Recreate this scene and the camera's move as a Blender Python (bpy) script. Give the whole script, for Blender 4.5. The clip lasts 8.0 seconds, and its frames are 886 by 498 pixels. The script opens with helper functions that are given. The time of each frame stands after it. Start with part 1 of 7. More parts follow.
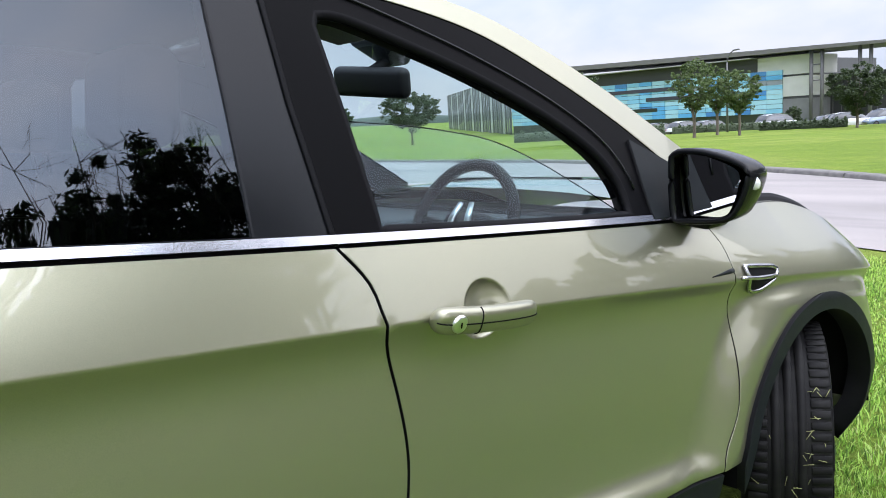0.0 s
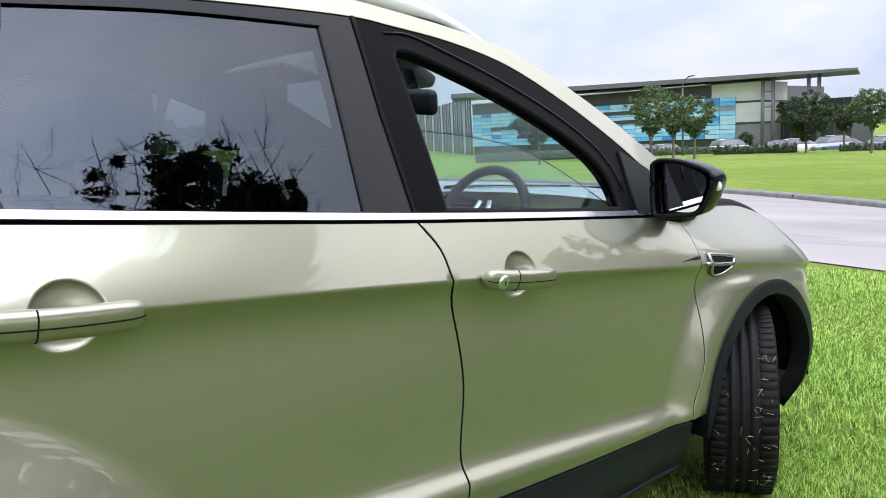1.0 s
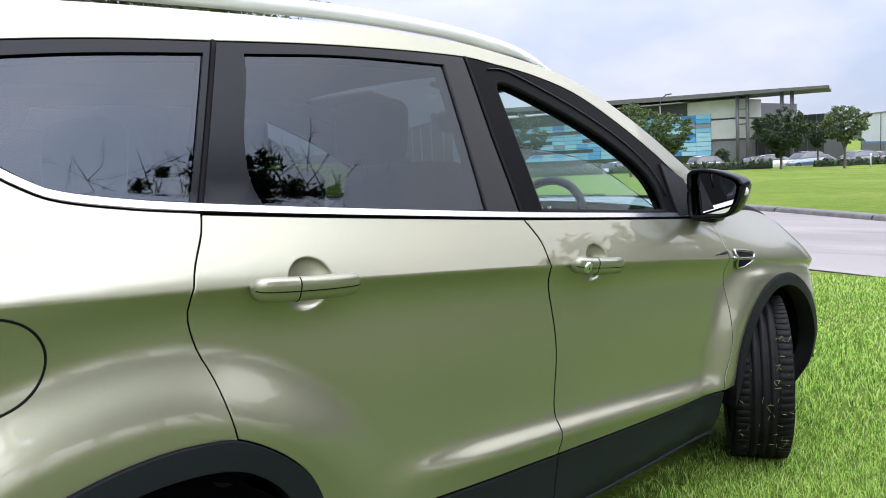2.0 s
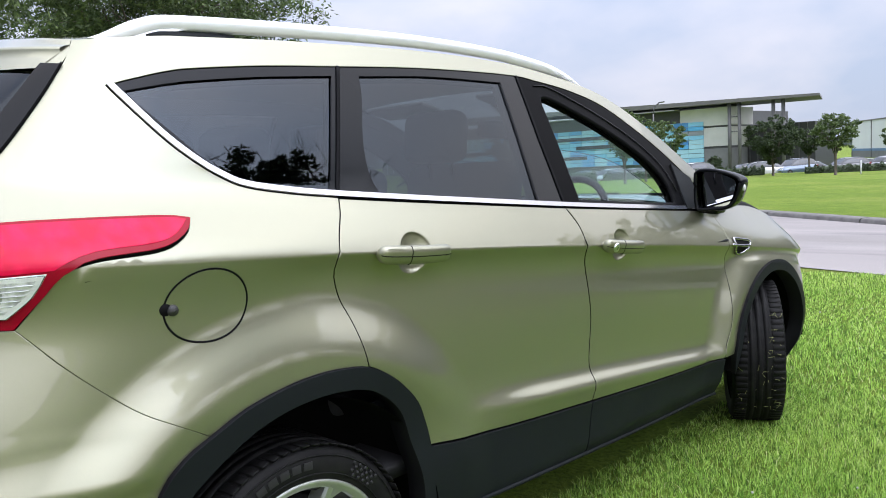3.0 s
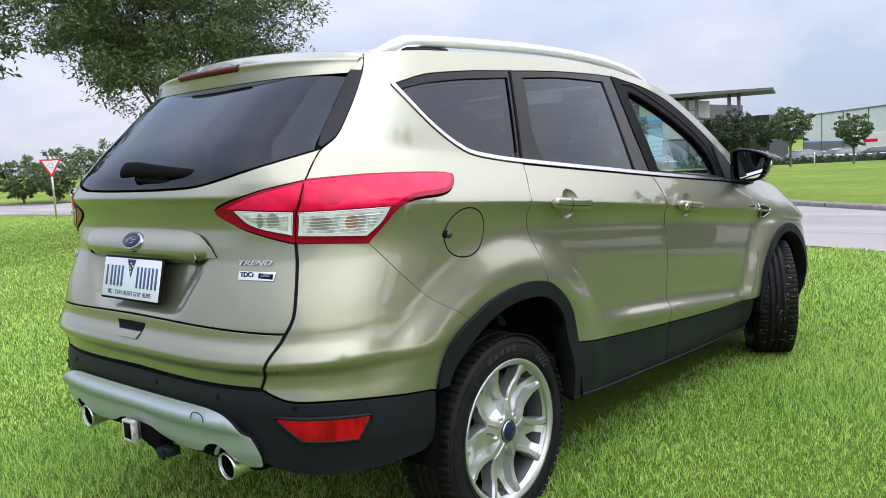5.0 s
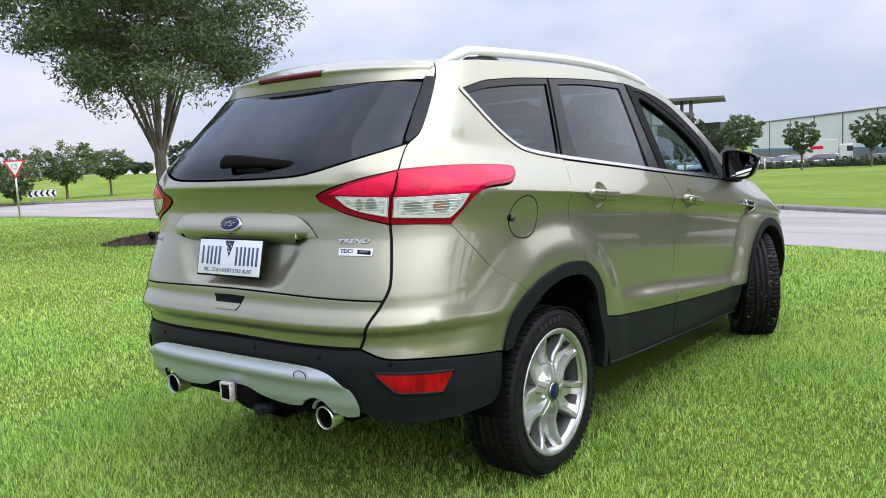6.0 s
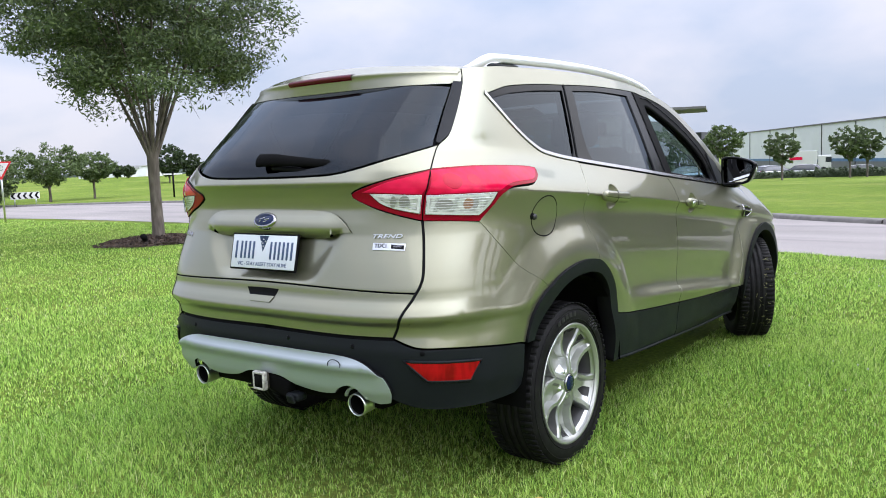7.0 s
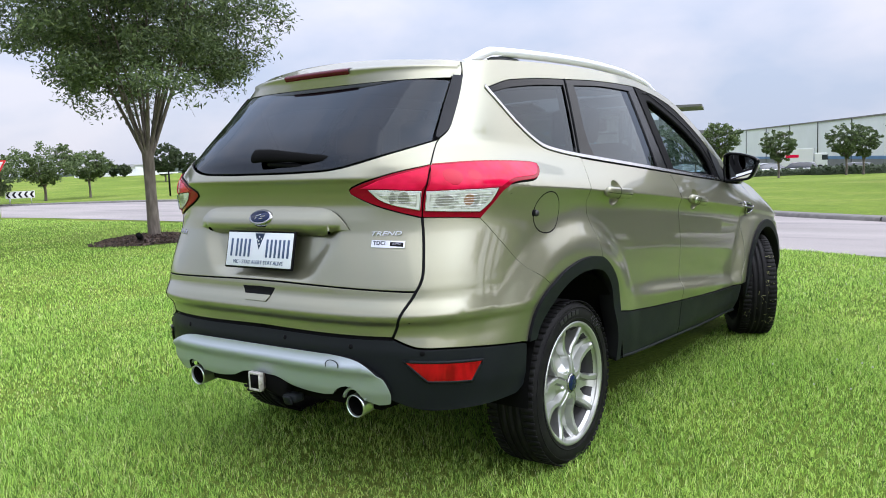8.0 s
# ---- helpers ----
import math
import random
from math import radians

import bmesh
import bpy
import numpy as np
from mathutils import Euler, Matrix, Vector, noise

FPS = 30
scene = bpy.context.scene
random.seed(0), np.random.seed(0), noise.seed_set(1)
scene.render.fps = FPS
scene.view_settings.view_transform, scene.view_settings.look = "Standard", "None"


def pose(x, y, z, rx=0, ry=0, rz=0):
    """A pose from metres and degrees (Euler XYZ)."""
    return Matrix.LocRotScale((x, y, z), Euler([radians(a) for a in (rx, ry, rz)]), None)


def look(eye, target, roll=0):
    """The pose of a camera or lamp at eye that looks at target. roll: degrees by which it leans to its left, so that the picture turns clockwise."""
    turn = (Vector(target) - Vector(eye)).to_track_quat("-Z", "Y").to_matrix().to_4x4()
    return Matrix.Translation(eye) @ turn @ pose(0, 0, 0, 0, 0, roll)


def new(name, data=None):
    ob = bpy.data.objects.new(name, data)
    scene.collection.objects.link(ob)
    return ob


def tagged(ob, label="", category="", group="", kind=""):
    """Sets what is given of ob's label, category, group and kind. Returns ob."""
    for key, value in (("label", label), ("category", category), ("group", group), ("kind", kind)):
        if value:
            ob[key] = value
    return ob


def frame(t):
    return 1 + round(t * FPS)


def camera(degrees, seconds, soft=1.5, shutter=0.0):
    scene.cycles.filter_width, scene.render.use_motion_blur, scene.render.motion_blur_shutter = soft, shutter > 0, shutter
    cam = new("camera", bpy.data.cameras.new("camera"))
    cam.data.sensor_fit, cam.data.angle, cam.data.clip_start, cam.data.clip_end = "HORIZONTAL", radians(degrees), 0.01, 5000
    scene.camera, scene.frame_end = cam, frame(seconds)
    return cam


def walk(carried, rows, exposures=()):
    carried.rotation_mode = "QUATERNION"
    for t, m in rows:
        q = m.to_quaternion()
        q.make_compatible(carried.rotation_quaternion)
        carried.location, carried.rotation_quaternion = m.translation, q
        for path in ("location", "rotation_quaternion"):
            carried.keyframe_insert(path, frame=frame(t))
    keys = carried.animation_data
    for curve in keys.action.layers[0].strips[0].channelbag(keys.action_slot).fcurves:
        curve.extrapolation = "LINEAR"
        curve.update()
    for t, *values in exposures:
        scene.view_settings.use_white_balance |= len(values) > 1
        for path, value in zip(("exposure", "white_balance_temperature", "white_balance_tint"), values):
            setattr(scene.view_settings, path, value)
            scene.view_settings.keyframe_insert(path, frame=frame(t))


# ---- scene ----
cam = camera(57.7, 8.0, 0.95)
PATH = [
    (0, (1.942, 0.471, 1.378), (0.449, 1.764, 1.062), -3.6),
    (0.5, (2.056, 0.246, 1.363), (0.632, 1.622, 1.082), -3.0),
    (1, (2.16, 0.001, 1.367), (0.733, 1.375, 1.093), -2.6),
    (1.5, (2.188, -0.294, 1.375), (0.777, 1.102, 1.124), -2.8),
    (3, (2.461, -1.089, 1.361), (1.078, 0.341, 1.148), -3.1),
    (3.5, (2.535, -1.394, 1.355), (1.152, 0.035, 1.146), -3.2),
    (4, (2.592, -1.637, 1.347), (1.22, -0.198, 1.134), -3.3),
    (4.5, (2.615, -1.932, 1.337), (1.266, -0.473, 1.112), -3.2),
    (5, (2.544, -2.215, 1.337), (1.236, -0.72, 1.103), -3.2),
    (6.5, (2.497, -2.971, 1.312), (1.3, -1.384, 1.092), -2.5),
    (7, (2.468, -3.018, 1.306), (1.28, -1.423, 1.093), -2.2),
    (7.5, (2.445, -3.013, 1.302), (1.26, -1.416, 1.087), -2.1),
    (8, (2.417, -2.971, 1.295), (1.236, -1.372, 1.078), -2.3),
]
walk(cam, [(t, look(eye, target, roll)) for t, eye, target, roll in PATH], [(0, 1.05), (1.5, 0.99), (3.5, 0.80), (8, 0.82)])

# world: an overcast sky, brighter overhead, with soft cloud banks
SUN_EL, SUN_AZ = 43.0, 80.0
world = bpy.data.worlds.new("overcast_sky")
scene.world = world
world.use_nodes = True
wn, wl = world.node_tree.nodes, world.node_tree.links
sky = wn.new("ShaderNodeTexSky")
sky.sky_type, sky.sun_disc = "NISHITA", False
sky.sun_elevation, sky.sun_rotation = radians(SUN_EL), radians(SUN_AZ)
wco = wn.new("ShaderNodeTexCoord")
wsep = wn.new("ShaderNodeSeparateXYZ")
wl.new(wco.outputs["Generated"], wsep.inputs[0])


def wmath(op, a, b=0.0, clamp=False):
    m = wn.new("ShaderNodeMath")
    m.operation, m.use_clamp = op, clamp
    for k, v in enumerate((a, b)):
        if isinstance(v, (int, float)):
            m.inputs[k].default_value = v
        else:
            wl.new(v, m.inputs[k])
    return m.outputs[0]


up = wmath("MAXIMUM", wsep.outputs["Z"], 0.0)
flat = wmath("ADD", wmath("MULTIPLY", up, 0.6), 0.42)
wcom = wn.new("ShaderNodeCombineXYZ")
wl.new(wmath("DIVIDE", wsep.outputs["X"], flat), wcom.inputs[0])
wl.new(wmath("DIVIDE", wsep.outputs["Y"], flat), wcom.inputs[1])
wl.new(wmath("MULTIPLY", wsep.outputs["Z"], 3.2), wcom.inputs[2])
cloud = wn.new("ShaderNodeTexNoise")
cloud.inputs["Scale"].default_value, cloud.inputs["Detail"].default_value, cloud.inputs["Roughness"].default_value = 2.1, 5.0, 0.5
cloud.inputs["Distortion"].default_value = 0.15
wl.new(wcom.outputs[0], cloud.inputs["Vector"])
tone = wn.new("ShaderNodeValToRGB")
tone.color_ramp.elements[0].position, tone.color_ramp.elements[0].color = 0.34, (0.52, 0.60, 0.80, 1)
tone.color_ramp.elements[1].position, tone.color_ramp.elements[1].color = 0.66, (0.78, 0.78, 0.91, 1)
wl.new(cloud.outputs["Fac"], tone.inputs[0])
# the veiled sun brightens the cloud round it
toward = wn.new("ShaderNodeVectorMath")
toward.operation = "DOT_PRODUCT"
toward.inputs[1].default_value = (math.sin(radians(SUN_AZ)) * math.cos(radians(SUN_EL)), math.cos(radians(SUN_AZ)) * math.cos(radians(SUN_EL)), math.sin(radians(SUN_EL)))
wl.new(wco.outputs["Generated"], toward.inputs[0])
veil = wmath("POWER", wmath("MAXIMUM", toward.outputs["Value"], 0.0), 9.0)
lift = wmath("ADD", wmath("ADD", wmath("MULTIPLY", wmath("POWER", up, 1.5), 1.55), 0.60), wmath("MULTIPLY", veil, 3.3))
bright = wn.new("ShaderNodeVectorMath")
bright.operation = "SCALE"
wl.new(tone.outputs[0], bright.inputs[0])
wl.new(lift, bright.inputs["Scale"])
blue = wn.new("ShaderNodeVectorMath")
blue.operation = "SCALE"
blue.inputs["Scale"].default_value = 0.07
wl.new(sky.outputs[0], blue.inputs[0])
wmix = wn.new("ShaderNodeMix")
wmix.data_type = "RGBA"
wmix.inputs[0].default_value = 0.88
wl.new(blue.outputs[0], wmix.inputs[6])
wl.new(bright.outputs[0], wmix.inputs[7])
wl.new(wmix.outputs[2], wn["Background"].inputs["Color"])
wn["Background"].inputs["Strength"].default_value = 1.0

sun = new("sun", bpy.data.lights.new("sun", "SUN"))
sun.data.energy, sun.data.angle, sun.data.color = 1.5, radians(125), (1.0, 0.96, 0.9)
sun.matrix_world = look((0, 0, 30), (-math.sin(radians(SUN_AZ)), -math.cos(radians(SUN_AZ)), 30 - math.tan(radians(SUN_EL))))


# ---- materials ----
def material(name, colour=(0.5, 0.5, 0.5), rough=0.5, metal=0.0, **sockets):
    m = bpy.data.materials.new(name)
    m.use_nodes = True
    b = m.node_tree.nodes["Principled BSDF"]
    b.inputs["Base Color"].default_value = (*colour, 1)
    b.inputs["Roughness"].default_value, b.inputs["Metallic"].default_value = rough, metal
    for key, v in sockets.items():
        b.inputs[key.replace("_", " ")].default_value = v
    return m


def node(m, kind, **values):
    n = m.node_tree.nodes.new(kind)
    for key, v in values.items():
        n.inputs[key.replace("_", " ")].default_value = v
    return n


def shader(m):
    return m.node_tree.nodes["Principled BSDF"]


def texture(m, scale, detail=3.0, rough=0.55, space="Object", stretch=None):
    """A noise in metres; stretch scales its axes."""
    co = m.node_tree.nodes.new("ShaderNodeTexCoord")
    n = node(m, "ShaderNodeTexNoise", Scale=scale, Detail=detail, Roughness=rough)
    out = co.outputs[space]
    if stretch:
        mp = node(m, "ShaderNodeMapping")
        mp.inputs["Scale"].default_value = stretch
        m.node_tree.links.new(out, mp.inputs[0])
        out = mp.outputs[0]
    m.node_tree.links.new(out, n.inputs["Vector"])
    return n.outputs["Fac"]


def ramped(m, fac, stops):
    r = m.node_tree.nodes.new("ShaderNodeValToRGB")
    while len(r.color_ramp.elements) < len(stops):
        r.color_ramp.elements.new(0.5)
    for e, (p, c) in zip(r.color_ramp.elements, stops):
        e.position, e.color = p, (*c, 1) if len(c) == 3 else c
    m.node_tree.links.new(fac, r.inputs[0])
    return r.outputs[0]


def blend(m, fac, a, b, mode="MIX"):
    n = m.node_tree.nodes.new("ShaderNodeMix")
    n.data_type, n.blend_type = "RGBA", mode
    for k, v in ((0, fac), (6, a), (7, b)):
        if hasattr(v, "is_output"):
            m.node_tree.links.new(v, n.inputs[k])
        else:
            n.inputs[k].default_value = v if k == 0 else (*v, 1)
    return n.outputs[2]


def coloured(m, socket):
    m.node_tree.links.new(socket, shader(m).inputs["Base Color"])
    return m


def bumped(m, fac, strength=0.3, distance=0.01):
    b = node(m, "ShaderNodeBump", Strength=strength, Distance=distance)
    m.node_tree.links.new(fac, b.inputs["Height"])
    m.node_tree.links.new(b.outputs[0], shader(m).inputs["Normal"])
    return m


def roughened(m, fac, low, high):
    r = node(m, "ShaderNodeMapRange", To_Min=low, To_Max=high)
    m.node_tree.links.new(fac, r.inputs["Value"])
    m.node_tree.links.new(r.outputs[0], shader(m).inputs["Roughness"])
    return m


# champagne-olive metallic paint: fine flake under a clear coat
M_PAINT = material("olive_metallic_paint", (0.36, 0.325, 0.23), 0.36, 0.80, Coat_Weight=1.0, Coat_Roughness=0.010, Coat_IOR=1.54)
flake = texture(M_PAINT, 900, 1.0)
coloured(M_PAINT, ramped(M_PAINT, flake, [(0.3, (0.238, 0.236, 0.164)), (0.7, (0.302, 0.298, 0.210))]))
roughened(M_PAINT, texture(M_PAINT, 3, 3), 0.33, 0.37)
M_CLAD = material("dark_grey_textured_plastic", (0.0095, 0.0115, 0.0130), 0.5, 0, Specular_IOR_Level=0.10)
bumped(M_CLAD, texture(M_CLAD, 700, 2), 0.12, 0.001)
roughened(M_CLAD, texture(M_CLAD, 6, 4), 0.36, 0.55)
M_GAP = material("black_rubber_and_gap_shade", (0.004, 0.004, 0.005), 0.6, 0, Specular_IOR_Level=0.08)
M_GLOSS = material("gloss_black_trim", (0.006, 0.0066, 0.0078), 0.16, 0, Specular_IOR_Level=0.15)
roughened(M_GLOSS, texture(M_GLOSS, 9, 4), 0.14, 0.26)
M_FRAME = material("matt_black_door_frame", (0.003, 0.003, 0.0035), 0.42, 0, Specular_IOR_Level=0.03)
M_CHROME = material("chrome_trim", (0.42, 0.42, 0.44), 0.20, 1.0)
M_RAIL = material("silver_painted_rail", (0.80, 0.81, 0.83), 0.36, 0.25)
M_SATIN = material("satin_silver_metal", (0.68, 0.70, 0.72), 0.28, 1.0)
M_SKID = material("silver_painted_skid_plate", (0.36, 0.405, 0.425), 0.40, 0.55, Coat_Weight=0.4, Coat_Roughness=0.12)
roughened(M_SKID, texture(M_SKID, 14, 4), 0.32, 0.46)
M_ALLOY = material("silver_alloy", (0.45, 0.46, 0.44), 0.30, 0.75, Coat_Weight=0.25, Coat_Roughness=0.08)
# dark copy of the alloy: the wheel barrel's shade is put into colour
M_POCKET = material("dark_metal_and_barrel_shade", (0.045, 0.045, 0.045), 0.5, 0.5)
M_RUBBER = material("tyre_rubber", (0.017, 0.017, 0.018), 0.62, 0, Specular_IOR_Level=0.16)
coloured(M_RUBBER, ramped(M_RUBBER, texture(M_RUBBER, 22, 5), [(0.35, (0.0035, 0.0035, 0.004)), (0.75, (0.011, 0.0108, 0.0104))]))
bumped(M_RUBBER, texture(M_RUBBER, 240, 3), 0.2, 0.001)
M_TYRETEXT = material("raised_tyre_lettering", (0.020, 0.020, 0.021), 0.55, 0, Specular_IOR_Level=0.25)
M_RED = material("red_lamp_lens", (0.62, 0.005, 0.022), 0.10, 0, Specular_IOR_Level=0.16, Coat_Weight=0.08, Coat_Roughness=0.02)
coloured(M_RED, ramped(M_RED, texture(M_RED, 26, 1, stretch=(0.3, 1, 1)), [(0.35, (0.50, 0.004, 0.036)), (0.7, (0.70, 0.008, 0.066))]))
M_DEEPRED = material("deep_red_lamp_rim", (0.24, 0.001, 0.014), 0.08, 0, Specular_IOR_Level=0.14, Coat_Weight=0.08, Coat_Roughness=0.02)
M_MAROON = material("dark_red_lamp_glass", (0.075, 0.003, 0.009), 0.08, 0, Specular_IOR_Level=0.3)
M_REFLECT = material("red_reflector", (0.50, 0.003, 0.010), 0.12, 0, Specular_IOR_Level=0.25)
coloured(M_REFLECT, ramped(M_REFLECT, texture(M_REFLECT, 30, 2, stretch=(1, 1, .3)), [(0.35, (0.17, 0.001, 0.003)), (0.65, (0.36, 0.003, 0.007))]))
M_LENS = material("clear_lamp_lens", (0.70, 0.70, 0.69), 0.14, 0.15, Coat_Weight=1.0, Coat_Roughness=0.02)
coloured(M_LENS, ramped(M_LENS, texture(M_LENS, 14, 2, stretch=(1, 1, .5)), [(0.35, (0.66, 0.66, 0.67)), (0.65, (0.80, 0.80, 0.81))]))
bumped(M_LENS, texture(M_LENS, 60, 1, stretch=(0.3, 0.3, 3)), 0.06, 0.01)
M_CHAMBER = material("bright_lamp_chamber", (0.62, 0.62, 0.61), 0.22, 0.25)
coloured(M_CHAMBER, ramped(M_CHAMBER, texture(M_CHAMBER, 45, 2), [(0.35, (0.42, 0.42, 0.42)), (0.6, (0.78, 0.78, 0.78))]))
M_AMBER = material("amber_bulb", (0.30, 0.15, 0.085), 0.3)
M_WHITEPLATE = material("white_number_plate", (0.576, 0.608, 0.656), 0.35)
M_PLATEBLUE = material("plate_blue", (0.035, 0.065, 0.14), 0.4)
M_BADGE = material("dark_blue_badge", (0.006, 0.013, 0.050), 0.2, 0.0, Specular_IOR_Level=0.2, Coat_Weight=0.2)
M_SEAT = material("charcoal_seat_cloth", (0.022, 0.022, 0.024), 0.9)
bumped(M_SEAT, texture(M_SEAT, 300, 2), 0.3, 0.002)
M_TRIM = material("dark_interior_plastic", (0.009, 0.009, 0.0105), 0.55, 0, Specular_IOR_Level=0.25)
M_DASH = material("soft_grey_dashboard", (0.028, 0.031, 0.034), 0.5, 0, Specular_IOR_Level=0.3)
bumped(M_DASH, texture(M_DASH, 400, 2), 0.15, 0.001)
bumped(M_TRIM, texture(M_TRIM, 400, 2), 0.15, 0.001)
M_HEAD = material("pale_grey_headlining", (0.30, 0.29, 0.27), 0.95)
M_UNDER = material("black_underbody_and_shade", (0.0035, 0.0035, 0.0035), 0.85, 0, Specular_IOR_Level=0.05)
M_RUST = material("dirty_steel", (0.09, 0.075, 0.065), 0.6, 0.6)
coloured(M_RUST, ramped(M_RUST, texture(M_RUST, 40, 4), [(0.35, (0.05, 0.045, 0.045)), (0.7, (0.20, 0.15, 0.12))]))
M_PALESTEEL = material("worn_pale_steel", (0.52, 0.50, 0.47), 0.5, 0.5)
coloured(M_PALESTEEL, ramped(M_PALESTEEL, texture(M_PALESTEEL, 60, 4), [(0.3, (0.30, 0.26, 0.23)), (0.55, (0.62, 0.60, 0.57))]))
M_MIRROR = material("mirror_glass", (0.86, 0.88, 0.9), 0.01, 1.0)


def glass(name, tint, ior=1.5):
    """A pane: clear or tinted through, glossy by Fresnel."""
    m = bpy.data.materials.new(name)
    m.use_nodes = True
    t = m.node_tree
    t.nodes.remove(t.nodes["Principled BSDF"])
    clear, gloss, mix, face = (t.nodes.new("ShaderNode" + k) for k in ("BsdfTransparent", "BsdfGlossy", "MixShader", "LayerWeight"))
    clear.inputs["Color"].default_value = (*tint, 1)
    gloss.inputs["Roughness"].default_value, gloss.inputs["Color"].default_value = 0.0, (0.84, 0.92, 1.0, 1)
    face.inputs["Blend"].default_value = 0.5
    f0 = ((ior - 1) / (ior + 1)) ** 2
    power, lift_ = t.nodes.new("ShaderNodeMath"), t.nodes.new("ShaderNodeMapRange")
    power.operation = "POWER"
    power.inputs[1].default_value = 5.0
    lift_.inputs["To Min"].default_value, lift_.inputs["To Max"].default_value = f0, 1.0
    t.links.new(face.outputs["Facing"], power.inputs[0])
    t.links.new(power.outputs[0], lift_.inputs["Value"])
    t.links.new(lift_.outputs[0], mix.inputs[0])
    t.links.new(clear.outputs[0], mix.inputs[1])
    t.links.new(gloss.outputs[0], mix.inputs[2])
    t.links.new(mix.outputs[0], t.nodes["Material Output"].inputs["Surface"])
    return m


M_CLEAR = glass("clear_car_glass", (0.72, 0.86, 0.87), 1.36)
M_COVER = glass("clear_lamp_cover", (0.97, 0.97, 0.97), 1.45)
M_TINT = glass("dark_tinted_glass", (0.09, 0.098, 0.105), 1.50)
M_REARTINT = glass("dark_tinted_rear_glass", (0.045, 0.05, 0.055), 1.46)


# ---- the car's shell as a smooth surface ----
PI2 = math.pi / 2
Y_BACK, Y_FRONT, L_BACK, L_FRONT = -0.10, 2.92, 1.22, 1.20


def ramp(v, a, b):
    """0 at a, 1 at b, smooth between."""
    v = np.clip((np.asarray(v, float) - a) / (b - a), 0, 1)
    return v * v * (3 - 2 * v)


def table(v, pairs, soft):
    """A rounded line through pairs of (v, value)."""
    xs, ys = [p[0] for p in pairs], [p[1] for p in pairs]
    return sum(np.interp(np.asarray(v, float) + o * soft, xs, ys) * w for o, w in ((-1, .15), (-.5, .22), (0, .26), (.5, .22), (1, .15)))


def crease(y):
    return 1.163 - 0.080 * y - 0.0090 * y * y


LOWER = ((0.20, .800), (0.27, .850), (0.34, .880), (0.45, .885), (0.490, .889), (0.525, .8965), (0.552, .9030), (0.566, .9020), (0.580, .8935), (0.596, .8820), (0.612, .8755), (0.64, .8735), (0.70, .8745), (0.75, .8765), (0.80, .878), (0.86, .878), (0.92, .8765), (0.97, .875), (1.20, .875))

PLAIN = ((0.20, .800), (0.27, .850), (0.34, .878), (0.45, .884), (0.55, .880), (0.66, .876), (0.80, .878), (0.86, .878), (0.92, .8765), (0.97, .875), (1.20, .875))


def half_width(y, z):
    """The car's half width at y and z, along its sides."""
    y, z = np.asarray(y, float), np.asarray(z, float)
    d = z - crease(y)
    zl = z + (1.054 - crease(y)) * ramp(z, .28, .48)
    low = table(zl, LOWER, .010)
    plain = table(zl, PLAIN, .03)
    low = plain + (low - plain) * ramp(y, .52, 1.0) * ramp(-y, -2.35, -2.10)
    low = low + (.905 - low) * np.exp(-(np.clip(-d, 0, 9) / (.036 + .06 * ramp(-y, -.15, .30))) ** 1.35)
    up = .905 - .36 * np.clip(d, 0, 9) - .075 * np.clip(d, 0, 9) ** 2 - .075 * np.clip((1.0 - y) / 1.25, 0, 1.2) ** 1.5 * ramp(d, 0, .18)
    up = up - .05 * np.clip((y - 1.5) / 1.0, 0, 1.3) ** 2 * ramp(d, 0, .25)
    w = np.where(d > 0, up, low)
    for wy, wz, lift in ((0.0, .345, .047), (2.81, .345, .046)):
        r = np.hypot(y - wy, z - wz)
        out_, in_, fade = (.725, .565, .30 + .70 * ramp(z, .58, .86)) if wy == 0 else (.68, .49, 1)
        w = w + lift * fade * ramp(r, out_, in_) * (1 - ramp(d, -.08, .0)) * (1 - .7 * ramp(z, .5, .3))
    # the bumper's shelf runs round the corner and fades before the rear arch
    return w + table(z, SHELF, .006) * ramp(-y, .26, .52)


SHELF = ((.20, .002), (.69, .002), (.725, .005), (.752, .017), (.768, .019), (.80, .013), (.84, .006), (.89, .002), (.95, 0), (1.9, 0))
REAR = ((.24, -.72), (.30, -.80), (.38, -.875), (.45, -.905), (.56, -.918), (.64, -.922), (.69, -.910), (.725, -.914), (.748, -.938), (.764, -.943), (.79, -.931), (.82, -.913), (.86, -.909), (.90, -.899), (.96, -.884), (1.05, -.860),
        (1.16, -.852), (1.225, -.857), (1.285, -.857), (1.325, -.845), (1.40, -.785), (1.5, -.675), (1.6, -.56), (1.66, -.48), (1.72, -.40))


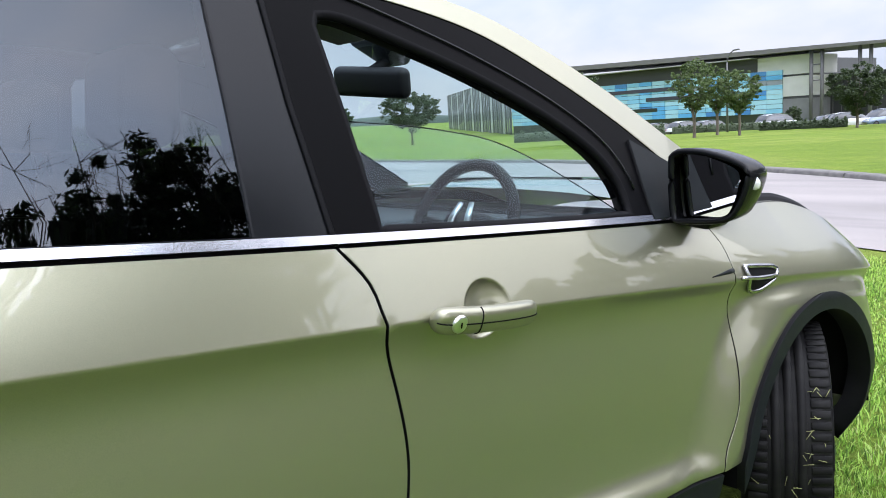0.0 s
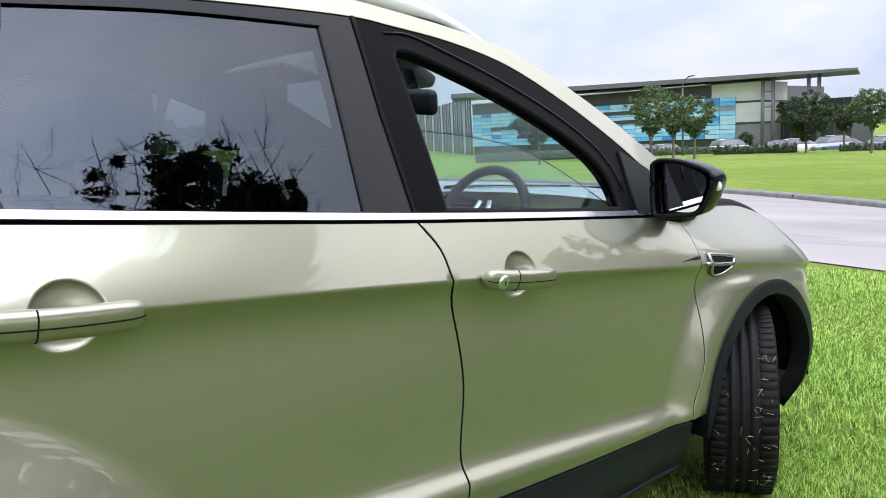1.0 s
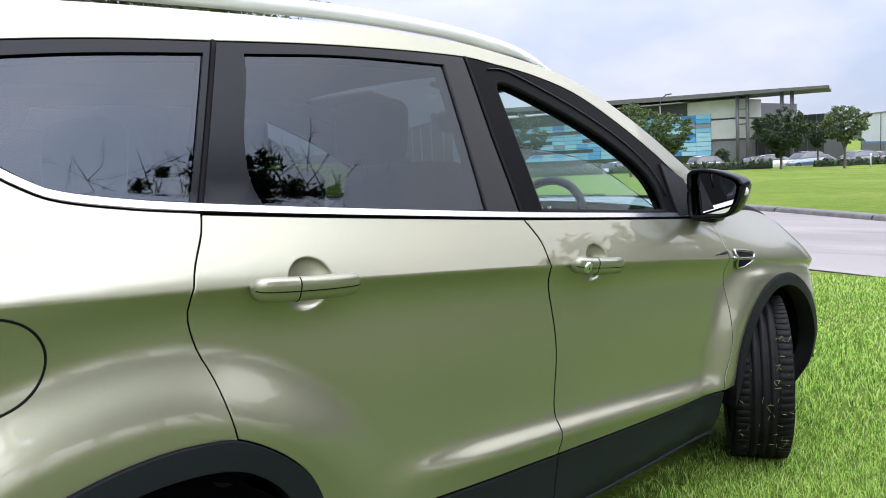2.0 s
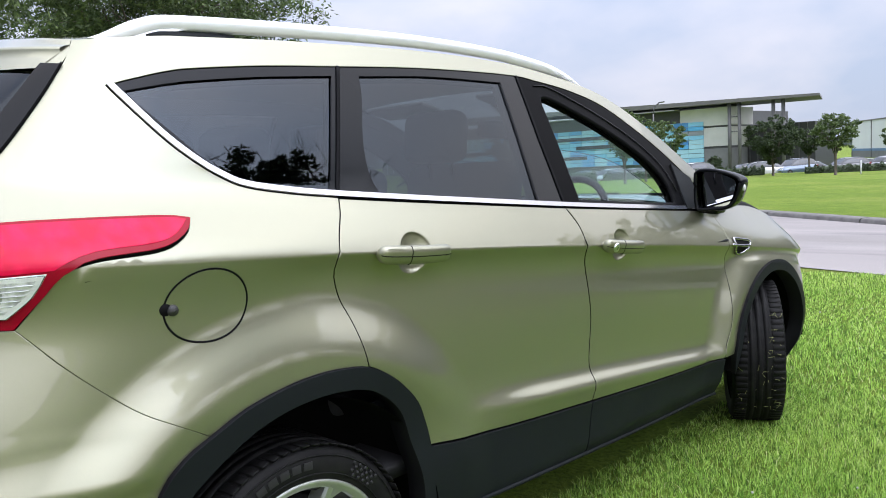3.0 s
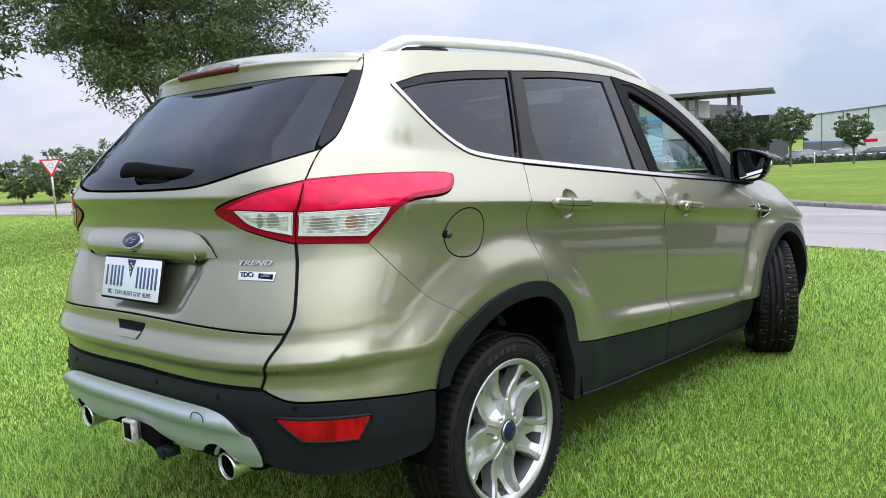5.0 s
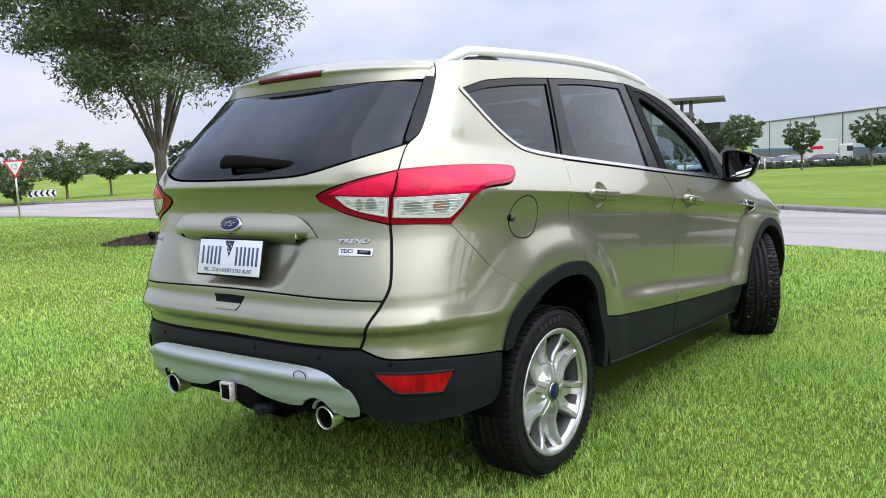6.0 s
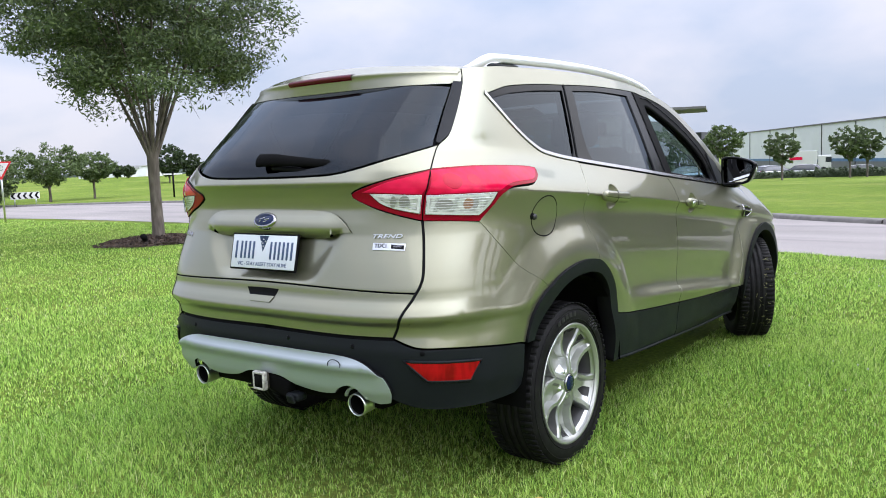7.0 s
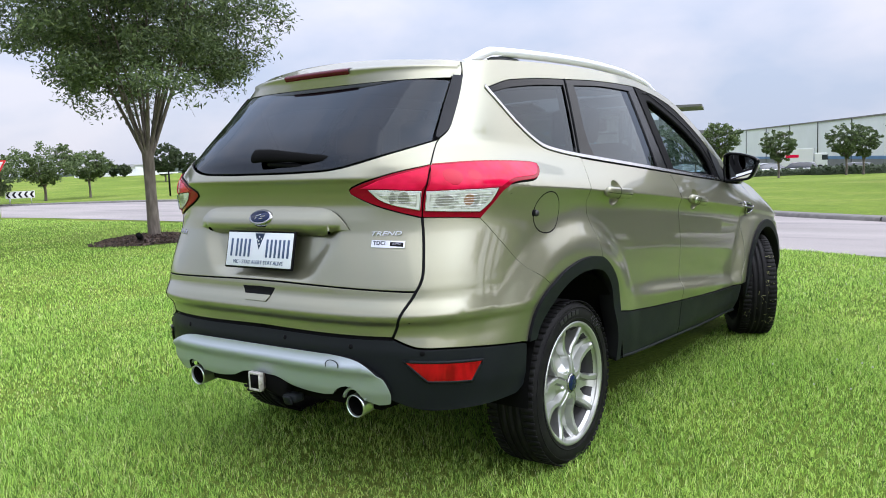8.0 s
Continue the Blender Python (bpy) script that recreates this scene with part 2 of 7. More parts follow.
def surface(u, z):
    """The painted shell: u is y along the sides, and past Y_BACK and Y_FRONT it turns round the corners to the middle (u = -1.32 and 4.05)."""
    u, z = np.asarray(u, float), np.asarray(z, float)
    rear = table(z, REAR, .007)
    n = 4 - .75 * ramp(z, .85, 1.12)
    th = np.clip((Y_BACK - u) / L_BACK, 0, 1) * PI2
    c, s = np.cos(th), np.sin(th)
    r = 1 / (c ** n + s ** n) ** (1 / n)
    nose = 3.68 - .25 * ramp(z, .75, 1.05) - .12 * ramp(z, .45, .25)
    tf = np.clip((u - Y_FRONT) / L_FRONT, 0, 1) * PI2
    cf, sf = np.cos(tf), np.sin(tf)
    rf = 1 / (cf ** 3.2 + sf ** 3.2) ** (1 / 3.2)
    y = np.where(u < Y_BACK, Y_BACK - (Y_BACK - rear) * r * s, np.where(u > Y_FRONT, Y_FRONT + (nose - Y_FRONT) * rf * sf, u))
    x = half_width(y, z) * np.where(u < Y_BACK, r * c, np.where(u > Y_FRONT, rf * cf, 1))
    return np.stack([x, y, z + 0 * x], -1)


from mathutils.geometry import delaunay_2d_cdt
MID = Y_BACK - L_BACK
LEDGE = ((1.0, 0), (1.09, 0), (1.145, -.007), (1.19, -.002), (1.232, .013), (1.242, .025), (1.249, .0255), (1.287, .007), (1.33, 0), (1.9, 0))
POCKETS = ((.420, 1.122), (1.475, 1.028))


def shell(u, z, off=0.0, pockets=1.0):
    """Places and outward normals on the shell; u past MID goes on round the left side."""
    u, z, off = (np.asarray(v, float) for v in (u, z, off))

    def at(a, b):
        left = a < MID
        p = surface(np.where(left, 2 * MID - a, a), b)
        # the number plate's hollow in the tailgate
        side_x = .25 + .09 * ramp(b, .86, 1.04)
        hollow = 0.026 * ramp(np.abs(p[..., 0]) - side_x, .06, -.05) * ramp(b, 1.072, 1.056) * ramp(b, .862, .915) * (p[..., 1] < -.5)
        # the shelf under the rear window
        shelf = table(b, LEDGE, .006) * ramp(np.abs(p[..., 0]), .57, .44) * (p[..., 1] < -.5)
        p[..., 1] += hollow - shelf
        for hu, hz in POCKETS:
            r = np.hypot((a - hu) / 1.08, b - hz)
            p[..., 0] -= pockets * .027 * np.clip(1 - (r / .056) ** 2, 0, 1) ** .8
        p[..., 0] = np.where(left, -p[..., 0], p[..., 0])
        return p
    e = 2e-3
    p = at(u, z)
    n = np.cross(at(u + e, z) - at(u - e, z), at(u, z + e) - at(u, z - e))
    n /= np.linalg.norm(n, axis=-1, keepdims=True) + 1e-12
    return p + n * off[..., None], n


def spline(pts, step=0.025):
    """A smooth line through pts, in even steps."""
    pts = np.array(pts, float)
    p = np.vstack([2 * pts[0] - pts[1], pts, 2 * pts[-1] - pts[-2]])
    out = []
    for k in range(1, len(p) - 2):
        n = max(1, int(np.ceil(np.linalg.norm(p[k + 1] - p[k]) / step)))
        for i in range(n):
            t = i / n
            a, b, c, d = p[k - 1:k + 3]
            out.append(.5 * (2 * b + (c - a) * t + (2 * a - 5 * b + 4 * c - d) * t * t + (3 * b - a - 3 * c + d) * t ** 3))
    return np.array(out + [pts[-1]])


def straight(pts, step=0.025):
    pts = np.array(pts, float)
    out = []
    for a, b in zip(pts[:-1], pts[1:]):
        n = max(1, int(np.ceil(np.linalg.norm(b - a) / step)))
        out += [a + (b - a) * i / n for i in range(n)]
    return np.array(out + [pts[-1]])


def ring(*lines):
    """Joins lines end to end into one outline, run anticlockwise."""
    pts = np.vstack(lines)
    keep = [0]
    for k in range(1, len(pts)):
        if np.linalg.norm(pts[k] - pts[keep[-1]]) > 2e-3:
            keep.append(k)
    pts = pts[keep]
    if np.linalg.norm(pts[0] - pts[-1]) < 2e-3:
        pts = pts[:-1]
    x, y = pts.T
    if (x * np.roll(y, -1) - y * np.roll(x, -1)).sum() < 0:
        pts = pts[::-1]
    return pts


def shrunk(pts, by):
    """An outline drawn in by so many metres."""
    d = np.roll(pts, -1, 0) - pts
    n = np.stack([-d[:, 1], d[:, 0]], 1) / (np.linalg.norm(d, axis=1, keepdims=True) + 1e-9)
    m = n + np.roll(n, 1, 0)
    s = np.clip((m * m).sum(1, keepdims=True), .8, 4)
    return pts + m / s * 2 * by


def inside(poly, pts):
    x, y = pts[:, 0], pts[:, 1]
    hit = np.zeros(len(pts), bool)
    for (x0, y0), (x1, y1) in zip(poly, np.roll(poly, -1, 0)):
        if y0 != y1:
            hit ^= ((y0 > y) != (y1 > y)) & (x < (x1 - x0) * (y - y0) / (y1 - y0) + x0)
    return hit


def mesh_of(name, verts, faces, mats, index=None, normals=None, smooth=True):
    me = bpy.data.meshes.new(name)
    me.from_pydata([tuple(v) for v in verts], [], faces)
    for m in mats if isinstance(mats, (list, tuple)) else [mats]:
        me.materials.append(m)
    if index is not None:
        me.polygons.foreach_set("material_index", index)
    me.polygons.foreach_set("use_smooth", [smooth] * len(me.polygons))
    if normals is not None:
        me.normals_split_custom_set_from_vertices([tuple(n) for n in normals])
    return me


def child(name, me, parent, label=""):
    ob = new(name, me)
    ob.parent = parent
    return tagged(ob, label)


def fill(outline, grid):
    lo, hi = outline.min(0), outline.max(0)
    us = np.arange(lo[0] + grid / 2, hi[0], grid)
    # rows that run along the crease on the sides, and along the ledges round the tail
    offs = np.concatenate([np.arange(-1.2, -.02, grid), np.arange(-.535, -.425, .007) if grid < .035 else (), (-.055, -.04, -.03, -.012, -.005, -.0005, .004, .012), np.arange(.025, 1.0, grid)])
    tail = np.concatenate([np.arange(.2, 1.8, grid), np.arange(.715, .80, .006), np.arange(.80, .90, .012), np.arange(1.215, 1.315, .008), np.arange(.86, .91, .008), np.arange(1.040, 1.068, .006)])
    pts = [(u, crease(u) + o) for u in us if u > -.42 for o in offs] + [(u, z) for u in us if u <= -.42 for z in tail]
    if grid < .035:
        # rings round the wheel arches, so that their flares shade smoothly
        for wy in (0.0, 2.81):
            if lo[0] < wy + .5 and hi[0] > wy - .5:
                pts = [p for p in pts if not (.53 < math.hypot(p[0] - wy, p[1] - .345) < .76 and p[1] < crease(p[0]) - .06)]
                pts += [q for q in ((wy + r * math.cos(t), .345 + r * math.sin(t)) for r in np.arange(.535, .757, .016) for t in np.arange(0, 3.15, .026 / r)) if q[1] < crease(q[0]) - .06]
    for hu, hz in POCKETS:
        if lo[0] < hu < hi[0] and grid < .035:
            pts = [p for p in pts if math.hypot((p[0] - hu) / 1.08, p[1] - hz) > .064]
            pts += [(hu + 1.08 * r * math.cos(t), hz + r * math.sin(t)) for r in np.arange(.004, .064, .005) for t in np.arange(0, 6.28, .006 / max(r, .004))]
    pts = np.array(pts)
    pts = pts[inside(outline, pts)]
    if len(pts):
        near = np.min(np.linalg.norm(pts[:, None] - outline[None], axis=2), 1) > min(grid * .35, .006)
        pts = pts[near]
    allp = np.vstack([outline, pts])
    n = len(outline)
    v, _, f, *_ = delaunay_2d_cdt([Vector(p) for p in allp], [(k, (k + 1) % n) for k in range(n)], [], 1, 1e-6)
    return np.array([tuple(q) for q in v]), [tuple(t) for t in f]


def panel_mesh(name, outline, mat, off=0.0, thick=0.012, gap=0.0045, grid=0.03, mirror=False, bulge=None):
    """A sheet on the shell inside an outline of (u, z), with a turned-in rim. bulge: metres proud of the shell, from (u, z)."""
    o = shrunk(outline, gap) if gap else outline
    v, f = fill(o, grid)
    lift = off + (bulge(v[:, 0], v[:, 1]) if bulge else 0)
    p, n = shell(v[:, 0], v[:, 1], lift)
    if bulge:
        e = 3e-3
        a, b = (shell(v[:, 0] + e, v[:, 1], off + bulge(v[:, 0] + e, v[:, 1]))[0] - shell(v[:, 0] - e, v[:, 1], off + bulge(v[:, 0] - e, v[:, 1]))[0],
                shell(v[:, 0], v[:, 1] + e, off + bulge(v[:, 0], v[:, 1] + e))[0] - shell(v[:, 0], v[:, 1] - e, off + bulge(v[:, 0], v[:, 1] - e))[0])
        n = np.cross(a, b)
        n /= np.linalg.norm(n, axis=1, keepdims=True) + 1e-12
    # rim
    lo = off + (bulge(o[:, 0], o[:, 1]) if bulge else 0)
    top, tn = shell(o[:, 0], o[:, 1], lo)
    mid_, _ = shell(*shrunk(o, -.0012).T, lo - .0015)
    low, _ = shell(o[:, 0], o[:, 1], lo - thick)
    t = np.roll(top, -1, 0) - np.roll(top, 1, 0)
    side = np.cross(t, tn)
    side /= np.linalg.norm(side, axis=1, keepdims=True) + 1e-12
    k, m = len(p), len(o)
    verts = np.vstack([p, top, mid_, low])
    norms = np.vstack([n, tn, (side + tn) * .7071, side])
    faces = list(f)
    for a in range(m):
        b = (a + 1) % m
        faces += [(k + b, k + a, k + m + a, k + m + b), (k + m + b, k + m + a, k + 2 * m + a, k + 2 * m + b)]
    if mirror:
        verts, norms = verts * (-1, 1, 1), norms * (-1, 1, 1)
        faces = [q[::-1] for q in faces]
    # turn faces to agree with the normals
    fixed = []
    for q in faces:
        g = np.cross(verts[q[1]] - verts[q[0]], verts[q[2]] - verts[q[0]])
        fixed.append(tuple(q) if g @ norms[list(q)].sum(0) >= 0 else tuple(q[::-1]))
    # the rim's deeper strip is black: shade in the gap, painted on
    index = [0] * len(f) + [0, 1] * m
    return mesh_of(name, verts, fixed, [mat, M_GAP], index, norms)


def panel(name, outline, mat, parent, label="", both=False, **kw):
    ob = child(name, panel_mesh(name, outline, mat, **kw), parent, label)
    if both:
        child(name, panel_mesh(name, outline, mat, mirror=True, **kw), parent, label)
    return ob


def both_halves(half):
    """An outline over the tail's middle, from its right half that begins and ends on the middle."""
    half = np.array(half, float)
    other = half[::-1].copy()
    other[:, 0] = 2 * MID - other[:, 0]
    return ring(half, other)


def bead(name, pts, radius, mat, parent, label="", off=0.0, mirror=False, flat=1.0, closed=False, sides=8):
    """A strip of round or flattened section along (u, z) points on the shell. flat: its height over its half width."""
    pts = np.array(pts, float)
    p, n = shell(pts[:, 0], pts[:, 1], off)
    return child(name, tube_mesh(name, p, radius, mat, n, flat, closed, sides, mirror), parent, label)


def tube_mesh(name, p, radius, mat, n=None, flat=1.0, closed=False, sides=8, mirror=False):
    p = np.array(p, float)
    t = np.roll(p, -1, 0) - np.roll(p, 1, 0)
    if not closed:
        t[0], t[-1] = p[1] - p[0], p[-1] - p[-2]
    t /= np.linalg.norm(t, axis=1, keepdims=True) + 1e-12
    if n is None:
        ref = np.array((0, 0, 1.0)) if abs(t[:, 2]).mean() < .8 else np.array((1.0, 0, 0))
        n = np.cross(np.cross(t, ref), t)
        n /= np.linalg.norm(n, axis=1, keepdims=True) + 1e-12
    s = np.cross(t, n)
    r = np.broadcast_to(np.asarray(radius, float), (len(p),))
    verts = np.concatenate([[p[k] + r[k] * (math.cos(a) * s[k] + flat * math.sin(a) * n[k]) for a in np.arange(sides) * 2 * math.pi / sides] for k in range(len(p))])
    faces, m = [], len(p)
    for k in range(m if closed else m - 1):
        k2 = (k + 1) % m
        for j in range(sides):
            j2 = (j + 1) % sides
            faces.append((k * sides + j, k * sides + j2, k2 * sides + j2, k2 * sides + j))
    if not closed:
        faces += [tuple(range(sides))[::-1], tuple((m - 1) * sides + j for j in range(sides))]
    if mirror:
        verts = verts * (-1, 1, 1)
        faces = [q[::-1] for q in faces]
    return mesh_of(name, verts, faces, mat)


def part(name, bm, mat, parent, label="", smooth=True):
    me = bpy.data.meshes.new(name)
    bmesh.ops.recalc_face_normals(bm, faces=bm.faces)
    bm.to_mesh(me)
    bm.free()
    for m in mat if isinstance(mat, (list, tuple)) else [mat]:
        me.materials.append(m)
    me.polygons.foreach_set("use_smooth", [smooth] * len(me.polygons))
    return child(name, me, parent, label) if parent else tagged(new(name, me), label)


def block(size, at=(0, 0, 0), turn=None, bevel=0.0, seg=2, bm=None):
    """A box with rounded edges, added to bm."""
    own = bm is None
    bm = bm or bmesh.new()
    m = Matrix.LocRotScale(at, turn, size)
    r = bmesh.ops.create_cube(bm, size=1, matrix=m)
    if bevel:
        bmesh.ops.bevel(bm, geom=list({e for v in r["verts"] for e in v.link_edges}), offset=bevel, segments=seg, affect="EDGES", profile=.5)
    return bm


def lathe(profile, steps=48, axis="X", bm=None, at=(0, 0, 0)):
    """Turns (radius, along) pairs round an axis."""
    bm = bm or bmesh.new()
    rows = []
    for k in range(steps):
        a = 2 * math.pi * k / steps
        row = []
        for r, h in profile:
            q = {"X": (h, r * math.cos(a), r * math.sin(a)), "Y": (r * math.cos(a), h, r * math.sin(a)), "Z": (r * math.cos(a), r * math.sin(a), h)}[axis]
            row.append(bm.verts.new(Vector(q) + Vector(at)))
        rows.append(row)
    for k in range(steps):
        a, b = rows[k], rows[(k + 1) % steps]
        for j in range(len(profile) - 1):
            bm.faces.new((a[j], b[j], b[j + 1], a[j + 1]))
    return bm


# ---- the car: its front is +y, the rear axle at y = 0, the front axle at y = 2.69 ----
car = tagged(new("car"), "olive-champagne metallic SUV parked on the lawn, front wheels turned", "car")
RQ = spline([(0.228, 1.286), (0.212, 1.25), (0.165, 1.18), (0.148, 1.11), (0.163, 1.035), (0.184, 0.975), (0.207, 0.855)])
FR = spline([(1.183, 1.187), (1.228, 1.12), (1.240, 1.05), (1.270, .92), (1.283, .79), (1.268, .64), (1.268, .56), (1.254, .494)])
FF = spline([(2.33, 1.082), (2.365, 1.02), (2.366, .955), (2.36, .89), (2.365, .74), (2.345, .59), (2.29, .49), (2.275, .432)])
SILL = spline([(.430, .577), (.694, .54), (1.254, .494), (1.78, .457), (2.275, .432)])
SILL_LOW = spline([(.445, .352), (.70, .33), (1.10, .31), (1.70, .278), (2.27, .262)])
BELT = spline([(.228, 1.286), (.418, 1.265), (.628, 1.243), (1.183, 1.187), (1.72, 1.138), (2.20, 1.096), (2.33, 1.082)])
CHROME_Q = spline([(-.385, 1.573), (-.29, 1.508), (-.17, 1.415), (-.08, 1.353), (-.02, 1.326), (.10, 1.303), (.228, 1.286)])
WINTOP = spline([(-.385, 1.573), (-.30, 1.590), (-.152, 1.612), (.106, 1.634), (.382, 1.645), (.718, 1.655), (1.144, 1.653), (1.306, 1.637), (1.504, 1.607), (1.708, 1.552), (1.912, 1.455), (2.104, 1.345), (2.30, 1.215)])
ROOFLINE = spline([(-.555, 1.682), (-.30, 1.694), (-.07, 1.702), (.256, 1.711), (.72, 1.713), (1.10, 1.700), (1.30, 1.682), (1.588, 1.635), (1.80, 1.575), (2.09, 1.435), (2.35, 1.285), (2.62, 1.125)])
D_EDGE = spline([(-.555, 1.682), (-.538, 1.640), (-.536, 1.59), (-.556, 1.48), (-.578, 1.41), (-.62, 1.373), (-.652, 1.33), (-.692, 1.284)])
LAMP_TOP = spline([(-.692, 1.284), (-.518, 1.287), (-.278, 1.278), (-.206, 1.267)])
LAMP_LOW = spline([(-.206, 1.267), (-.225, 1.243), (-.262, 1.222), (-.314, 1.209), (-.428, 1.204), (-.485, 1.186), (-.515, 1.150), (-.562, 1.087)])
LAMP_BASE = spline([(-.562, 1.087), (-.65, 1.095), (-.744, 1.100)])
LAMP_SPLIT = spline([(-.692, 1.284), (-.728, 1.235), (-.745, 1.18), (-.744, 1.100)])
LAMP_IN = spline([(-.692, 1.284), (-.842, 1.253), (-.962, 1.205), (-.914, 1.163), (-.83, 1.128), (-.744, 1.100)])
SEAM_B = spline([(-.562, 1.087), (-.494, 1.013), (-.404, .925), (-.356, .882), (-.308, .850), (-.235, .803)])
ARCH_R = spline([(-.372, .607), (-.344, .71), (-.29, .77), (-.235, .803), (-.152, .842), (-.044, .866), (.052, .874), (.13, .870), (.207, .855), (.292, .805), (.364, .74), (.40, .68), (.430, .577), (.445, .352)])
ARCH_R_IN = spline([(-.330, .607), (-.300, .665), (-.248, .715), (-.128, .788), (-.008, .817), (.118, .817), (.22, .790), (.31, .715), (.352, .615), (.394, .485), (.402, .352)])
BUMP_LOW = spline([(-.372, .607), (-.392, .613), (-.518, .630), (-.65, .645), (-.734, .650), (-.77, .660), (-.818, .686)])
TG_GAP = spline([(-.744, 1.100), (-.734, .965), (-.735, .89), (-.752, .845), (-.782, .785), (-.800, .735), (-.818, .686)])


def cut(line, a, b):
    """The stretch of a line between its points nearest to a and b."""
    i, j = (int(np.argmin(((line - q) ** 2).sum(1))) for q in (a, b))
    return line[i:j + 1] if i <= j else line[j:i + 1][::-1]


def arch_front(r, a0, a1, wide=1.0):
    return np.array([(2.80 + wide * r * math.cos(a), .345 + r * math.sin(a)) for a in np.radians(np.linspace(a0, a1, 36))])


AF, AF_IN = arch_front(.460, 169, -8, .98), arch_front(.412, 182, -16, .98)
HOODLINE = spline([(2.33, 1.082), (2.45, 1.085), (2.7, 1.080), (2.95, 1.058), (3.2, 1.005), (3.42, .915)])

# painted panels
panel("side_panel", ring(D_EDGE, LAMP_TOP, LAMP_LOW, SEAM_B, cut(ARCH_R, (-.235, .803), (.207, .855)), RQ[::-1], CHROME_Q[::-1], WINTOP,
                                straight([(2.30, 1.215), (2.40, 1.145), (2.52, 1.10), (2.62, 1.125)]), ROOFLINE[::-1]), M_PAINT, car, both=True, gap=.0016)
panel("rear_door", ring(RQ, cut(ARCH_R, (.207, .855), (.430, .577)), cut(SILL, (.430, .577), (1.254, .494)), FR[::-1], cut(BELT, (1.183, 1.187), (.228, 1.286))), M_PAINT, car, both=True, gap=.0044)
panel("front_door", ring(FR, cut(SILL, (1.254, .494), (2.275, .432)), FF[::-1], cut(BELT, (2.33, 1.082), (1.183, 1.187))), M_PAINT, car, both=True, gap=.0044)
panel("front_fender", ring(FF, AF, straight([AF[-1], (3.32, .50), (3.38, .70), (3.42, .915)]), HOODLINE[::-1]), M_PAINT, car, both=True, gap=.0025)
panel("rear_bumper", ring(TG_GAP, BUMP_LOW[::-1], cut(ARCH_R, (-.372, .607), (-.235, .803)), SEAM_B[::-1], LAMP_BASE), M_PAINT, car, both=True, gap=.0016)
SEAM_T = spline([(-.752, .847), (-.932, .857), (-1.15, .864), (MID, .866)])
tailgate = panel("tailgate", both_halves(np.vstack([spline([(MID, 1.272), (-1.12, 1.274), (-.98, 1.284), (-.794, 1.332), (-.622, 1.376)]), cut(D_EDGE, (-.622, 1.376), (-.692, 1.284)),
                                                    LAMP_IN, cut(TG_GAP, (-.744, 1.10), (-.752, .845)), SEAM_T])), M_PAINT, car, "painted tailgate", grid=.017)
lower = panel("lower_trim", both_halves(np.vstack([SEAM_T[::-1], cut(TG_GAP, (-.752, .847), (-.818, .686)), spline([(-.818, .686), (-1.064, .686), (MID, .690)])])), M_PAINT, tailgate, grid=.02)

# dark plastic: arches, sills, lower bumper, silver skid
panel("wheel_arch", ring(ARCH_R, ARCH_R_IN[::-1]), M_CLAD, car, "dark grey plastic arch moulding", both=True, off=.012, thick=.07, gap=.001, grid=.02)
panel("wheel_arch", ring(AF, AF_IN[::-1]), M_CLAD, car, "dark grey plastic arch moulding", both=True, off=.012, thick=.07, gap=.001, grid=.02)
mid_low = (1.225, .304)
for mir in (False, True):
    bead("sill_lip", SILL_LOW + (0, .006), .007, M_CLAD, car, off=.007, mirror=mir)
panel("sill_cladding", ring(cut(SILL, (.43, .577), (1.254, .494)), straight([(1.254, .494), mid_low]), cut(SILL_LOW, mid_low, (.445, .352))), M_CLAD, car, both=True, off=.004, thick=.03)
panel("sill_cladding", ring(cut(SILL, (1.254, .494), (2.275, .432)), straight([(2.275, .432), (2.27, .262)]), cut(SILL_LOW, (2.27, .262), mid_low), straight([mid_low, (1.254, .494)])), M_CLAD, car, both=True, off=.004, thick=.03)
lowbump = panel("lower_bumper", both_halves(np.vstack([spline([(MID, .682), (-1.064, .679), (-.822, .680)]), BUMP_LOW[::-1] + (0, -.004), straight([(-.372, .600), (-.380, .44), (-.42, .415)]),
                                                       spline([(-.42, .415), (-.60, .408), (-.74, .415), (-.83, .458), (-.93, .512), (-1.04, .495), (-1.15, .51), (-1.22, .54), (MID, .55)])])), M_CLAD, car, "dark grey plastic lower bumper", thick=.04)
skid_half = np.vstack([spline([(MID, .617), (-1.1, .617), (-.96, .612), (-.885, .588), (-.845, .545), (-.822, .485), (-.826, .445)]), spline([(-.826, .445), (-.86, .437), (-.902, .455)]),
                       spline([(-.902, .455), (-.922, .492), (-.955, .506), (-.985, .492), (-1.005, .466)]), spline([(-1.005, .466), (-1.04, .459), (-1.10, .461), (-1.17, .474), (-1.215, .494), (-1.25, .503), (MID, .505)])])
panel("skid_plate", both_halves(skid_half), M_SKID, lowbump, "silver-painted skid plate", off=.004, thick=.02, gap=.001,
      bulge=lambda u, z: .016 * ramp(z, .435, .50) + .018 * ramp(z, .548, .561) - .026 * ramp(z, .568, .617))
cap_ring = np.array([(-.990 + .022 * math.cos(a), .583 + .020 * math.sin(a)) for a in np.linspace(0, 6.283, 28, endpoint=False)])
child("tow_cap", tube_mesh("tow_cap", shell(*cap_ring.T, .004 + .030 - .022 * float(ramp(.583, .572, .617)))[0], .0016, M_GAP, closed=True, sides=6), lowbump)
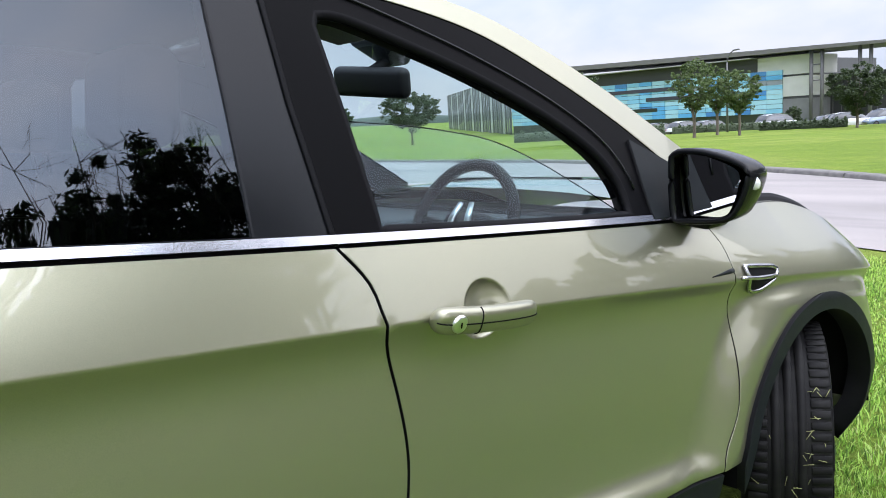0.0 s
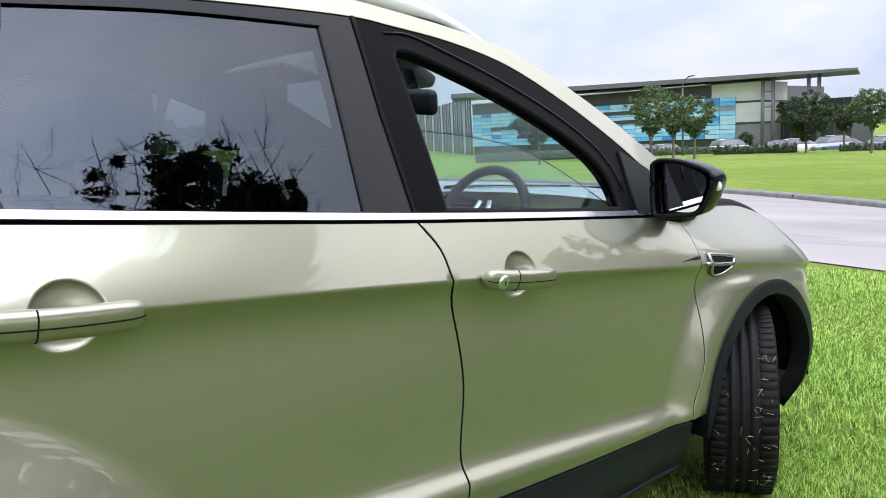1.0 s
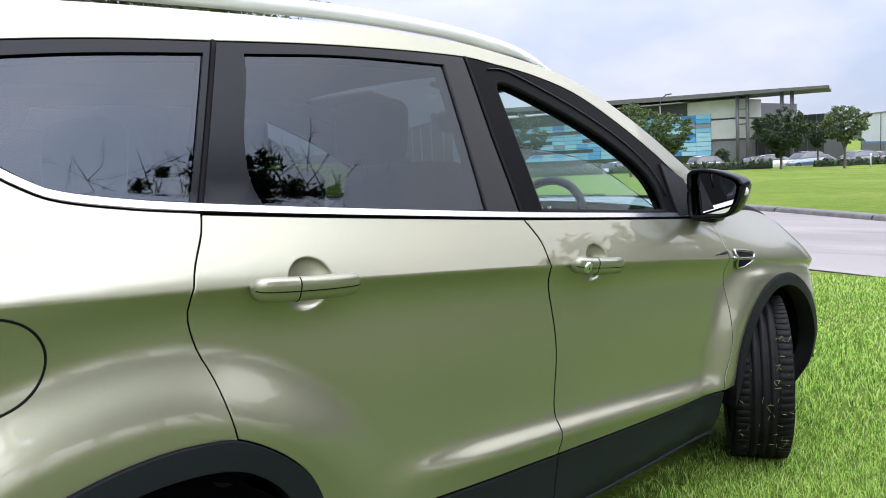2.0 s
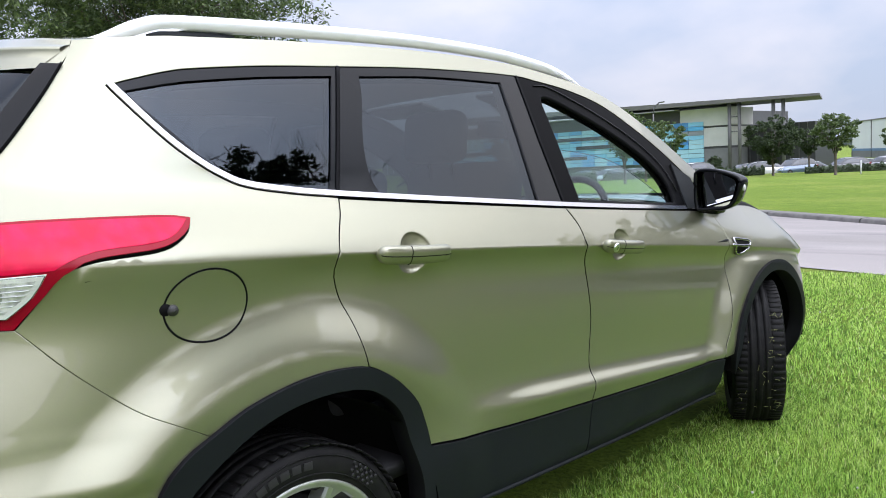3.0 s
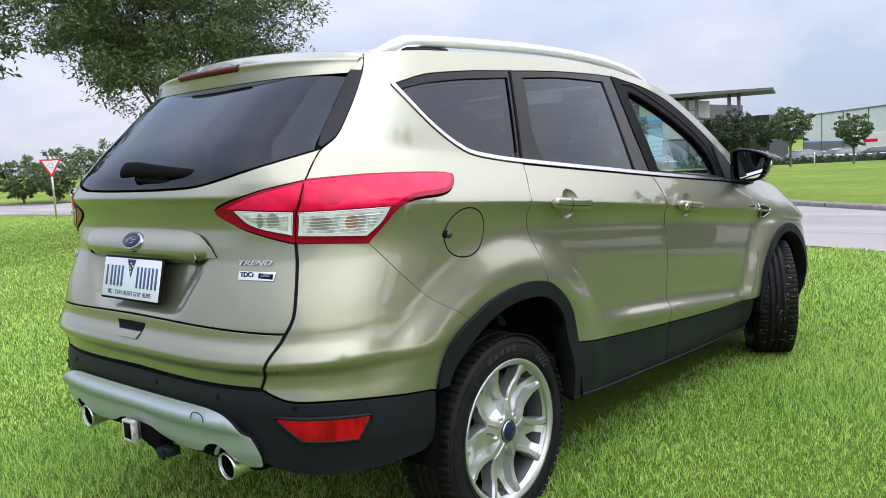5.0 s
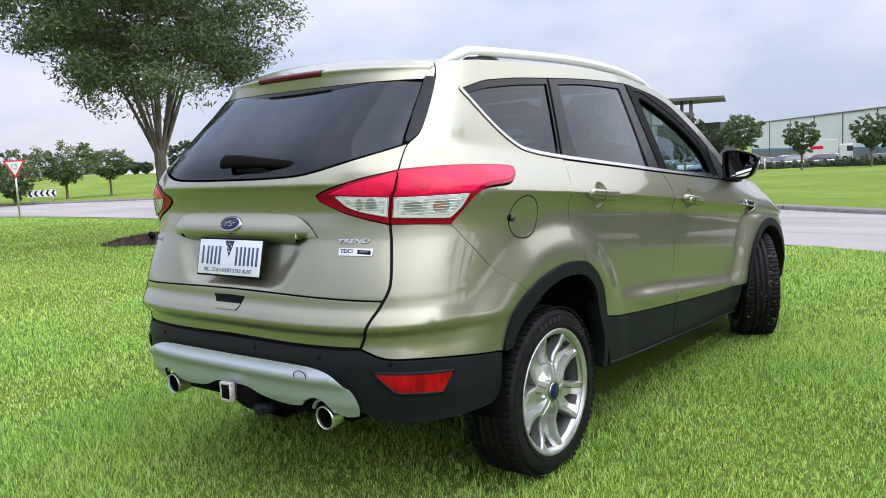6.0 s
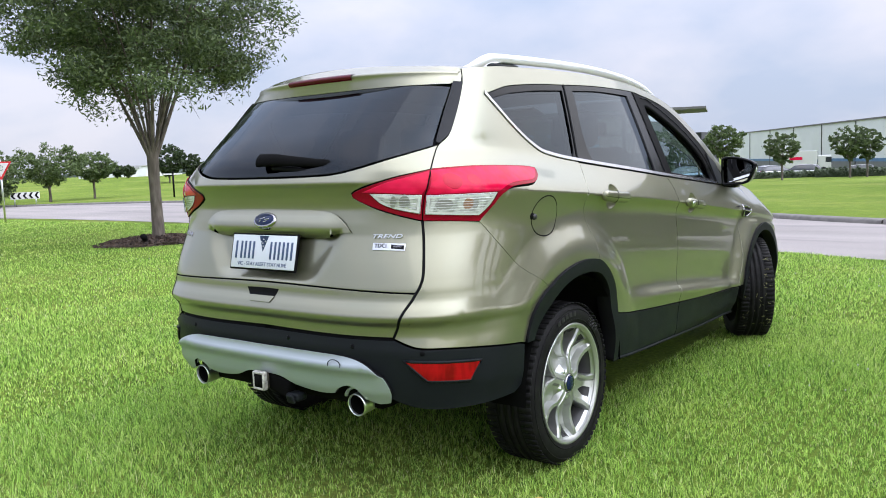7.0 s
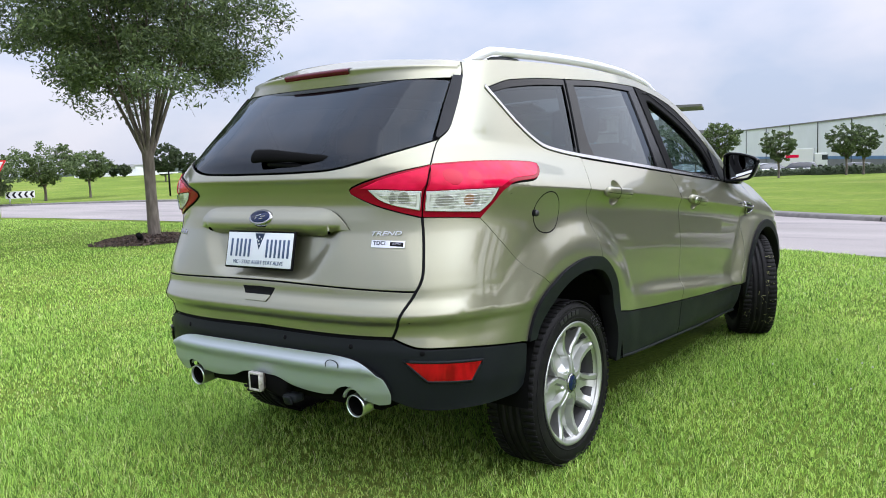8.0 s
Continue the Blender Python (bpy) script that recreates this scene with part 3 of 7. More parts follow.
for sx in (0, 1):
    FOG = straight([(-.788, .605), (-.566, .587), (-.602, .517), (-.728, .530), (-.788, .605)])
    fog = child("fog_reflector", panel_mesh("fog_reflector", ring(FOG), M_REFLECT, off=.008, thick=.02, gap=.004, grid=.02, mirror=bool(sx)), lowbump, "red reflector")
    child("surround", tube_mesh("surround", shell(*ring(FOG).T, .004)[0], .006, M_CLAD, closed=True, mirror=bool(sx)), lowbump)
for u0, z0 in ((-.738, .632), (-.94, .650), (-1.20, .655), (2 * MID + .94, .650), (2 * MID + .738, .632)):
    p, n = shell(np.array([u0]), np.array([z0]), .001)
    bm = lathe([(0, .001), (.0075, .001), (.009, .0), (.010, -.004)], 20, "Z")
    ob = part("parking_sensor", bm, M_GAP, lowbump)
    ob.matrix_local = Matrix.Translation(p[0]) @ Vector(n[0]).to_track_quat("Z", "Y").to_matrix().to_4x4()

# black backing behind every joint
for line, w in ((RQ, .03), (FR, .03), (FF, .03), (SEAM_B, .03), (TG_GAP, .04), (D_EDGE, .035), (LAMP_SPLIT, .03), (SILL, .03), (BELT, .03), (CHROME_Q, .03), (WINTOP, .03), (HOODLINE, .04), (ROOFLINE, .006), (LAMP_IN, .03), (LAMP_LOW, .03), (LAMP_TOP, .03), (LAMP_BASE, .03)):
    for mir in (False, True):
        bead("joint_seal", line, w, M_GAP, car, off=-.016, mirror=mir, flat=.15, sides=6)
for line in (SEAM_T, spline([(-.818, .686), (-1.064, .686), (MID, .690)])):
    both = np.vstack([line, (line * (-1, 1) + (2 * MID, 0))[::-1]])
    bead("joint_seal", both, .03, M_GAP, car, off=-.016, flat=.15, sides=6)

for mir in (False, True):
    bead("joint_seal", TG_GAP, .0052, M_GAP, car, off=.0002, mirror=mir, flat=.3, sides=6)

# windows: gloss black surrounds, chrome, glass
G_Q = ring(spline([(-.326, 1.562), (-.21, 1.577), (-.098, 1.588), (.094, 1.605), (.342, 1.617)]), straight([(.342, 1.617), (.218, 1.310)]), spline([(.218, 1.310), (.076, 1.328), (-.030, 1.350), (-.098, 1.393), (-.194, 1.472), (-.326, 1.562)]))
G_R = ring(spline([(.440, 1.620), (.73, 1.630), (1.082, 1.624)]), straight([(1.082, 1.624), (1.046, 1.222)]), spline([(1.046, 1.222), (.688, 1.258), (.372, 1.290)]), spline([(.372, 1.290), (.360, 1.35), (.378, 1.44), (.425, 1.56), (.440, 1.620)]))
F_IN = ring(spline([(1.290, 1.585), (1.348, 1.583), (1.468, 1.543), (1.654, 1.470), (1.84, 1.380), (1.975, 1.290), (2.03, 1.21), (2.03, 1.135)]), spline([(2.03, 1.135), (1.7, 1.160), (1.283, 1.200)]), straight([(1.283, 1.200), (1.276, 1.56), (1.290, 1.585)]))
BELT_UP = BELT + (0, .016)
GAPTOP = straight([(1.186, 1.652), (1.176, 1.42), (1.183, 1.187)])
CPOST = straight([(.375, 1.645), (.228, 1.286)])


def frame_mesh(name, outer, hole, mat, off, mirror):
    """A flat surround on the shell between an outline and a hole."""
    n, m = len(outer), len(hole)
    pts = [Vector(p) for p in np.vstack([outer, hole])]
    g = np.vstack([outer, hole])
    edges = [(k, (k + 1) % n) for k in range(n)] + [(n + k, n + (k + 1) % m) for k in range(m)]
    v, _, f, *_ = delaunay_2d_cdt(pts, edges, [], 1, 1e-6)
    v = np.array([tuple(q) for q in v])
    f = [t for t in f if not inside(hole, v[list(t)].mean(0)[None])[0]]
    p, nn = shell(v[:, 0], v[:, 1], off)
    q, _ = shell(hole[:, 0], hole[:, 1], off - .014)
    h, hn = shell(hole[:, 0], hole[:, 1], off)
    verts, norms = np.vstack([p, h, q]), np.vstack([nn, hn, hn])
    k = len(p)
    faces = [tuple(t) for t in f] + [(k + a, k + (a + 1) % m, k + m + (a + 1) % m, k + m + a) for a in range(m)]
    fixed = []
    for t in faces:
        gn = np.cross(verts[t[1]] - verts[t[0]], verts[t[2]] - verts[t[0]])
        fixed.append(t if gn @ norms[list(t)].sum(0) >= 0 else t[::-1])
    if mirror:
        verts, norms = verts * (-1, 1, 1), norms * (-1, 1, 1)
        fixed = [t[::-1] for t in fixed]
    return mesh_of(name, verts, fixed, mat, normals=norms)


def ribbon(name, cols, mat, mirror):
    """A flat-faced strip through columns of points, lower edge first."""
    n, V = len(cols[0]), np.vstack(cols)
    faces = [(k * n + i, k * n + i + 1, (k + 1) * n + i + 1, (k + 1) * n + i) for k in range(len(cols) - 1) for i in range(n - 1)]
    return mesh_of(name, V, [f[::-1] for f in faces] if mirror else faces, mat, smooth=False)


SURROUNDS = (
    (ring(cut(WINTOP, (-.385, 1.573), (.375, 1.645)), CPOST, cut(CHROME_Q, (.228, 1.286), (-.385, 1.573)) + (0, .004)), G_Q, M_TINT, "dark tinted quarter glass"),
    (ring(cut(WINTOP, (.375, 1.645), (1.186, 1.652)), GAPTOP, cut(BELT, (1.183, 1.187), (.228, 1.286)) + (0, .004), CPOST[::-1]), G_R, M_TINT, "dark tinted rear door glass"),
    (ring(cut(WINTOP, (1.186, 1.652), (2.30, 1.215)), straight([(2.30, 1.215), (2.33, 1.082)]), cut(BELT, (2.33, 1.082), (1.183, 1.187)) + (0, .004), GAPTOP[::-1]), F_IN, None, ""),
)
for mir in (False, True):
    for outer, hole, pane, words in SURROUNDS:
        frame_ob = child("window_frame", frame_mesh("window_frame", shrunk(outer, .0025), hole, M_GLOSS if pane else M_FRAME, -.002, mir), car, "black window surround")
        if pane:
            child("pane", panel_mesh("pane", hole, pane, off=-.009, thick=.004, gap=0, grid=.04, mirror=mir), frame_ob, words)
    along = np.vstack([CHROME_Q, BELT[1:-6]])
    t_ = np.gradient(along, axis=0)
    across = np.stack([-t_[:, 1], t_[:, 0]], 1) / np.linalg.norm(t_, axis=1, keepdims=True)
    cols = [shell(*(along + across * w).T, h)[0] * ((-1, 1, 1) if mir else 1) for w, h in ((.002, -.002), (.003, .0046), (.0175, .0038), (.019, -.002))]
    child("chrome_strip", ribbon("chrome_strip", cols, M_CHROME, mir), car, "chrome window strip")
    for line in (GAPTOP, CPOST):
        bead("joint_seal", line, .006, M_GAP, car, off=.0005, mirror=mir, flat=.35, sides=6)
    # layered seals of the front door's frame
    for by, r_ in ((-.034, .003),):
        loop = shrunk(F_IN, by)
        loop = loop[(loop[:, 1] > 1.17) & (loop[:, 0] > 1.262)]
        k = int(np.argmax(np.linalg.norm(np.roll(loop, -1, 0) - loop, axis=1))) + 1
        loop = np.roll(loop, -k, 0)
        child("window_seal", tube_mesh("window_seal", shell(*loop.T, .001)[0], r_, M_GLOSS if by < -.03 else M_CLAD, shell(*loop.T)[1], .7, False, 6, mir), car)
    # door window rubber round the opening
    child("window_seal", tube_mesh("window_seal", shell(*F_IN.T, -.012)[0], .013, M_GAP, shell(*F_IN.T)[1], .8, True, 8, mir), car)
# front door glass, wound half down
PANE_TOP = spline([(1.270, 1.398), (1.42, 1.382), (1.528, 1.366), (1.648, 1.340), (1.768, 1.290), (1.894, 1.220), (2.02, 1.145)])
for mir in (False,):
    child("pane", panel_mesh("pane", ring(PANE_TOP, straight([(2.02, 1.145), (1.96, 1.06), (1.27, 1.14), (1.270, 1.398)])), M_CLEAR, off=-.022, thick=.004, gap=0, grid=.05, mirror=mir), car, "clear door glass wound half down")

child("pane", panel_mesh("pane", F_IN, M_CLEAR, off=-.016, thick=.004, gap=0, grid=.05, mirror=True), car, "clear door glass")

# tail lamps: a pale frame round a ribbed bright chamber with its bulbs, under a clear cover
M_DIMLAMP = material("dim_bulb_bowl", (.27, .26, .25), .3, .3)
M_BOWL = material("lamp_bowl_red", (.46, .006, .034), .12, 0, Specular_IOR_Level=0.25)


def fittings(parent, outline, off, bulbs, mir):
    child("lens_frame", panel_mesh("lens_frame", outline, M_LENS, off=off, thick=.004, gap=.001, grid=.015, mirror=mir), parent, "pale clear lens frame")
    hollow = shrunk(outline, .011)
    child("lamp_chamber", panel_mesh("lamp_chamber", hollow, M_CHAMBER, off=off + .0008, thick=.002, gap=0, grid=.015, mirror=mir), parent)
    for u0, half, mat in bulbs:
        zc = float(hollow[:, 1].mean())
        egg = np.array([(u0 + half * math.cos(q), zc + .021 * math.sin(q)) for q in np.linspace(0, 6.283, 26, endpoint=False)])
        child("bulb", panel_mesh("bulb", ring(egg), mat, off=off + .0016, thick=.002, gap=0, grid=.012, mirror=mir), parent)
    for z in np.arange(hollow[:, 1].min() + .006, hollow[:, 1].max(), .0095):
        us = np.linspace(hollow[:, 0].min(), hollow[:, 0].max(), 60)
        us = us[inside(hollow, np.stack([us, us * 0 + z], 1))]
        if len(us) > 3:
            child("rib", tube_mesh("rib", shell(us, us * 0 + z, off + .0026)[0], .0009, M_SATIN, sides=6, mirror=mir), parent)
    child("clear_cover", panel_mesh("clear_cover", outline, M_COVER, off=off + .006, thick=.003, gap=.002, grid=.02, mirror=mir), parent, "clear lens cover")


for mir in (False, True):
    lamp = child("tail_lamp", panel_mesh("tail_lamp", ring(LAMP_SPLIT[::-1], LAMP_TOP, LAMP_LOW, LAMP_BASE), M_DEEPRED, off=.006, thick=.03, gap=.003, grid=.02, mirror=mir,
                                         bulge=lambda u, z: .006 * ramp(z, 1.09, 1.15)), car, "red and clear tail lamp")
    child("red_lens", panel_mesh("red_lens", ring(spline([(-.700, 1.275), (-.518, 1.279), (-.278, 1.270), (-.222, 1.262)]), spline([(-.222, 1.262), (-.262, 1.235), (-.314, 1.222), (-.428, 1.218), (-.50, 1.198)]), straight([(-.50, 1.198), (-.738, 1.198), (-.700, 1.275)])), M_RED, off=.0135, thick=.004, gap=.001, grid=.02, mirror=mir), lamp)
    fittings(lamp, ring(straight([(-.738, 1.194), (-.512, 1.194)]), spline([(-.512, 1.194), (-.535, 1.15), (-.572, 1.112)]), straight([(-.572, 1.112), (-.738, 1.124), (-.738, 1.194)])), .0135,
             ((-.685, .026, M_DIMLAMP), (-.612, .016, M_AMBER), (-.588, .010, M_DIMLAMP)), mir)
    for du, dr in ((-.655, .024), (-.585, .017)):
        disc = np.array([(du + 1.2 * dr * math.cos(q), 1.236 + dr * math.sin(q)) for q in np.linspace(0, 6.283, 24, endpoint=False)])
        child("lamp_bowl", panel_mesh("lamp_bowl", ring(disc), M_BOWL, off=.0142, thick=.002, gap=0, grid=.012, mirror=mir), lamp)
    inner = child("tail_lamp", panel_mesh("tail_lamp", ring(LAMP_IN, LAMP_SPLIT[::-1]), M_DEEPRED, off=.006, thick=.03, gap=.003, grid=.02, mirror=mir), tailgate, "red and clear tail lamp")
    child("red_lens", panel_mesh("red_lens", ring(spline([(-.707, 1.274), (-.842, 1.243), (-.925, 1.212)]), straight([(-.925, 1.212), (-.752, 1.198), (-.707, 1.274)])), M_RED, off=.0095, thick=.004, gap=.001, grid=.02, mirror=mir), inner)
    fittings(inner, ring(straight([(-.752, 1.194), (-.902, 1.205)]), spline([(-.902, 1.205), (-.872, 1.170), (-.83, 1.147), (-.752, 1.126)]), straight([(-.752, 1.126), (-.752, 1.194)])), .0095,
             ((-.800, .015, M_DIMLAMP), (-.832, .008, M_DIMLAMP)), mir)

# rear window and its black side fins
RG = both_halves(np.vstack([spline([(MID, 1.618), (-1.0, 1.618), (-.75, 1.616), (-.600, 1.606)]), straight([(-.600, 1.606), (-.640, 1.376)]), spline([(-.636, 1.376), (-.794, 1.337), (-.98, 1.289), (-1.12, 1.279), (MID, 1.277)])]))
panel("rear_window", RG, M_REARTINT, tailgate, "dark tinted rear window", off=-.004, thick=.006, gap=.002, grid=.04)
panel("side_fin", ring(straight([(-.594, 1.622), (-.634, 1.380)]), cut(D_EDGE, (-.622, 1.376), (-.537, 1.62)), straight([(-.537, 1.62), (-.594, 1.622)])), M_GLOSS, tailgate, "gloss black side fin", both=True, off=.010, thick=.03, gap=.003, grid=.02)

panel("spoiler_side", ring(straight([(-.594, 1.625), (-.545, 1.622), (-.545, 1.655), (-.566, 1.688), (-.70, 1.70), (-.76, 1.64), (-.594, 1.625)])), M_PAINT, tailgate, both=True, off=-.006, thick=.02, gap=.001, grid=.02)

# roof, spoiler, rails, windscreen, bonnet


def sheet(name, rows, mat, parent, label=""):
    """A smooth sheet through rows of points."""
    rows = np.array(rows, float)
    a, b = rows.shape[:2]
    faces = [(i * b + j, i * b + j + 1, (i + 1) * b + j + 1, (i + 1) * b + j) for i in range(a - 1) for j in range(b - 1)]
    me = mesh_of(name, rows.reshape(-1, 3), faces, mat)
    bm = bmesh.new()
    bm.from_mesh(me)
    bmesh.ops.recalc_face_normals(bm, faces=bm.faces)
    bm.to_mesh(me)
    bm.free()
    return child(name, me, parent, label)


edge = np.array([p for p in shell(*cut(ROOFLINE, (-.555, 1.682), (1.50, 1.65)).T, -.004)[0]])
span = np.linspace(-1, 1, 25)
sheet("roof", [[(e[0] * s, e[1] + (.10 * (1 - s * s) if e[1] > 1.2 else -.14 * (1 - s * s) * ramp(-e[1], -.2, .35)) * (1 if e[1] < 1.2 else 0), e[2] + .038 * (1 - abs(s) ** 2.4)) for s in span] for e in edge], M_PAINT, car)
wl_ = shell(*cut(ROOFLINE, (1.50, 1.65), (2.62, 1.125)).T, -.012)[0]
sheet("windscreen", [[(e[0] * s, e[1] + (.22 * (1 - abs(s) ** 2.2)) * ramp(e[1], 1.35, 2.3), e[2] + (.036 * (1 - abs(s) ** 2.4)) * ramp(-e[1], -2.0, -1.4)) for s in span] for e in wl_], M_CLEAR, car, "clear windscreen")
hl = shell(*HOODLINE.T, -.002)[0]
sheet("bonnet", [[(e[0] * s, e[1] + .10 * (1 - s * s) * ramp(e[1], 2.9, 3.3), e[2] + .055 * (1 - abs(s) ** 2.6) + .012 * ramp(abs(s), .95, .7)) for s in span] for e in hl], M_PAINT, car)
sheet("cowl", [[(.86 * s, 2.34 + .30 * (1 - s * s) + k * .16, 1.092 + .02 * (1 - s * s) - .012 * k) for s in span] for k in (0, .5, 1)], M_TRIM, car)


def tail_y(x, z):
    """The shell's y behind the cabin at x and z."""
    us = np.linspace(MID, -.5, 60)
    p = surface(us, np.full(60, z))
    return float(np.interp(abs(x), p[:, 0], p[:, 1]))


spoiler_rows = []
for s in np.linspace(-1, 1, 41):
    x, k = .583 * s, 1 - abs(s) ** 2.2
    y_out, z_lip = tail_y(x, 1.664) - .062 * (1 - abs(s) ** 2.6) - .004, 1.664 + .013 * (1 - s * s)
    y0 = max(-.33 - .12 * (1 - s * s), y_out + .05)
    prof = [(y0, 1.683 + .037 * k), ((y0 + y_out + .035) / 2, 1.680 + .030 * k), (y_out + .035, z_lip + .009), (y_out + .012, z_lip + .004), (y_out + .003, z_lip), (y_out, z_lip - .005), (y_out + .003, z_lip - .010),
            ((y_out + .003) * .6 + (tail_y(x, 1.618) + .004) * .4, (z_lip - .010) * .6 + 1.616 * .4), (tail_y(x, 1.618) + .004, 1.616)]
    spoiler_rows.append([(x, y, z) for y, z in prof])
spoiler = sheet("roof_spoiler", spoiler_rows, M_PAINT, tailgate)
light_rows = []
for x in np.linspace(-.185, .185, 15):
    s = x / .583
    y_out, z_lip = tail_y(x, 1.664) - .062 * (1 - abs(s) ** 2.6) - .004, 1.664 + .013 * (1 - s * s)
    light_rows.append([(x * q, y_out + dy, z_lip + dz) for q, dy, dz in ((.97, .034, .011), (1, .012, .007), (1, -.003, .001), (1, -.006, -.008), (.99, .004, -.020), (.96, .022, -.036), (.94, .040, -.040))])
sheet("brake_light", light_rows, M_MAROON, spoiler, "dark red high brake light")
for sx in (1, -1):
    ys = np.linspace(-.49, 1.74, 60)
    base = shell(ys, np.interp(ys, ROOFLINE[:, 0], ROOFLINE[:, 1]), -.02)[0]
    rise = .004 + .034 * ramp(ys, -.50, -.04) * ramp(-ys, -1.76, -1.42)
    ends = np.minimum(ramp(ys, -.52, -.24), ramp(-ys, -1.76, -1.55))
    rail = child("roof_rail", tube_mesh("roof_rail", [(sx * (b[0] - .035), b[1], b[2] + .008 + r) for b, r in zip(base, rise)], .006 + .0160 * ends, M_RAIL, flat=.95, sides=12), car, "satin silver roof rail")
    for y0, y1, low in ((-.48, -.03, 1), (1.57, 1.72, 0)):
        yy = np.linspace(y0, y1, 14)
        bb = shell(yy, np.interp(yy, ROOFLINE[:, 0], ROOFLINE[:, 1]), -.02)[0]
        rr = np.interp(yy, ys, rise)
        rows = []
        for b, r, f in zip(bb, rr, np.linspace(0, 1, 14)):
            thin = .5 + .5 * math.sin(math.pi * (.5 * f if low else .5 - .5 * f))
            floor_ = (.002 + r * .8 * ramp(f, .78, 1)) if low else (.004 + r * .75 * ramp(1 - f, .55, 1))
            cx, w_, top_ = sx * (b[0] - .035), .015 * thin, b[2] + .010 + r
            rows.append([(cx + sx * w_, b[1], b[2] + floor_), (cx + sx * w_, b[1], top_), (cx - sx * w_, b[1], top_), (cx - sx * w_, b[1], b[2] + floor_), (cx + sx * w_, b[1], b[2] + floor_)])
        sheet("rail_foot", rows, M_RAIL, rail)
    for y0, y1 in ((-.20, .10), (1.44, 1.62)):
        yy = np.linspace(y0, y1, 8)
        bb = shell(yy, np.interp(yy, ROOFLINE[:, 0], ROOFLINE[:, 1]), -.02)[0]
        child("rail_shoe", tube_mesh("rail_shoe", [(sx * (b[0] - .035), b[1], b[2] + .010) for b in bb], [.012 + .010 * math.sin(math.pi * f) for f in np.linspace(.15, .9, 8)], M_CLAD, flat=.9), rail, "black rail shoe")
    child("roof_strip", tube_mesh("roof_strip", [(sx * (b[0] - .012), b[1], b[2] + .001) for b in base], .003, M_GAP, flat=.6), car)

# nose: bumper, headlamps, grille
U_MID = Y_FRONT + L_FRONT
for mir in (False, True):
    child("front_bumper", panel_mesh("front_bumper", ring(straight([(3.38, .70), (3.32, .50), AF[-1]]), straight([AF[-1], (3.30, .235), (3.7, .23), (U_MID, .23)]), straight([(U_MID, .23), (U_MID, .80)]), straight([(U_MID, .80), (3.6, .74), (3.38, .70)])), M_PAINT, grid=.05, mirror=mir), car)
    child("headlamp", panel_mesh("headlamp", ring(straight([(3.395, .72), (3.66, .76), (3.63, .90), (3.43, .91), (3.395, .72)])), M_LENS, grid=.04, mirror=mir), car, "clear headlamp")
    child("grille", panel_mesh("grille", ring(straight([(3.66, .765), (U_MID, .81), (U_MID, .90), (3.63, .88), (3.66, .765)])), M_GLOSS, grid=.05, mirror=mir), car)


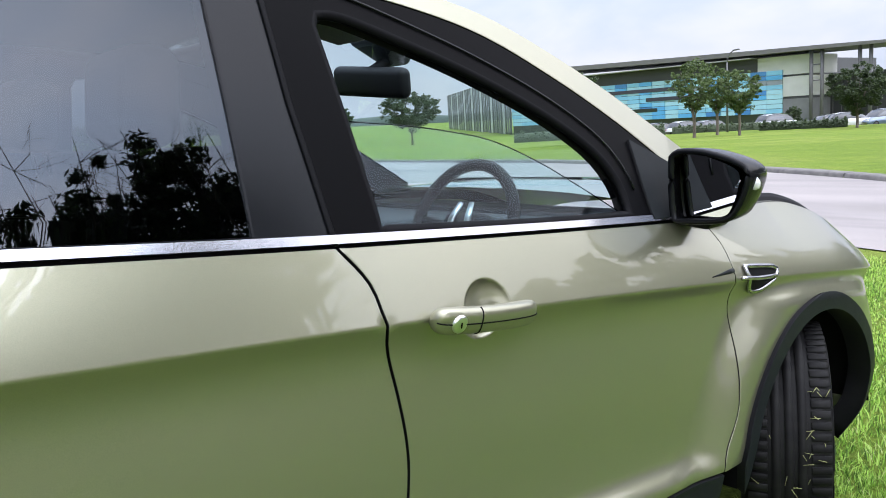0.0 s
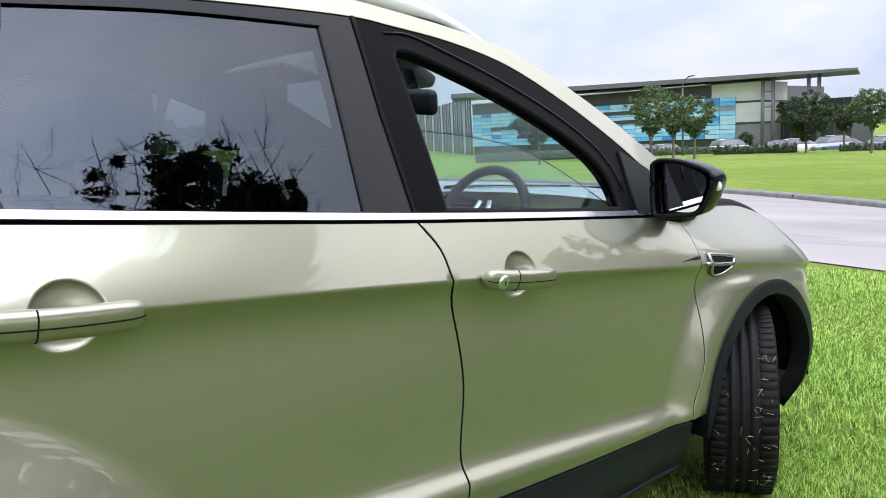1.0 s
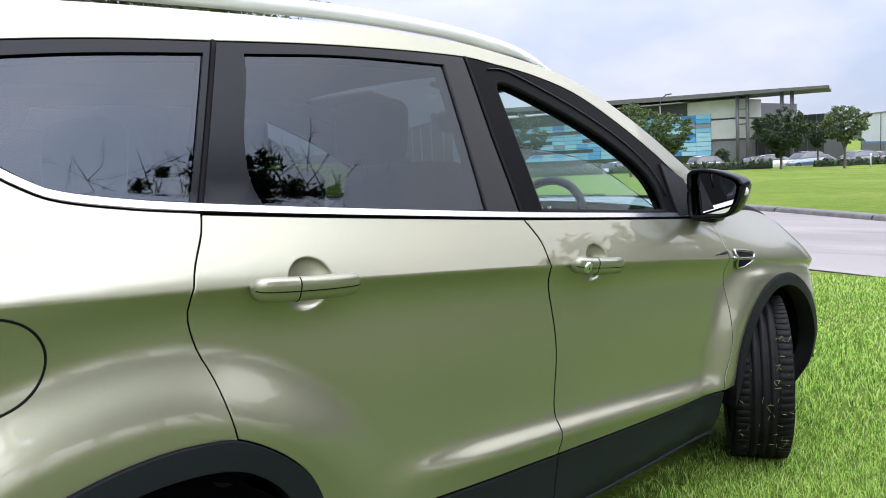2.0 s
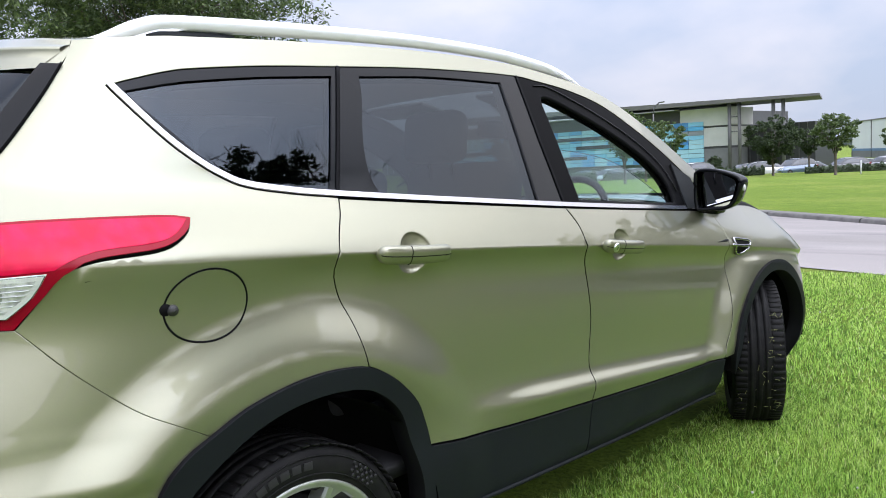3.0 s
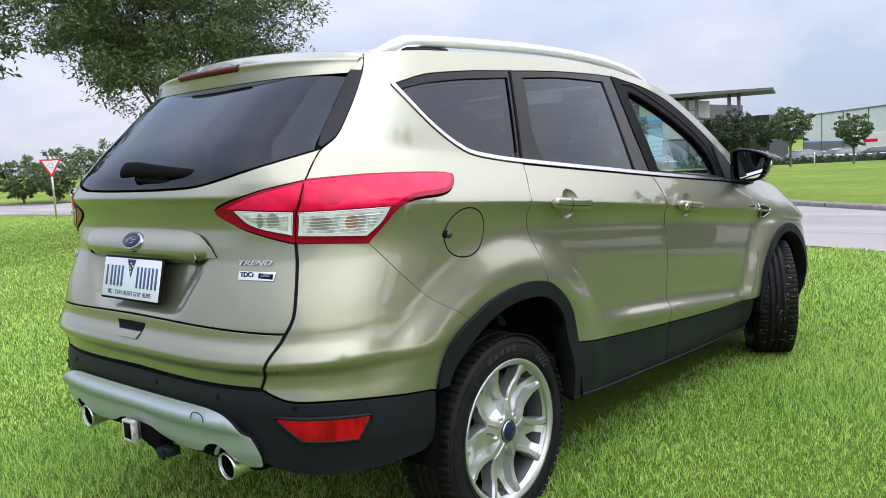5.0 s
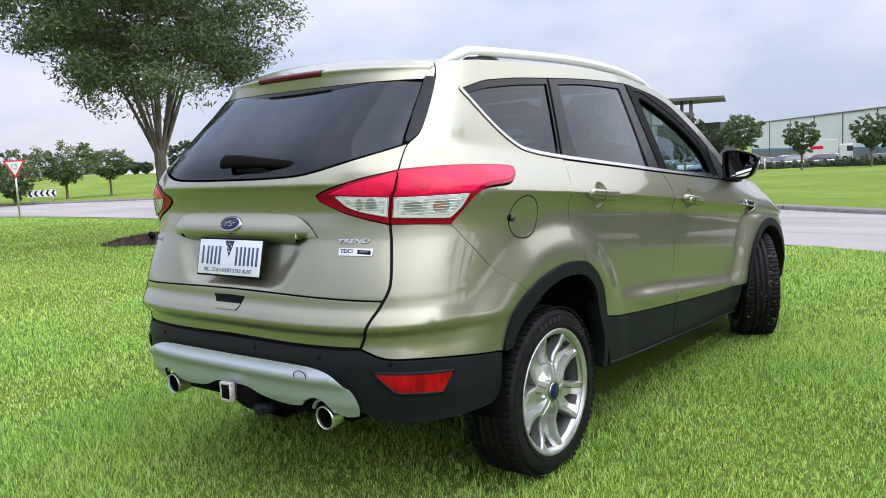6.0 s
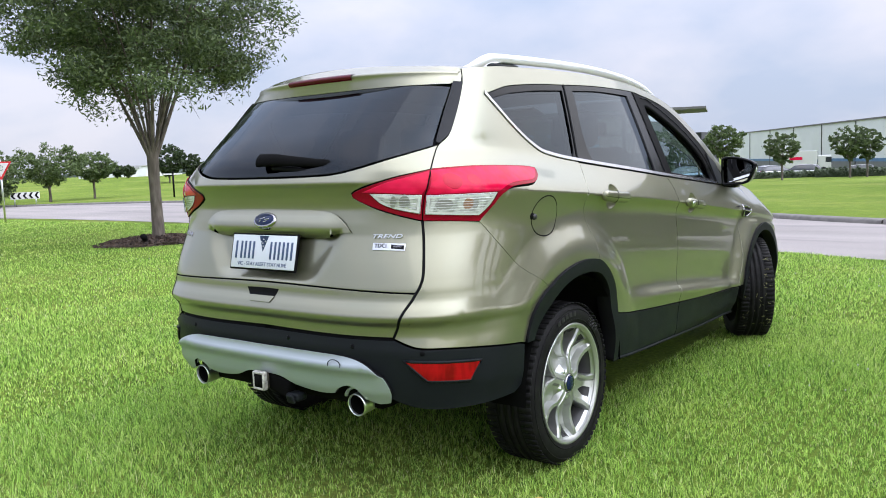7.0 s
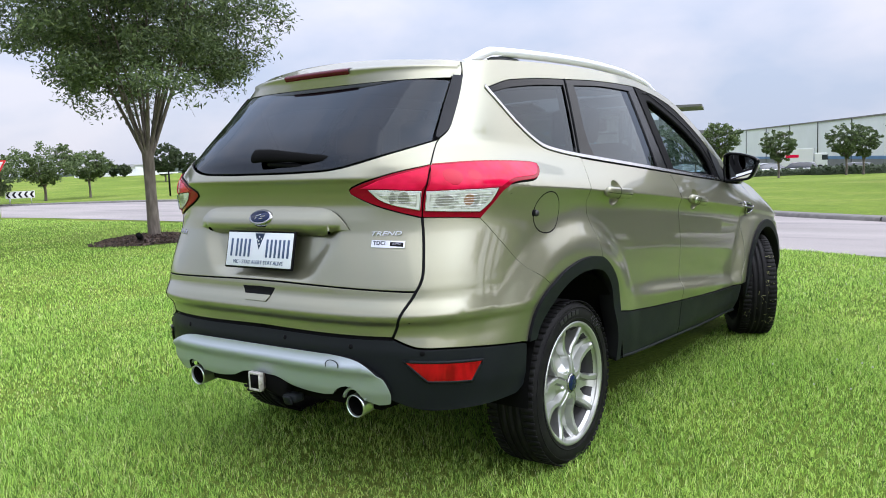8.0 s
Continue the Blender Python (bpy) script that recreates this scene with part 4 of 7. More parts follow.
# ---- wheels ----
def wheel(at, steer, mirror, spin):
    w = new("wheel")
    w.parent = car
    bm = lathe([(.248, -.105), (.262, -.113), (.292, -.118), (.322, -.112), (.336, -.100), (.3455, -.080), (.3455, .080), (.336, .100), (.322, .112), (.292, .118), (.262, .113), (.248, .105)], 72)
    tyre = part("tyre", bm, M_RUBBER, w, "black road tyre")
    # tread: grooves as dark rings between raised shoulder blocks
    bm = bmesh.new()
    for k in range(72):
        a = 2 * math.pi * k / 72
        for sx in (-1, 1):
            block((.052, .0225, .0055), (sx * .082, math.cos(a) * .3455, math.sin(a) * .3455), Euler((a - math.pi / 2, 0, sx * .12)), .002, 1, bm)
    for x in (-.034, 0, .034):
        lathe([(.345, x - .012), (.3500, x - .011), (.3500, x + .011), (.345, x + .012)], 72, bm=bm)
    part("tread", bm, M_RUBBER, tyre)
    for r, x in ((.276, .1165), (.320, .1135)):
        child("rib", tube_mesh("rib", [(x, r * math.cos(a), r * math.sin(a)) for a in np.linspace(0, 2 * math.pi, 72, endpoint=False)], .0022, M_RUBBER, closed=True, sides=6), tyre)
    # checked band on the sidewall
    bm = bmesh.new()
    for i in range(9):
        for j in range(4):
            if (i + j) % 2:
                a, r = 1.0 - i * .035, .283 + j * .010
                block((.002, .0085, .0085), (.1178, math.cos(a) * r, math.sin(a) * r), Euler((a, 0, 0)), bm=bm)
    part("check_band", bm, M_TYRETEXT, tyre)
    # rim: barrel, lip, dish
    bm = lathe([(.219, .082), (.226, .098), (.238, .106), (.243, .112), (.240, .116), (.232, .114), (.222, .104)], 72)
    rim = part("rim", bm, M_ALLOY, w, "silver ten-spoke alloy rim")
    # barrel coloured dark, as if shaded, rather than in the bright alloy
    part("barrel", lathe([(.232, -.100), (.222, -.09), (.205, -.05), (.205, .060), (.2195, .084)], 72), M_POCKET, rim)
    part("brake_disc", lathe([(0, -.02), (.06, -.02), (.06, -.005), (.150, -.005), (.150, -.025), (0, -.025)], 48), M_RUST, w)
    # a black lining stands in for the shade deep inside the wheel
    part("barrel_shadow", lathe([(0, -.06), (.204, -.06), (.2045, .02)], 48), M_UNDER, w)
    # five arms: two narrow ridges either side of a sunk valley with a slit at the rim; openings between the arms run out to the lip
    def arm_rows(radii, a0, sg, cols):
        rows = []
        for r in radii:
            e = math.pi / 5 - .275 * min(1.0, math.sqrt(max(0, (r - .106) / .072)))
            rise = .098 - .018 * ramp(r, .05, .14) + .022 * ramp(r, .13, .235)
            dip = .030 * float(ramp(r, .042, .085) * (1 - .8 * ramp(r, .19, .232)))
            cut_ = .012 + min(.085, max(e - .043 / r, .01)) * float(ramp(r, .158, .196))
            spots = {"wall": (e, -.055), "edge": (e, -.009), "out": (e - .0045 / r, 0), "in": (max(e - .020 / r, cut_ + .03), -.001), "foot": (max(e - .028 / r, cut_ + .01), -dip), "slit": (cut_, -dip), "drop": (cut_, -.06), "mid": (0, -dip)}
            rows.append([(rise + spots[c][1], r * math.cos(a0 + sg * spots[c][0]), r * math.sin(a0 + sg * spots[c][0])) for c in cols])
        return rows
    full = np.concatenate([np.linspace(.040, .10, 7), np.linspace(.107, .128, 7), np.linspace(.134, .209, 11), np.linspace(.215, .234, 4)])
    for k in range(5):
        a0 = spin + 2 * math.pi * k / 5
        arms = []
        for sg in (-1, 1):
            arms.append(sheet("spoke", arm_rows(full, a0, sg, ("wall", "edge", "out", "in", "foot", "slit", "drop")), M_ALLOY, rim))
            arms.append(sheet("spoke_valley", arm_rows(full[full < .166], a0, sg, ("slit", "mid")), M_ALLOY, rim))
        for arm in arms:
            bm = bmesh.new()
            bm.from_mesh(arm.data)
            for e in bm.edges:
                if len(e.link_faces) == 2 and e.calc_face_angle(0) > .32:
                    e.smooth = False
            bm.to_mesh(arm.data)
            bm.free()
    hub = part("hub", lathe([(0, .092), (.036, .092), (.041, .086), (.046, .062), (.074, .050), (.076, .0)], 40), M_ALLOY, rim)
    part("hub_cap", lathe([(0, .106), (.026, .105), (.032, .101), (.034, .090)], 32), M_BADGE, rim, "dark blue oval-badged hub cap")
    part("cap_ring", lathe([(.031, .103), (.034, .104), (.036, .100), (.036, .088)], 32), M_CHROME, rim)
    for k in range(5):
        a = spin + 2 * math.pi * k / 5
        bm = lathe([(.012, .074), (.016, .086), (.016, .084), (.0105, .084), (.0105, .104), (.006, .108), (0, .108)], 6)
        nut = part("wheel_nut", bm, M_SATIN, rim, "bright steel wheel nut")
        nut.location = (-.014, .056 * math.cos(a), .056 * math.sin(a))
    rim.matrix_local = Matrix.Diagonal((1, 1.075, 1.075, 1))
    w.matrix_local = Matrix.Translation(at) @ Euler((0, 0, steer)).to_matrix().to_4x4() @ Matrix.Rotation(math.pi if mirror else 0, 4, "Z")
    return w, tyre


def letters(name, text, size, depth, mat, parent, m, label="", shear=0.0):
    """Raised lettering as a mesh."""
    cu = bpy.data.curves.new(name, "FONT")
    cu.body, cu.size, cu.extrude, cu.align_x, cu.align_y, cu.shear = text, size, depth, "CENTER", "CENTER", shear
    tmp = new(name, cu)
    me = bpy.data.meshes.new_from_object(tmp.evaluated_get(bpy.context.evaluated_depsgraph_get()))
    bpy.data.objects.remove(tmp)
    me.materials.clear()
    me.materials.append(mat)
    me.transform(m)
    return child(name, me, parent, label)


REAR_X = .770
w_rr, tyre_rr = wheel((REAR_X, 0, .345), 0, False, .83)
wheel((-REAR_X, 0, .345), 0, True, .9)
w_fr, tyre_fr = wheel((.800, 2.82, .345), radians(29.5), False, .2)
wheel((-.800, 2.82, .345), radians(26), True, .6)
# wheel wells
for y in (0, 2.78):
    for sx in (1, -1):
        rows = [[(sx * x, y + .02 + r * .96 * math.cos(a), .36 + r * .98 * math.sin(a)) for x, r in ((.90, .455), (.60, .455), (.58, .0))] for a in np.linspace(-.02, math.pi + .02, 30)]
        sheet("wheel_well", rows, M_UNDER, car)
# underbody
part("underbody", block((1.36, 3.4, .14), (0, 1.62, .33), bevel=.05), M_UNDER, car)
part("spare_well", block((1.10, .85, .16), (0, -.42, .47), bevel=.05), M_UNDER, car)
M_STRAW = material("dry_grass_clippings", (.30, .31, .13), .8)
rs = random.Random(3)
bm = bmesh.new()
for _ in range(46):
    a, x = math.pi + rs.uniform(-.75, .75), rs.choice((rs.uniform(-.10, .11), rs.uniform(.03, .09)))
    L = rs.uniform(.008, .030)
    m_ = Matrix.Translation((x, .3515 * math.cos(a), .3515 * math.sin(a))) @ Matrix.Rotation(a, 4, "X") @ Matrix.Rotation(rs.uniform(0, 3.14), 4, "Y")
    bmesh.ops.create_cube(bm, size=1, matrix=m_ @ Matrix.Diagonal((L, .0010, .0013, 1)))
tagged(part("grass_clippings", bm, M_STRAW, tyre_fr), "dry grass clippings stuck on the tread", kind="stuff")


# ---- fittings on the car ----
def on_shell(u, z, off=0.0):
    """A pose on the shell: z out of the skin, x along the car, y up."""
    p, n = shell(np.array([u]), np.array([z]), off)
    q, _ = shell(np.array([u + .01]), np.array([z]), off)
    nv, xv = Vector(n[0]), Vector(q[0] - p[0]).normalized()
    yv = nv.cross(xv).normalized()
    xv = yv.cross(nv).normalized()
    return Matrix((xv, yv, nv)).transposed().to_4x4(), Matrix.Translation(p[0])


def placed(ob, u, z, off=0.0):
    turn, move = on_shell(u, z, off)
    ob.matrix_local = move @ turn
    return ob


def flipped(me):
    me = me.copy()
    me.transform(Matrix.Diagonal((-1, 1, 1, 1)))
    me.flip_normals()
    return me


def door_handle(u0, z0, u1, z1, lock, mirror):
    f = (1 - np.cos(np.linspace(0, np.pi, 30))) / 2
    lift = .012 + .015 * np.sin(np.pi * np.clip(f, 0, 1)) ** .5
    line = np.stack([u0 + (u1 - u0) * f, z0 + (z1 - z0) * f], 1)
    flat_n = shell(line[:, 0], line[:, 1] * 0 + np.interp(line[:, 0], (u0, u1), (z0 - .05, z1 - .05)), 0, 0)[1]
    p = shell(line[:, 0], line[:, 1], 0, 0)[0] + flat_n * lift[:, None]
    rad = .0272 * (1 - np.abs(2 * f - 1) ** 14 + 1e-4) ** .42
    ang = np.arange(20) * math.pi / 10
    sec = np.stack([np.sign(np.cos(ang)) * np.abs(np.cos(ang)) ** .75, np.sign(np.sin(ang)) * np.abs(np.sin(ang)) ** .85], 1)
    t_ = np.gradient(p, axis=0)
    t_ /= np.linalg.norm(t_, axis=1, keepdims=True)
    s_ = np.cross(t_, flat_n)
    rows = [[p[k] + rad[k] * (a_ * s_[k] * .94 + b_ * .60 * flat_n[k]) for a_, b_ in np.vstack([sec, sec[:1]])] for k in range(len(p))]
    rows = np.array(rows) * ((-1, 1, 1) if mirror else 1)
    h = sheet("door_handle", rows, M_PAINT, car, "painted bar handle")
    # parting line along its middle, and the split of its fixed end
    q = p[2:-2] + flat_n[2:-2] * (.60 * rad[2:-2, None] + .0001)
    child("parting_line", tube_mesh("parting_line", q, .0014, M_GAP, mirror=mirror, sides=6), h)
    k = 12
    s = [p[k] + rad[k] * (.94 * s_[k] * np.sign(math.cos(a)) * abs(math.cos(a)) ** .75 + .60 * flat_n[k] * math.sin(a) ** .85) for a in np.linspace(.15, 2.99, 15)]
    child("split_line", tube_mesh("split_line", s, .0014, M_GAP, mirror=mirror, sides=6), h)
    if lock:
        k = 8
        bm = lathe([(0, .004), (.0125, .004), (.0165, .002), (.0175, -.004)], 28, "Z")
        cyl = part("lock_cylinder", bm, M_SATIN, h, "satin key lock")
        m = Matrix.Translation(p[k] + flat_n[k] * .0150) @ Vector(flat_n[k]).to_track_quat("Z", "Y").to_matrix().to_4x4()
        cyl.matrix_local = m
        slot = part("key_slot", block((.0022, .0105, .002), (0, 0, .0045)), M_GAP, cyl)


for mir in (False, True):
    door_handle(.266, 1.140, .530, 1.116, False, mir)
    door_handle(1.324, 1.047, 1.576, 1.013, not mir, mir)

# fuel flap
circle = [(-.206 + .101 * math.cos(a), 1.081 + .080 * math.sin(a)) for a in np.linspace(0, 2 * math.pi, 48, endpoint=False)]
child("flap_joint", tube_mesh("flap_joint", shell(*np.array(circle).T, .0006)[0], .0024, M_GAP, shell(*np.array(circle).T)[1], .35, True, 8), car)
flap = panel("fuel_flap", ring(np.array(circle)), M_PAINT, car, "round fuel flap", off=.0012, thick=.004, gap=.003, grid=.02)
placed(part("flap_pull", lathe([(0, .003), (.012, .002), (.015, -.002)], 24, "Z"), M_GAP, flap), -.302, 1.086, .001)
placed(part("flap_lock", lathe([(0, .010), (.009, .009), (.012, .004), (.013, 0)], 24, "Z"), M_POCKET, flap), -.288, 1.083, .001)

# side vents on the front fenders
VENT = ring(spline([(2.412, .950), (2.48, .940), (2.562, .926), (2.580, .916), (2.552, .896), (2.520, .882), (2.486, .874), (2.440, .884), (2.418, .920), (2.412, .950)]))
for mir in (False, True):
    vent = child("side_vent", panel_mesh("side_vent", VENT, M_GAP, off=.004, thick=.01, gap=.006, grid=.02, mirror=mir), car, "chrome-framed side vent")
    child("vent_frame", tube_mesh("vent_frame", shell(*VENT.T, .006)[0], .0068, M_CHROME, shell(*VENT.T)[1], .8, True, 10, mir), vent)
    bar = spline([(2.378, .925), (2.46, .913), (2.555, .902)])
    child("vent_bar", tube_mesh("vent_bar", shell(*bar.T, .007)[0], .0062, M_CHROME, shell(*bar.T)[1], .8, False, 10, mir), vent)
    fin = spline([(2.25, .952), (2.36, .950)])
    child("vent_tail", tube_mesh("vent_tail", shell(*fin.T, .001)[0], [.001, .002, .003, .0045, .006, .0065][:len(fin)], M_CLAD, shell(*fin.T)[1], .6, False, 8, mir), vent)

# door mirrors
for sx in (1, -1):
    rows = []
    out = [(.838, 1.258), (.862, 1.274), (.93, 1.272), (1.01, 1.250), (1.044, 1.226), (1.042, 1.190), (1.018, 1.135), (.985, 1.106), (.90, 1.097), (.850, 1.097), (.840, 1.120), (.836, 1.19)]
    loop = ring(spline(out + [out[0]], .02))
    c = loop.mean(0)
    for y, s in ((2.165, .985), (2.175, 1.0), (2.205, 1.0), (2.245, .95), (2.285, .80), (2.315, .50), (2.322, .05)):
        rows.append([(sx * (c[0] + (x - c[0]) * s), y, c[1] + (z - c[1]) * s) for x, z in loop] + [(sx * (c[0] + (loop[0][0] - c[0]) * s), y, c[1] + (loop[0][1] - c[1]) * s)])
    m = sheet("door_mirror", rows, M_GLOSS, car, "black door mirror")
    g = shrunk(loop, .014)
    me = mesh_of("mirror_glass", [(sx * x, 2.172 + .05 * (x - c[0]) * 0, z) for x, z in g], [tuple(range(len(g)))], M_MIRROR, smooth=False)
    gl = child("mirror_glass", me, m, "mirror glass")
    gl.matrix_local = Matrix.Translation((sx * c[0], 2.172, c[1])) @ Euler((radians(3), 0, radians(sx * -13))).to_matrix().to_4x4() @ Matrix.Translation((-sx * c[0], -2.172, -c[1]))
    lip = [(sx * x, 2.166, z) for x, z in shrunk(loop, .006)]
    child("mirror_rim", tube_mesh("mirror_rim", lip, .008, M_GLOSS, closed=True), m)
    child("repeater", tube_mesh("repeater", [(sx * (1.040 - .014 * k * k * .3), 2.19 + .02 * k, 1.196 - .004 * k) for k in range(4)], .010, M_LENS, flat=1.6), m, "clear side repeater")
    part("mirror_foot", block((.10, .10, .035), (sx * .868, 2.255, 1.098), Euler((0, sx * .1, 0)), .012, 3), M_GLOSS, m)
    # sail panel at the door's corner
    sail = ring(straight([(2.10, 1.112), (2.30, 1.100), (2.27, 1.235), (2.12, 1.30), (2.10, 1.112)]))
    child("sail_panel", panel_mesh("sail_panel", sail, M_CLAD, off=.006, thick=.01, gap=0, grid=.03, mirror=sx < 0), m)

# tailgate fittings
gar = both_halves(np.vstack([spline([(MID, 1.146), (-1.18, 1.145), (-1.052, 1.136), (-.998, 1.108), (-.962, 1.062)]), straight([(-.962, 1.062), (-1.10, 1.056), (MID, 1.056)])]))
garnish = panel("garnish", gar, M_PAINT, tailgate, "painted handle garnish", off=.004, thick=.03, gap=0, grid=.02, bulge=lambda u, z: .024 * ramp(z, 1.150, 1.085) * ramp(np.abs(u - MID), .37, .25))
on_gar = [shell(np.array([MID]), np.array([z]), .004 + .024 * float(ramp(z, 1.150, 1.085)))[0][0] for z in (1.090, 1.102, 1.114)]
lean = math.atan2(on_gar[2][1] - on_gar[0][1], on_gar[2][2] - on_gar[0][2])
badge_pose = Matrix.Translation(on_gar[1]) @ Euler((PI2 - lean, 0, 0)).to_matrix().to_4x4()
for sgn, mat, rx, rz, h in ((1, M_CHROME, .064, .0335, .006), (1, M_BADGE, .056, .0265, .0075)):
    bm = bmesh.new()
    lathe([(0, h), (.92, h), (1.0, h - .003), (1.0, -.02)], 48, "Z", bm)
    bmesh.ops.transform(bm, matrix=Matrix.Diagonal((rx, rz, 1, 1)), verts=bm.verts)
    b = part("badge" if mat is M_CHROME else "badge_field", bm, mat, garnish, "chrome oval badge" if mat is M_CHROME else "")
    b.matrix_local = badge_pose
for x, y, w, t in ((-.012, .004, .030, .3), (.016, .001, .026, .1), (-.020, -.008, .012, 1.0), (.010, -.009, .020, .2)):
    part("badge_stroke", block((w, .0035, .002), (x, y, .008), Euler((0, 0, t)), .0008), M_CHROME, garnish).matrix_local = badge_pose

plate_pose = Matrix.Translation((0, -.894, .981)) @ Euler((radians(90 - 13), 0, 0)).to_matrix().to_4x4()
plate = part("number_plate", block((.386, .148, .010), bevel=.004), M_GAP, tailgate, "white and blue number plate in a black frame")
part("plate_face", block((.372, .134, .006), (0, 0, .004), bevel=.002), M_WHITEPLATE, plate)
for x in (-.158, -.127, -.104, -.079, -.055, .047, .071, .094, .118, .141, .165):
    part("plate_bar", block((.0105, .070, .002), (x, .006, .008), bevel=.0006), M_PLATEBLUE, plate)
bm = bmesh.new()
tri = [bm.verts.new(q) for q in ((-.028, .064, .0075), (.028, .064, .0075), (0, .0, .0075))]
bm.faces.new(tri)
bmesh.ops.solidify(bm, geom=bm.faces, thickness=.002)
part("plate_emblem", bm, M_PLATEBLUE, plate, smooth=False)
for x, y in ((0, .05), (-.012, .04), (.012, .042), (.002, .022), (-.003, .034)):
    part("emblem_dot", lathe([(0, .0105), (.0028, .0102), (.003, .008)], 10, "Z", at=(x, y, 0)), M_WHITEPLATE, plate)
letters("slogan", "VIC - STAY ALERT STAY ALIVE", .0215, .0006, M_PLATEBLUE, plate, Matrix.Translation((0, -.050, .0078)))
plate.matrix_local = plate_pose
for text, u, z, size, shear, mat in (("TREND", -.848, 1.047, .021, .32, M_SATIN), ("TDCi", -.862, 1.014, .021, 0, M_GAP), ("AWD", -.812, 1.011, .013, 0, M_CHROME)):
    turn, move = on_shell(u, z, .003 if text == "TREND" else .0052)
    wide = Matrix.Diagonal((1.75, 1, 1, 1)) if text == "TREND" else Matrix.Identity(4)
    letters("lettering", text, size, .0018 if text == "TREND" else .0006, mat, tailgate, move @ turn @ wide, shear=shear)
for u0, u1, mat in ((-.885, -.790, M_SATIN), (-.830, -.794, M_GAP)):
    z0, z1 = (1.001, 1.024) if mat is M_SATIN else (1.005, 1.018)
    panel("trim_plate", ring(straight([(u0, z1), (u1, z1 - .004), (u1, z0 - .004), (u0, z0), (u0, z1)])), mat, tailgate, off=.0036 if mat is M_SATIN else .0046, thick=.004, gap=0, grid=.02)
for k in range(4):
    part("model_badge_bar", block((.016, .004, .022), bevel=.002), M_CHROME, tailgate).matrix_local = on_shell(2 * MID + .78 + k * .024, 1.035 - k * .001, .002)[1] @ on_shell(2 * MID + .78 + k * .024, 1.035, .002)[0] @ Euler((radians(90), 0, 0)).to_matrix().to_4x4()

# hatch pull pocket: a flat black patch paints the hollow's shade
pocket = both_halves(np.vstack([straight([(MID, .842), (-1.240, .840)]), straight([(-1.240, .840), (-1.268, .792)]), straight([(-1.268, .792), (MID, .792)])]))
pk = panel("hatch_pull", pocket, M_GAP, lower, "hatch pull hollow, its shade painted as a black patch", off=.0012, thick=.004, gap=0, grid=.01)
lip = both_halves(np.vstack([straight([(MID, .810), (-1.257, .810)]), straight([(-1.257, .810), (-1.269, .789)]), straight([(-1.269, .789), (MID, .789)])]))
panel("pull_lip", lip, M_PAINT, pk, off=.005, thick=.005, gap=0, grid=.01)

# rear wiper
arm = np.array([(-.030, -.862, 1.342), (.05, -.862, 1.342), (.15, -.855, 1.334), (.27, -.835, 1.324), (.370, -.806, 1.318)])
sm = spline(arm, .02)
wiper = child("rear_wiper", tube_mesh("rear_wiper", sm, np.linspace(.031, .013, len(sm)), M_UNDER, np.tile((0, -.80, .60), (len(sm), 1)), .55, sides=12), tailgate, "black plastic rear wiper")
child("wiper_blade", tube_mesh("wiper_blade", sm[3:-5] + (.01, .008, -.032), .012, M_GAP, flat=.9), wiper)
child("wiper_tip", tube_mesh("wiper_tip", [(.368, -.800, 1.318), (.390, -.792, 1.317)], .009, M_GAP), wiper)

# exhaust tips, tow hitch
for sx in (1, -1):
    bm = lathe([(.0385, 0), (.0385, .150), (.0400, .153), (.0425, .152), (.0435, .146), (.041, .0)], 36, "Y")
    ex = part("exhaust_tip", bm, M_SATIN, car, "polished exhaust tip")
    ex.matrix_local = Matrix.Translation((sx * .456, -.740, .435)) @ Euler((radians(-4), 0, math.pi)).to_matrix().to_4x4()
    part("exhaust_bore", lathe([(0, .04), (.0380, .04), (.0380, .142)], 30, "Y"), M_UNDER, ex)
    child("exhaust_hood", tube_mesh("exhaust_hood", [(sx * .456 + .056 * math.cos(a), -.886, .440 + .052 * math.sin(a)) for a in np.linspace(.25, 2.9, 14)], .008, M_SKID, flat=.8), lowbump)
hitch = part("tow_hitch", block((.050, .30, .062), (0, -.81, .472), bevel=.006), M_RUST, car, "square tow hitch receiver under the bumper")
bm = bmesh.new()
for at, size in (((0, -.955, .474 + .032), (.064, .022, .010)), ((0, -.955, .474 - .032), (.064, .022, .010)), ((.028, -.955, .474), (.010, .022, .070)), ((-.028, -.955, .474), (.010, .022, .070))):
    block(size, at, None, .003, 2, bm)
part("receiver_collar", bm, M_PALESTEEL, hitch, "worn pale steel collar")
# the hitch is solid; a black plate paints the shade of its opening
part("receiver_bore", block((.044, .01, .052), (0, -.9605, .474)), M_UNDER, hitch)
part("hitch_bracket", block((.16, .06, .075), (.055, -.90, .465), Euler((0, .25, 0)), .012), M_UNDER, hitch)
plug = part("trailer_plug", block((.070, .05, .032), (.150, -.905, .420), None, .008), M_CLAD, hitch, "grey trailer socket")
part("plug_lid", block((.040, .012, .038), (.150, -.935, .414), Euler((.3, 0, 0)), .006), M_CLAD, plug)

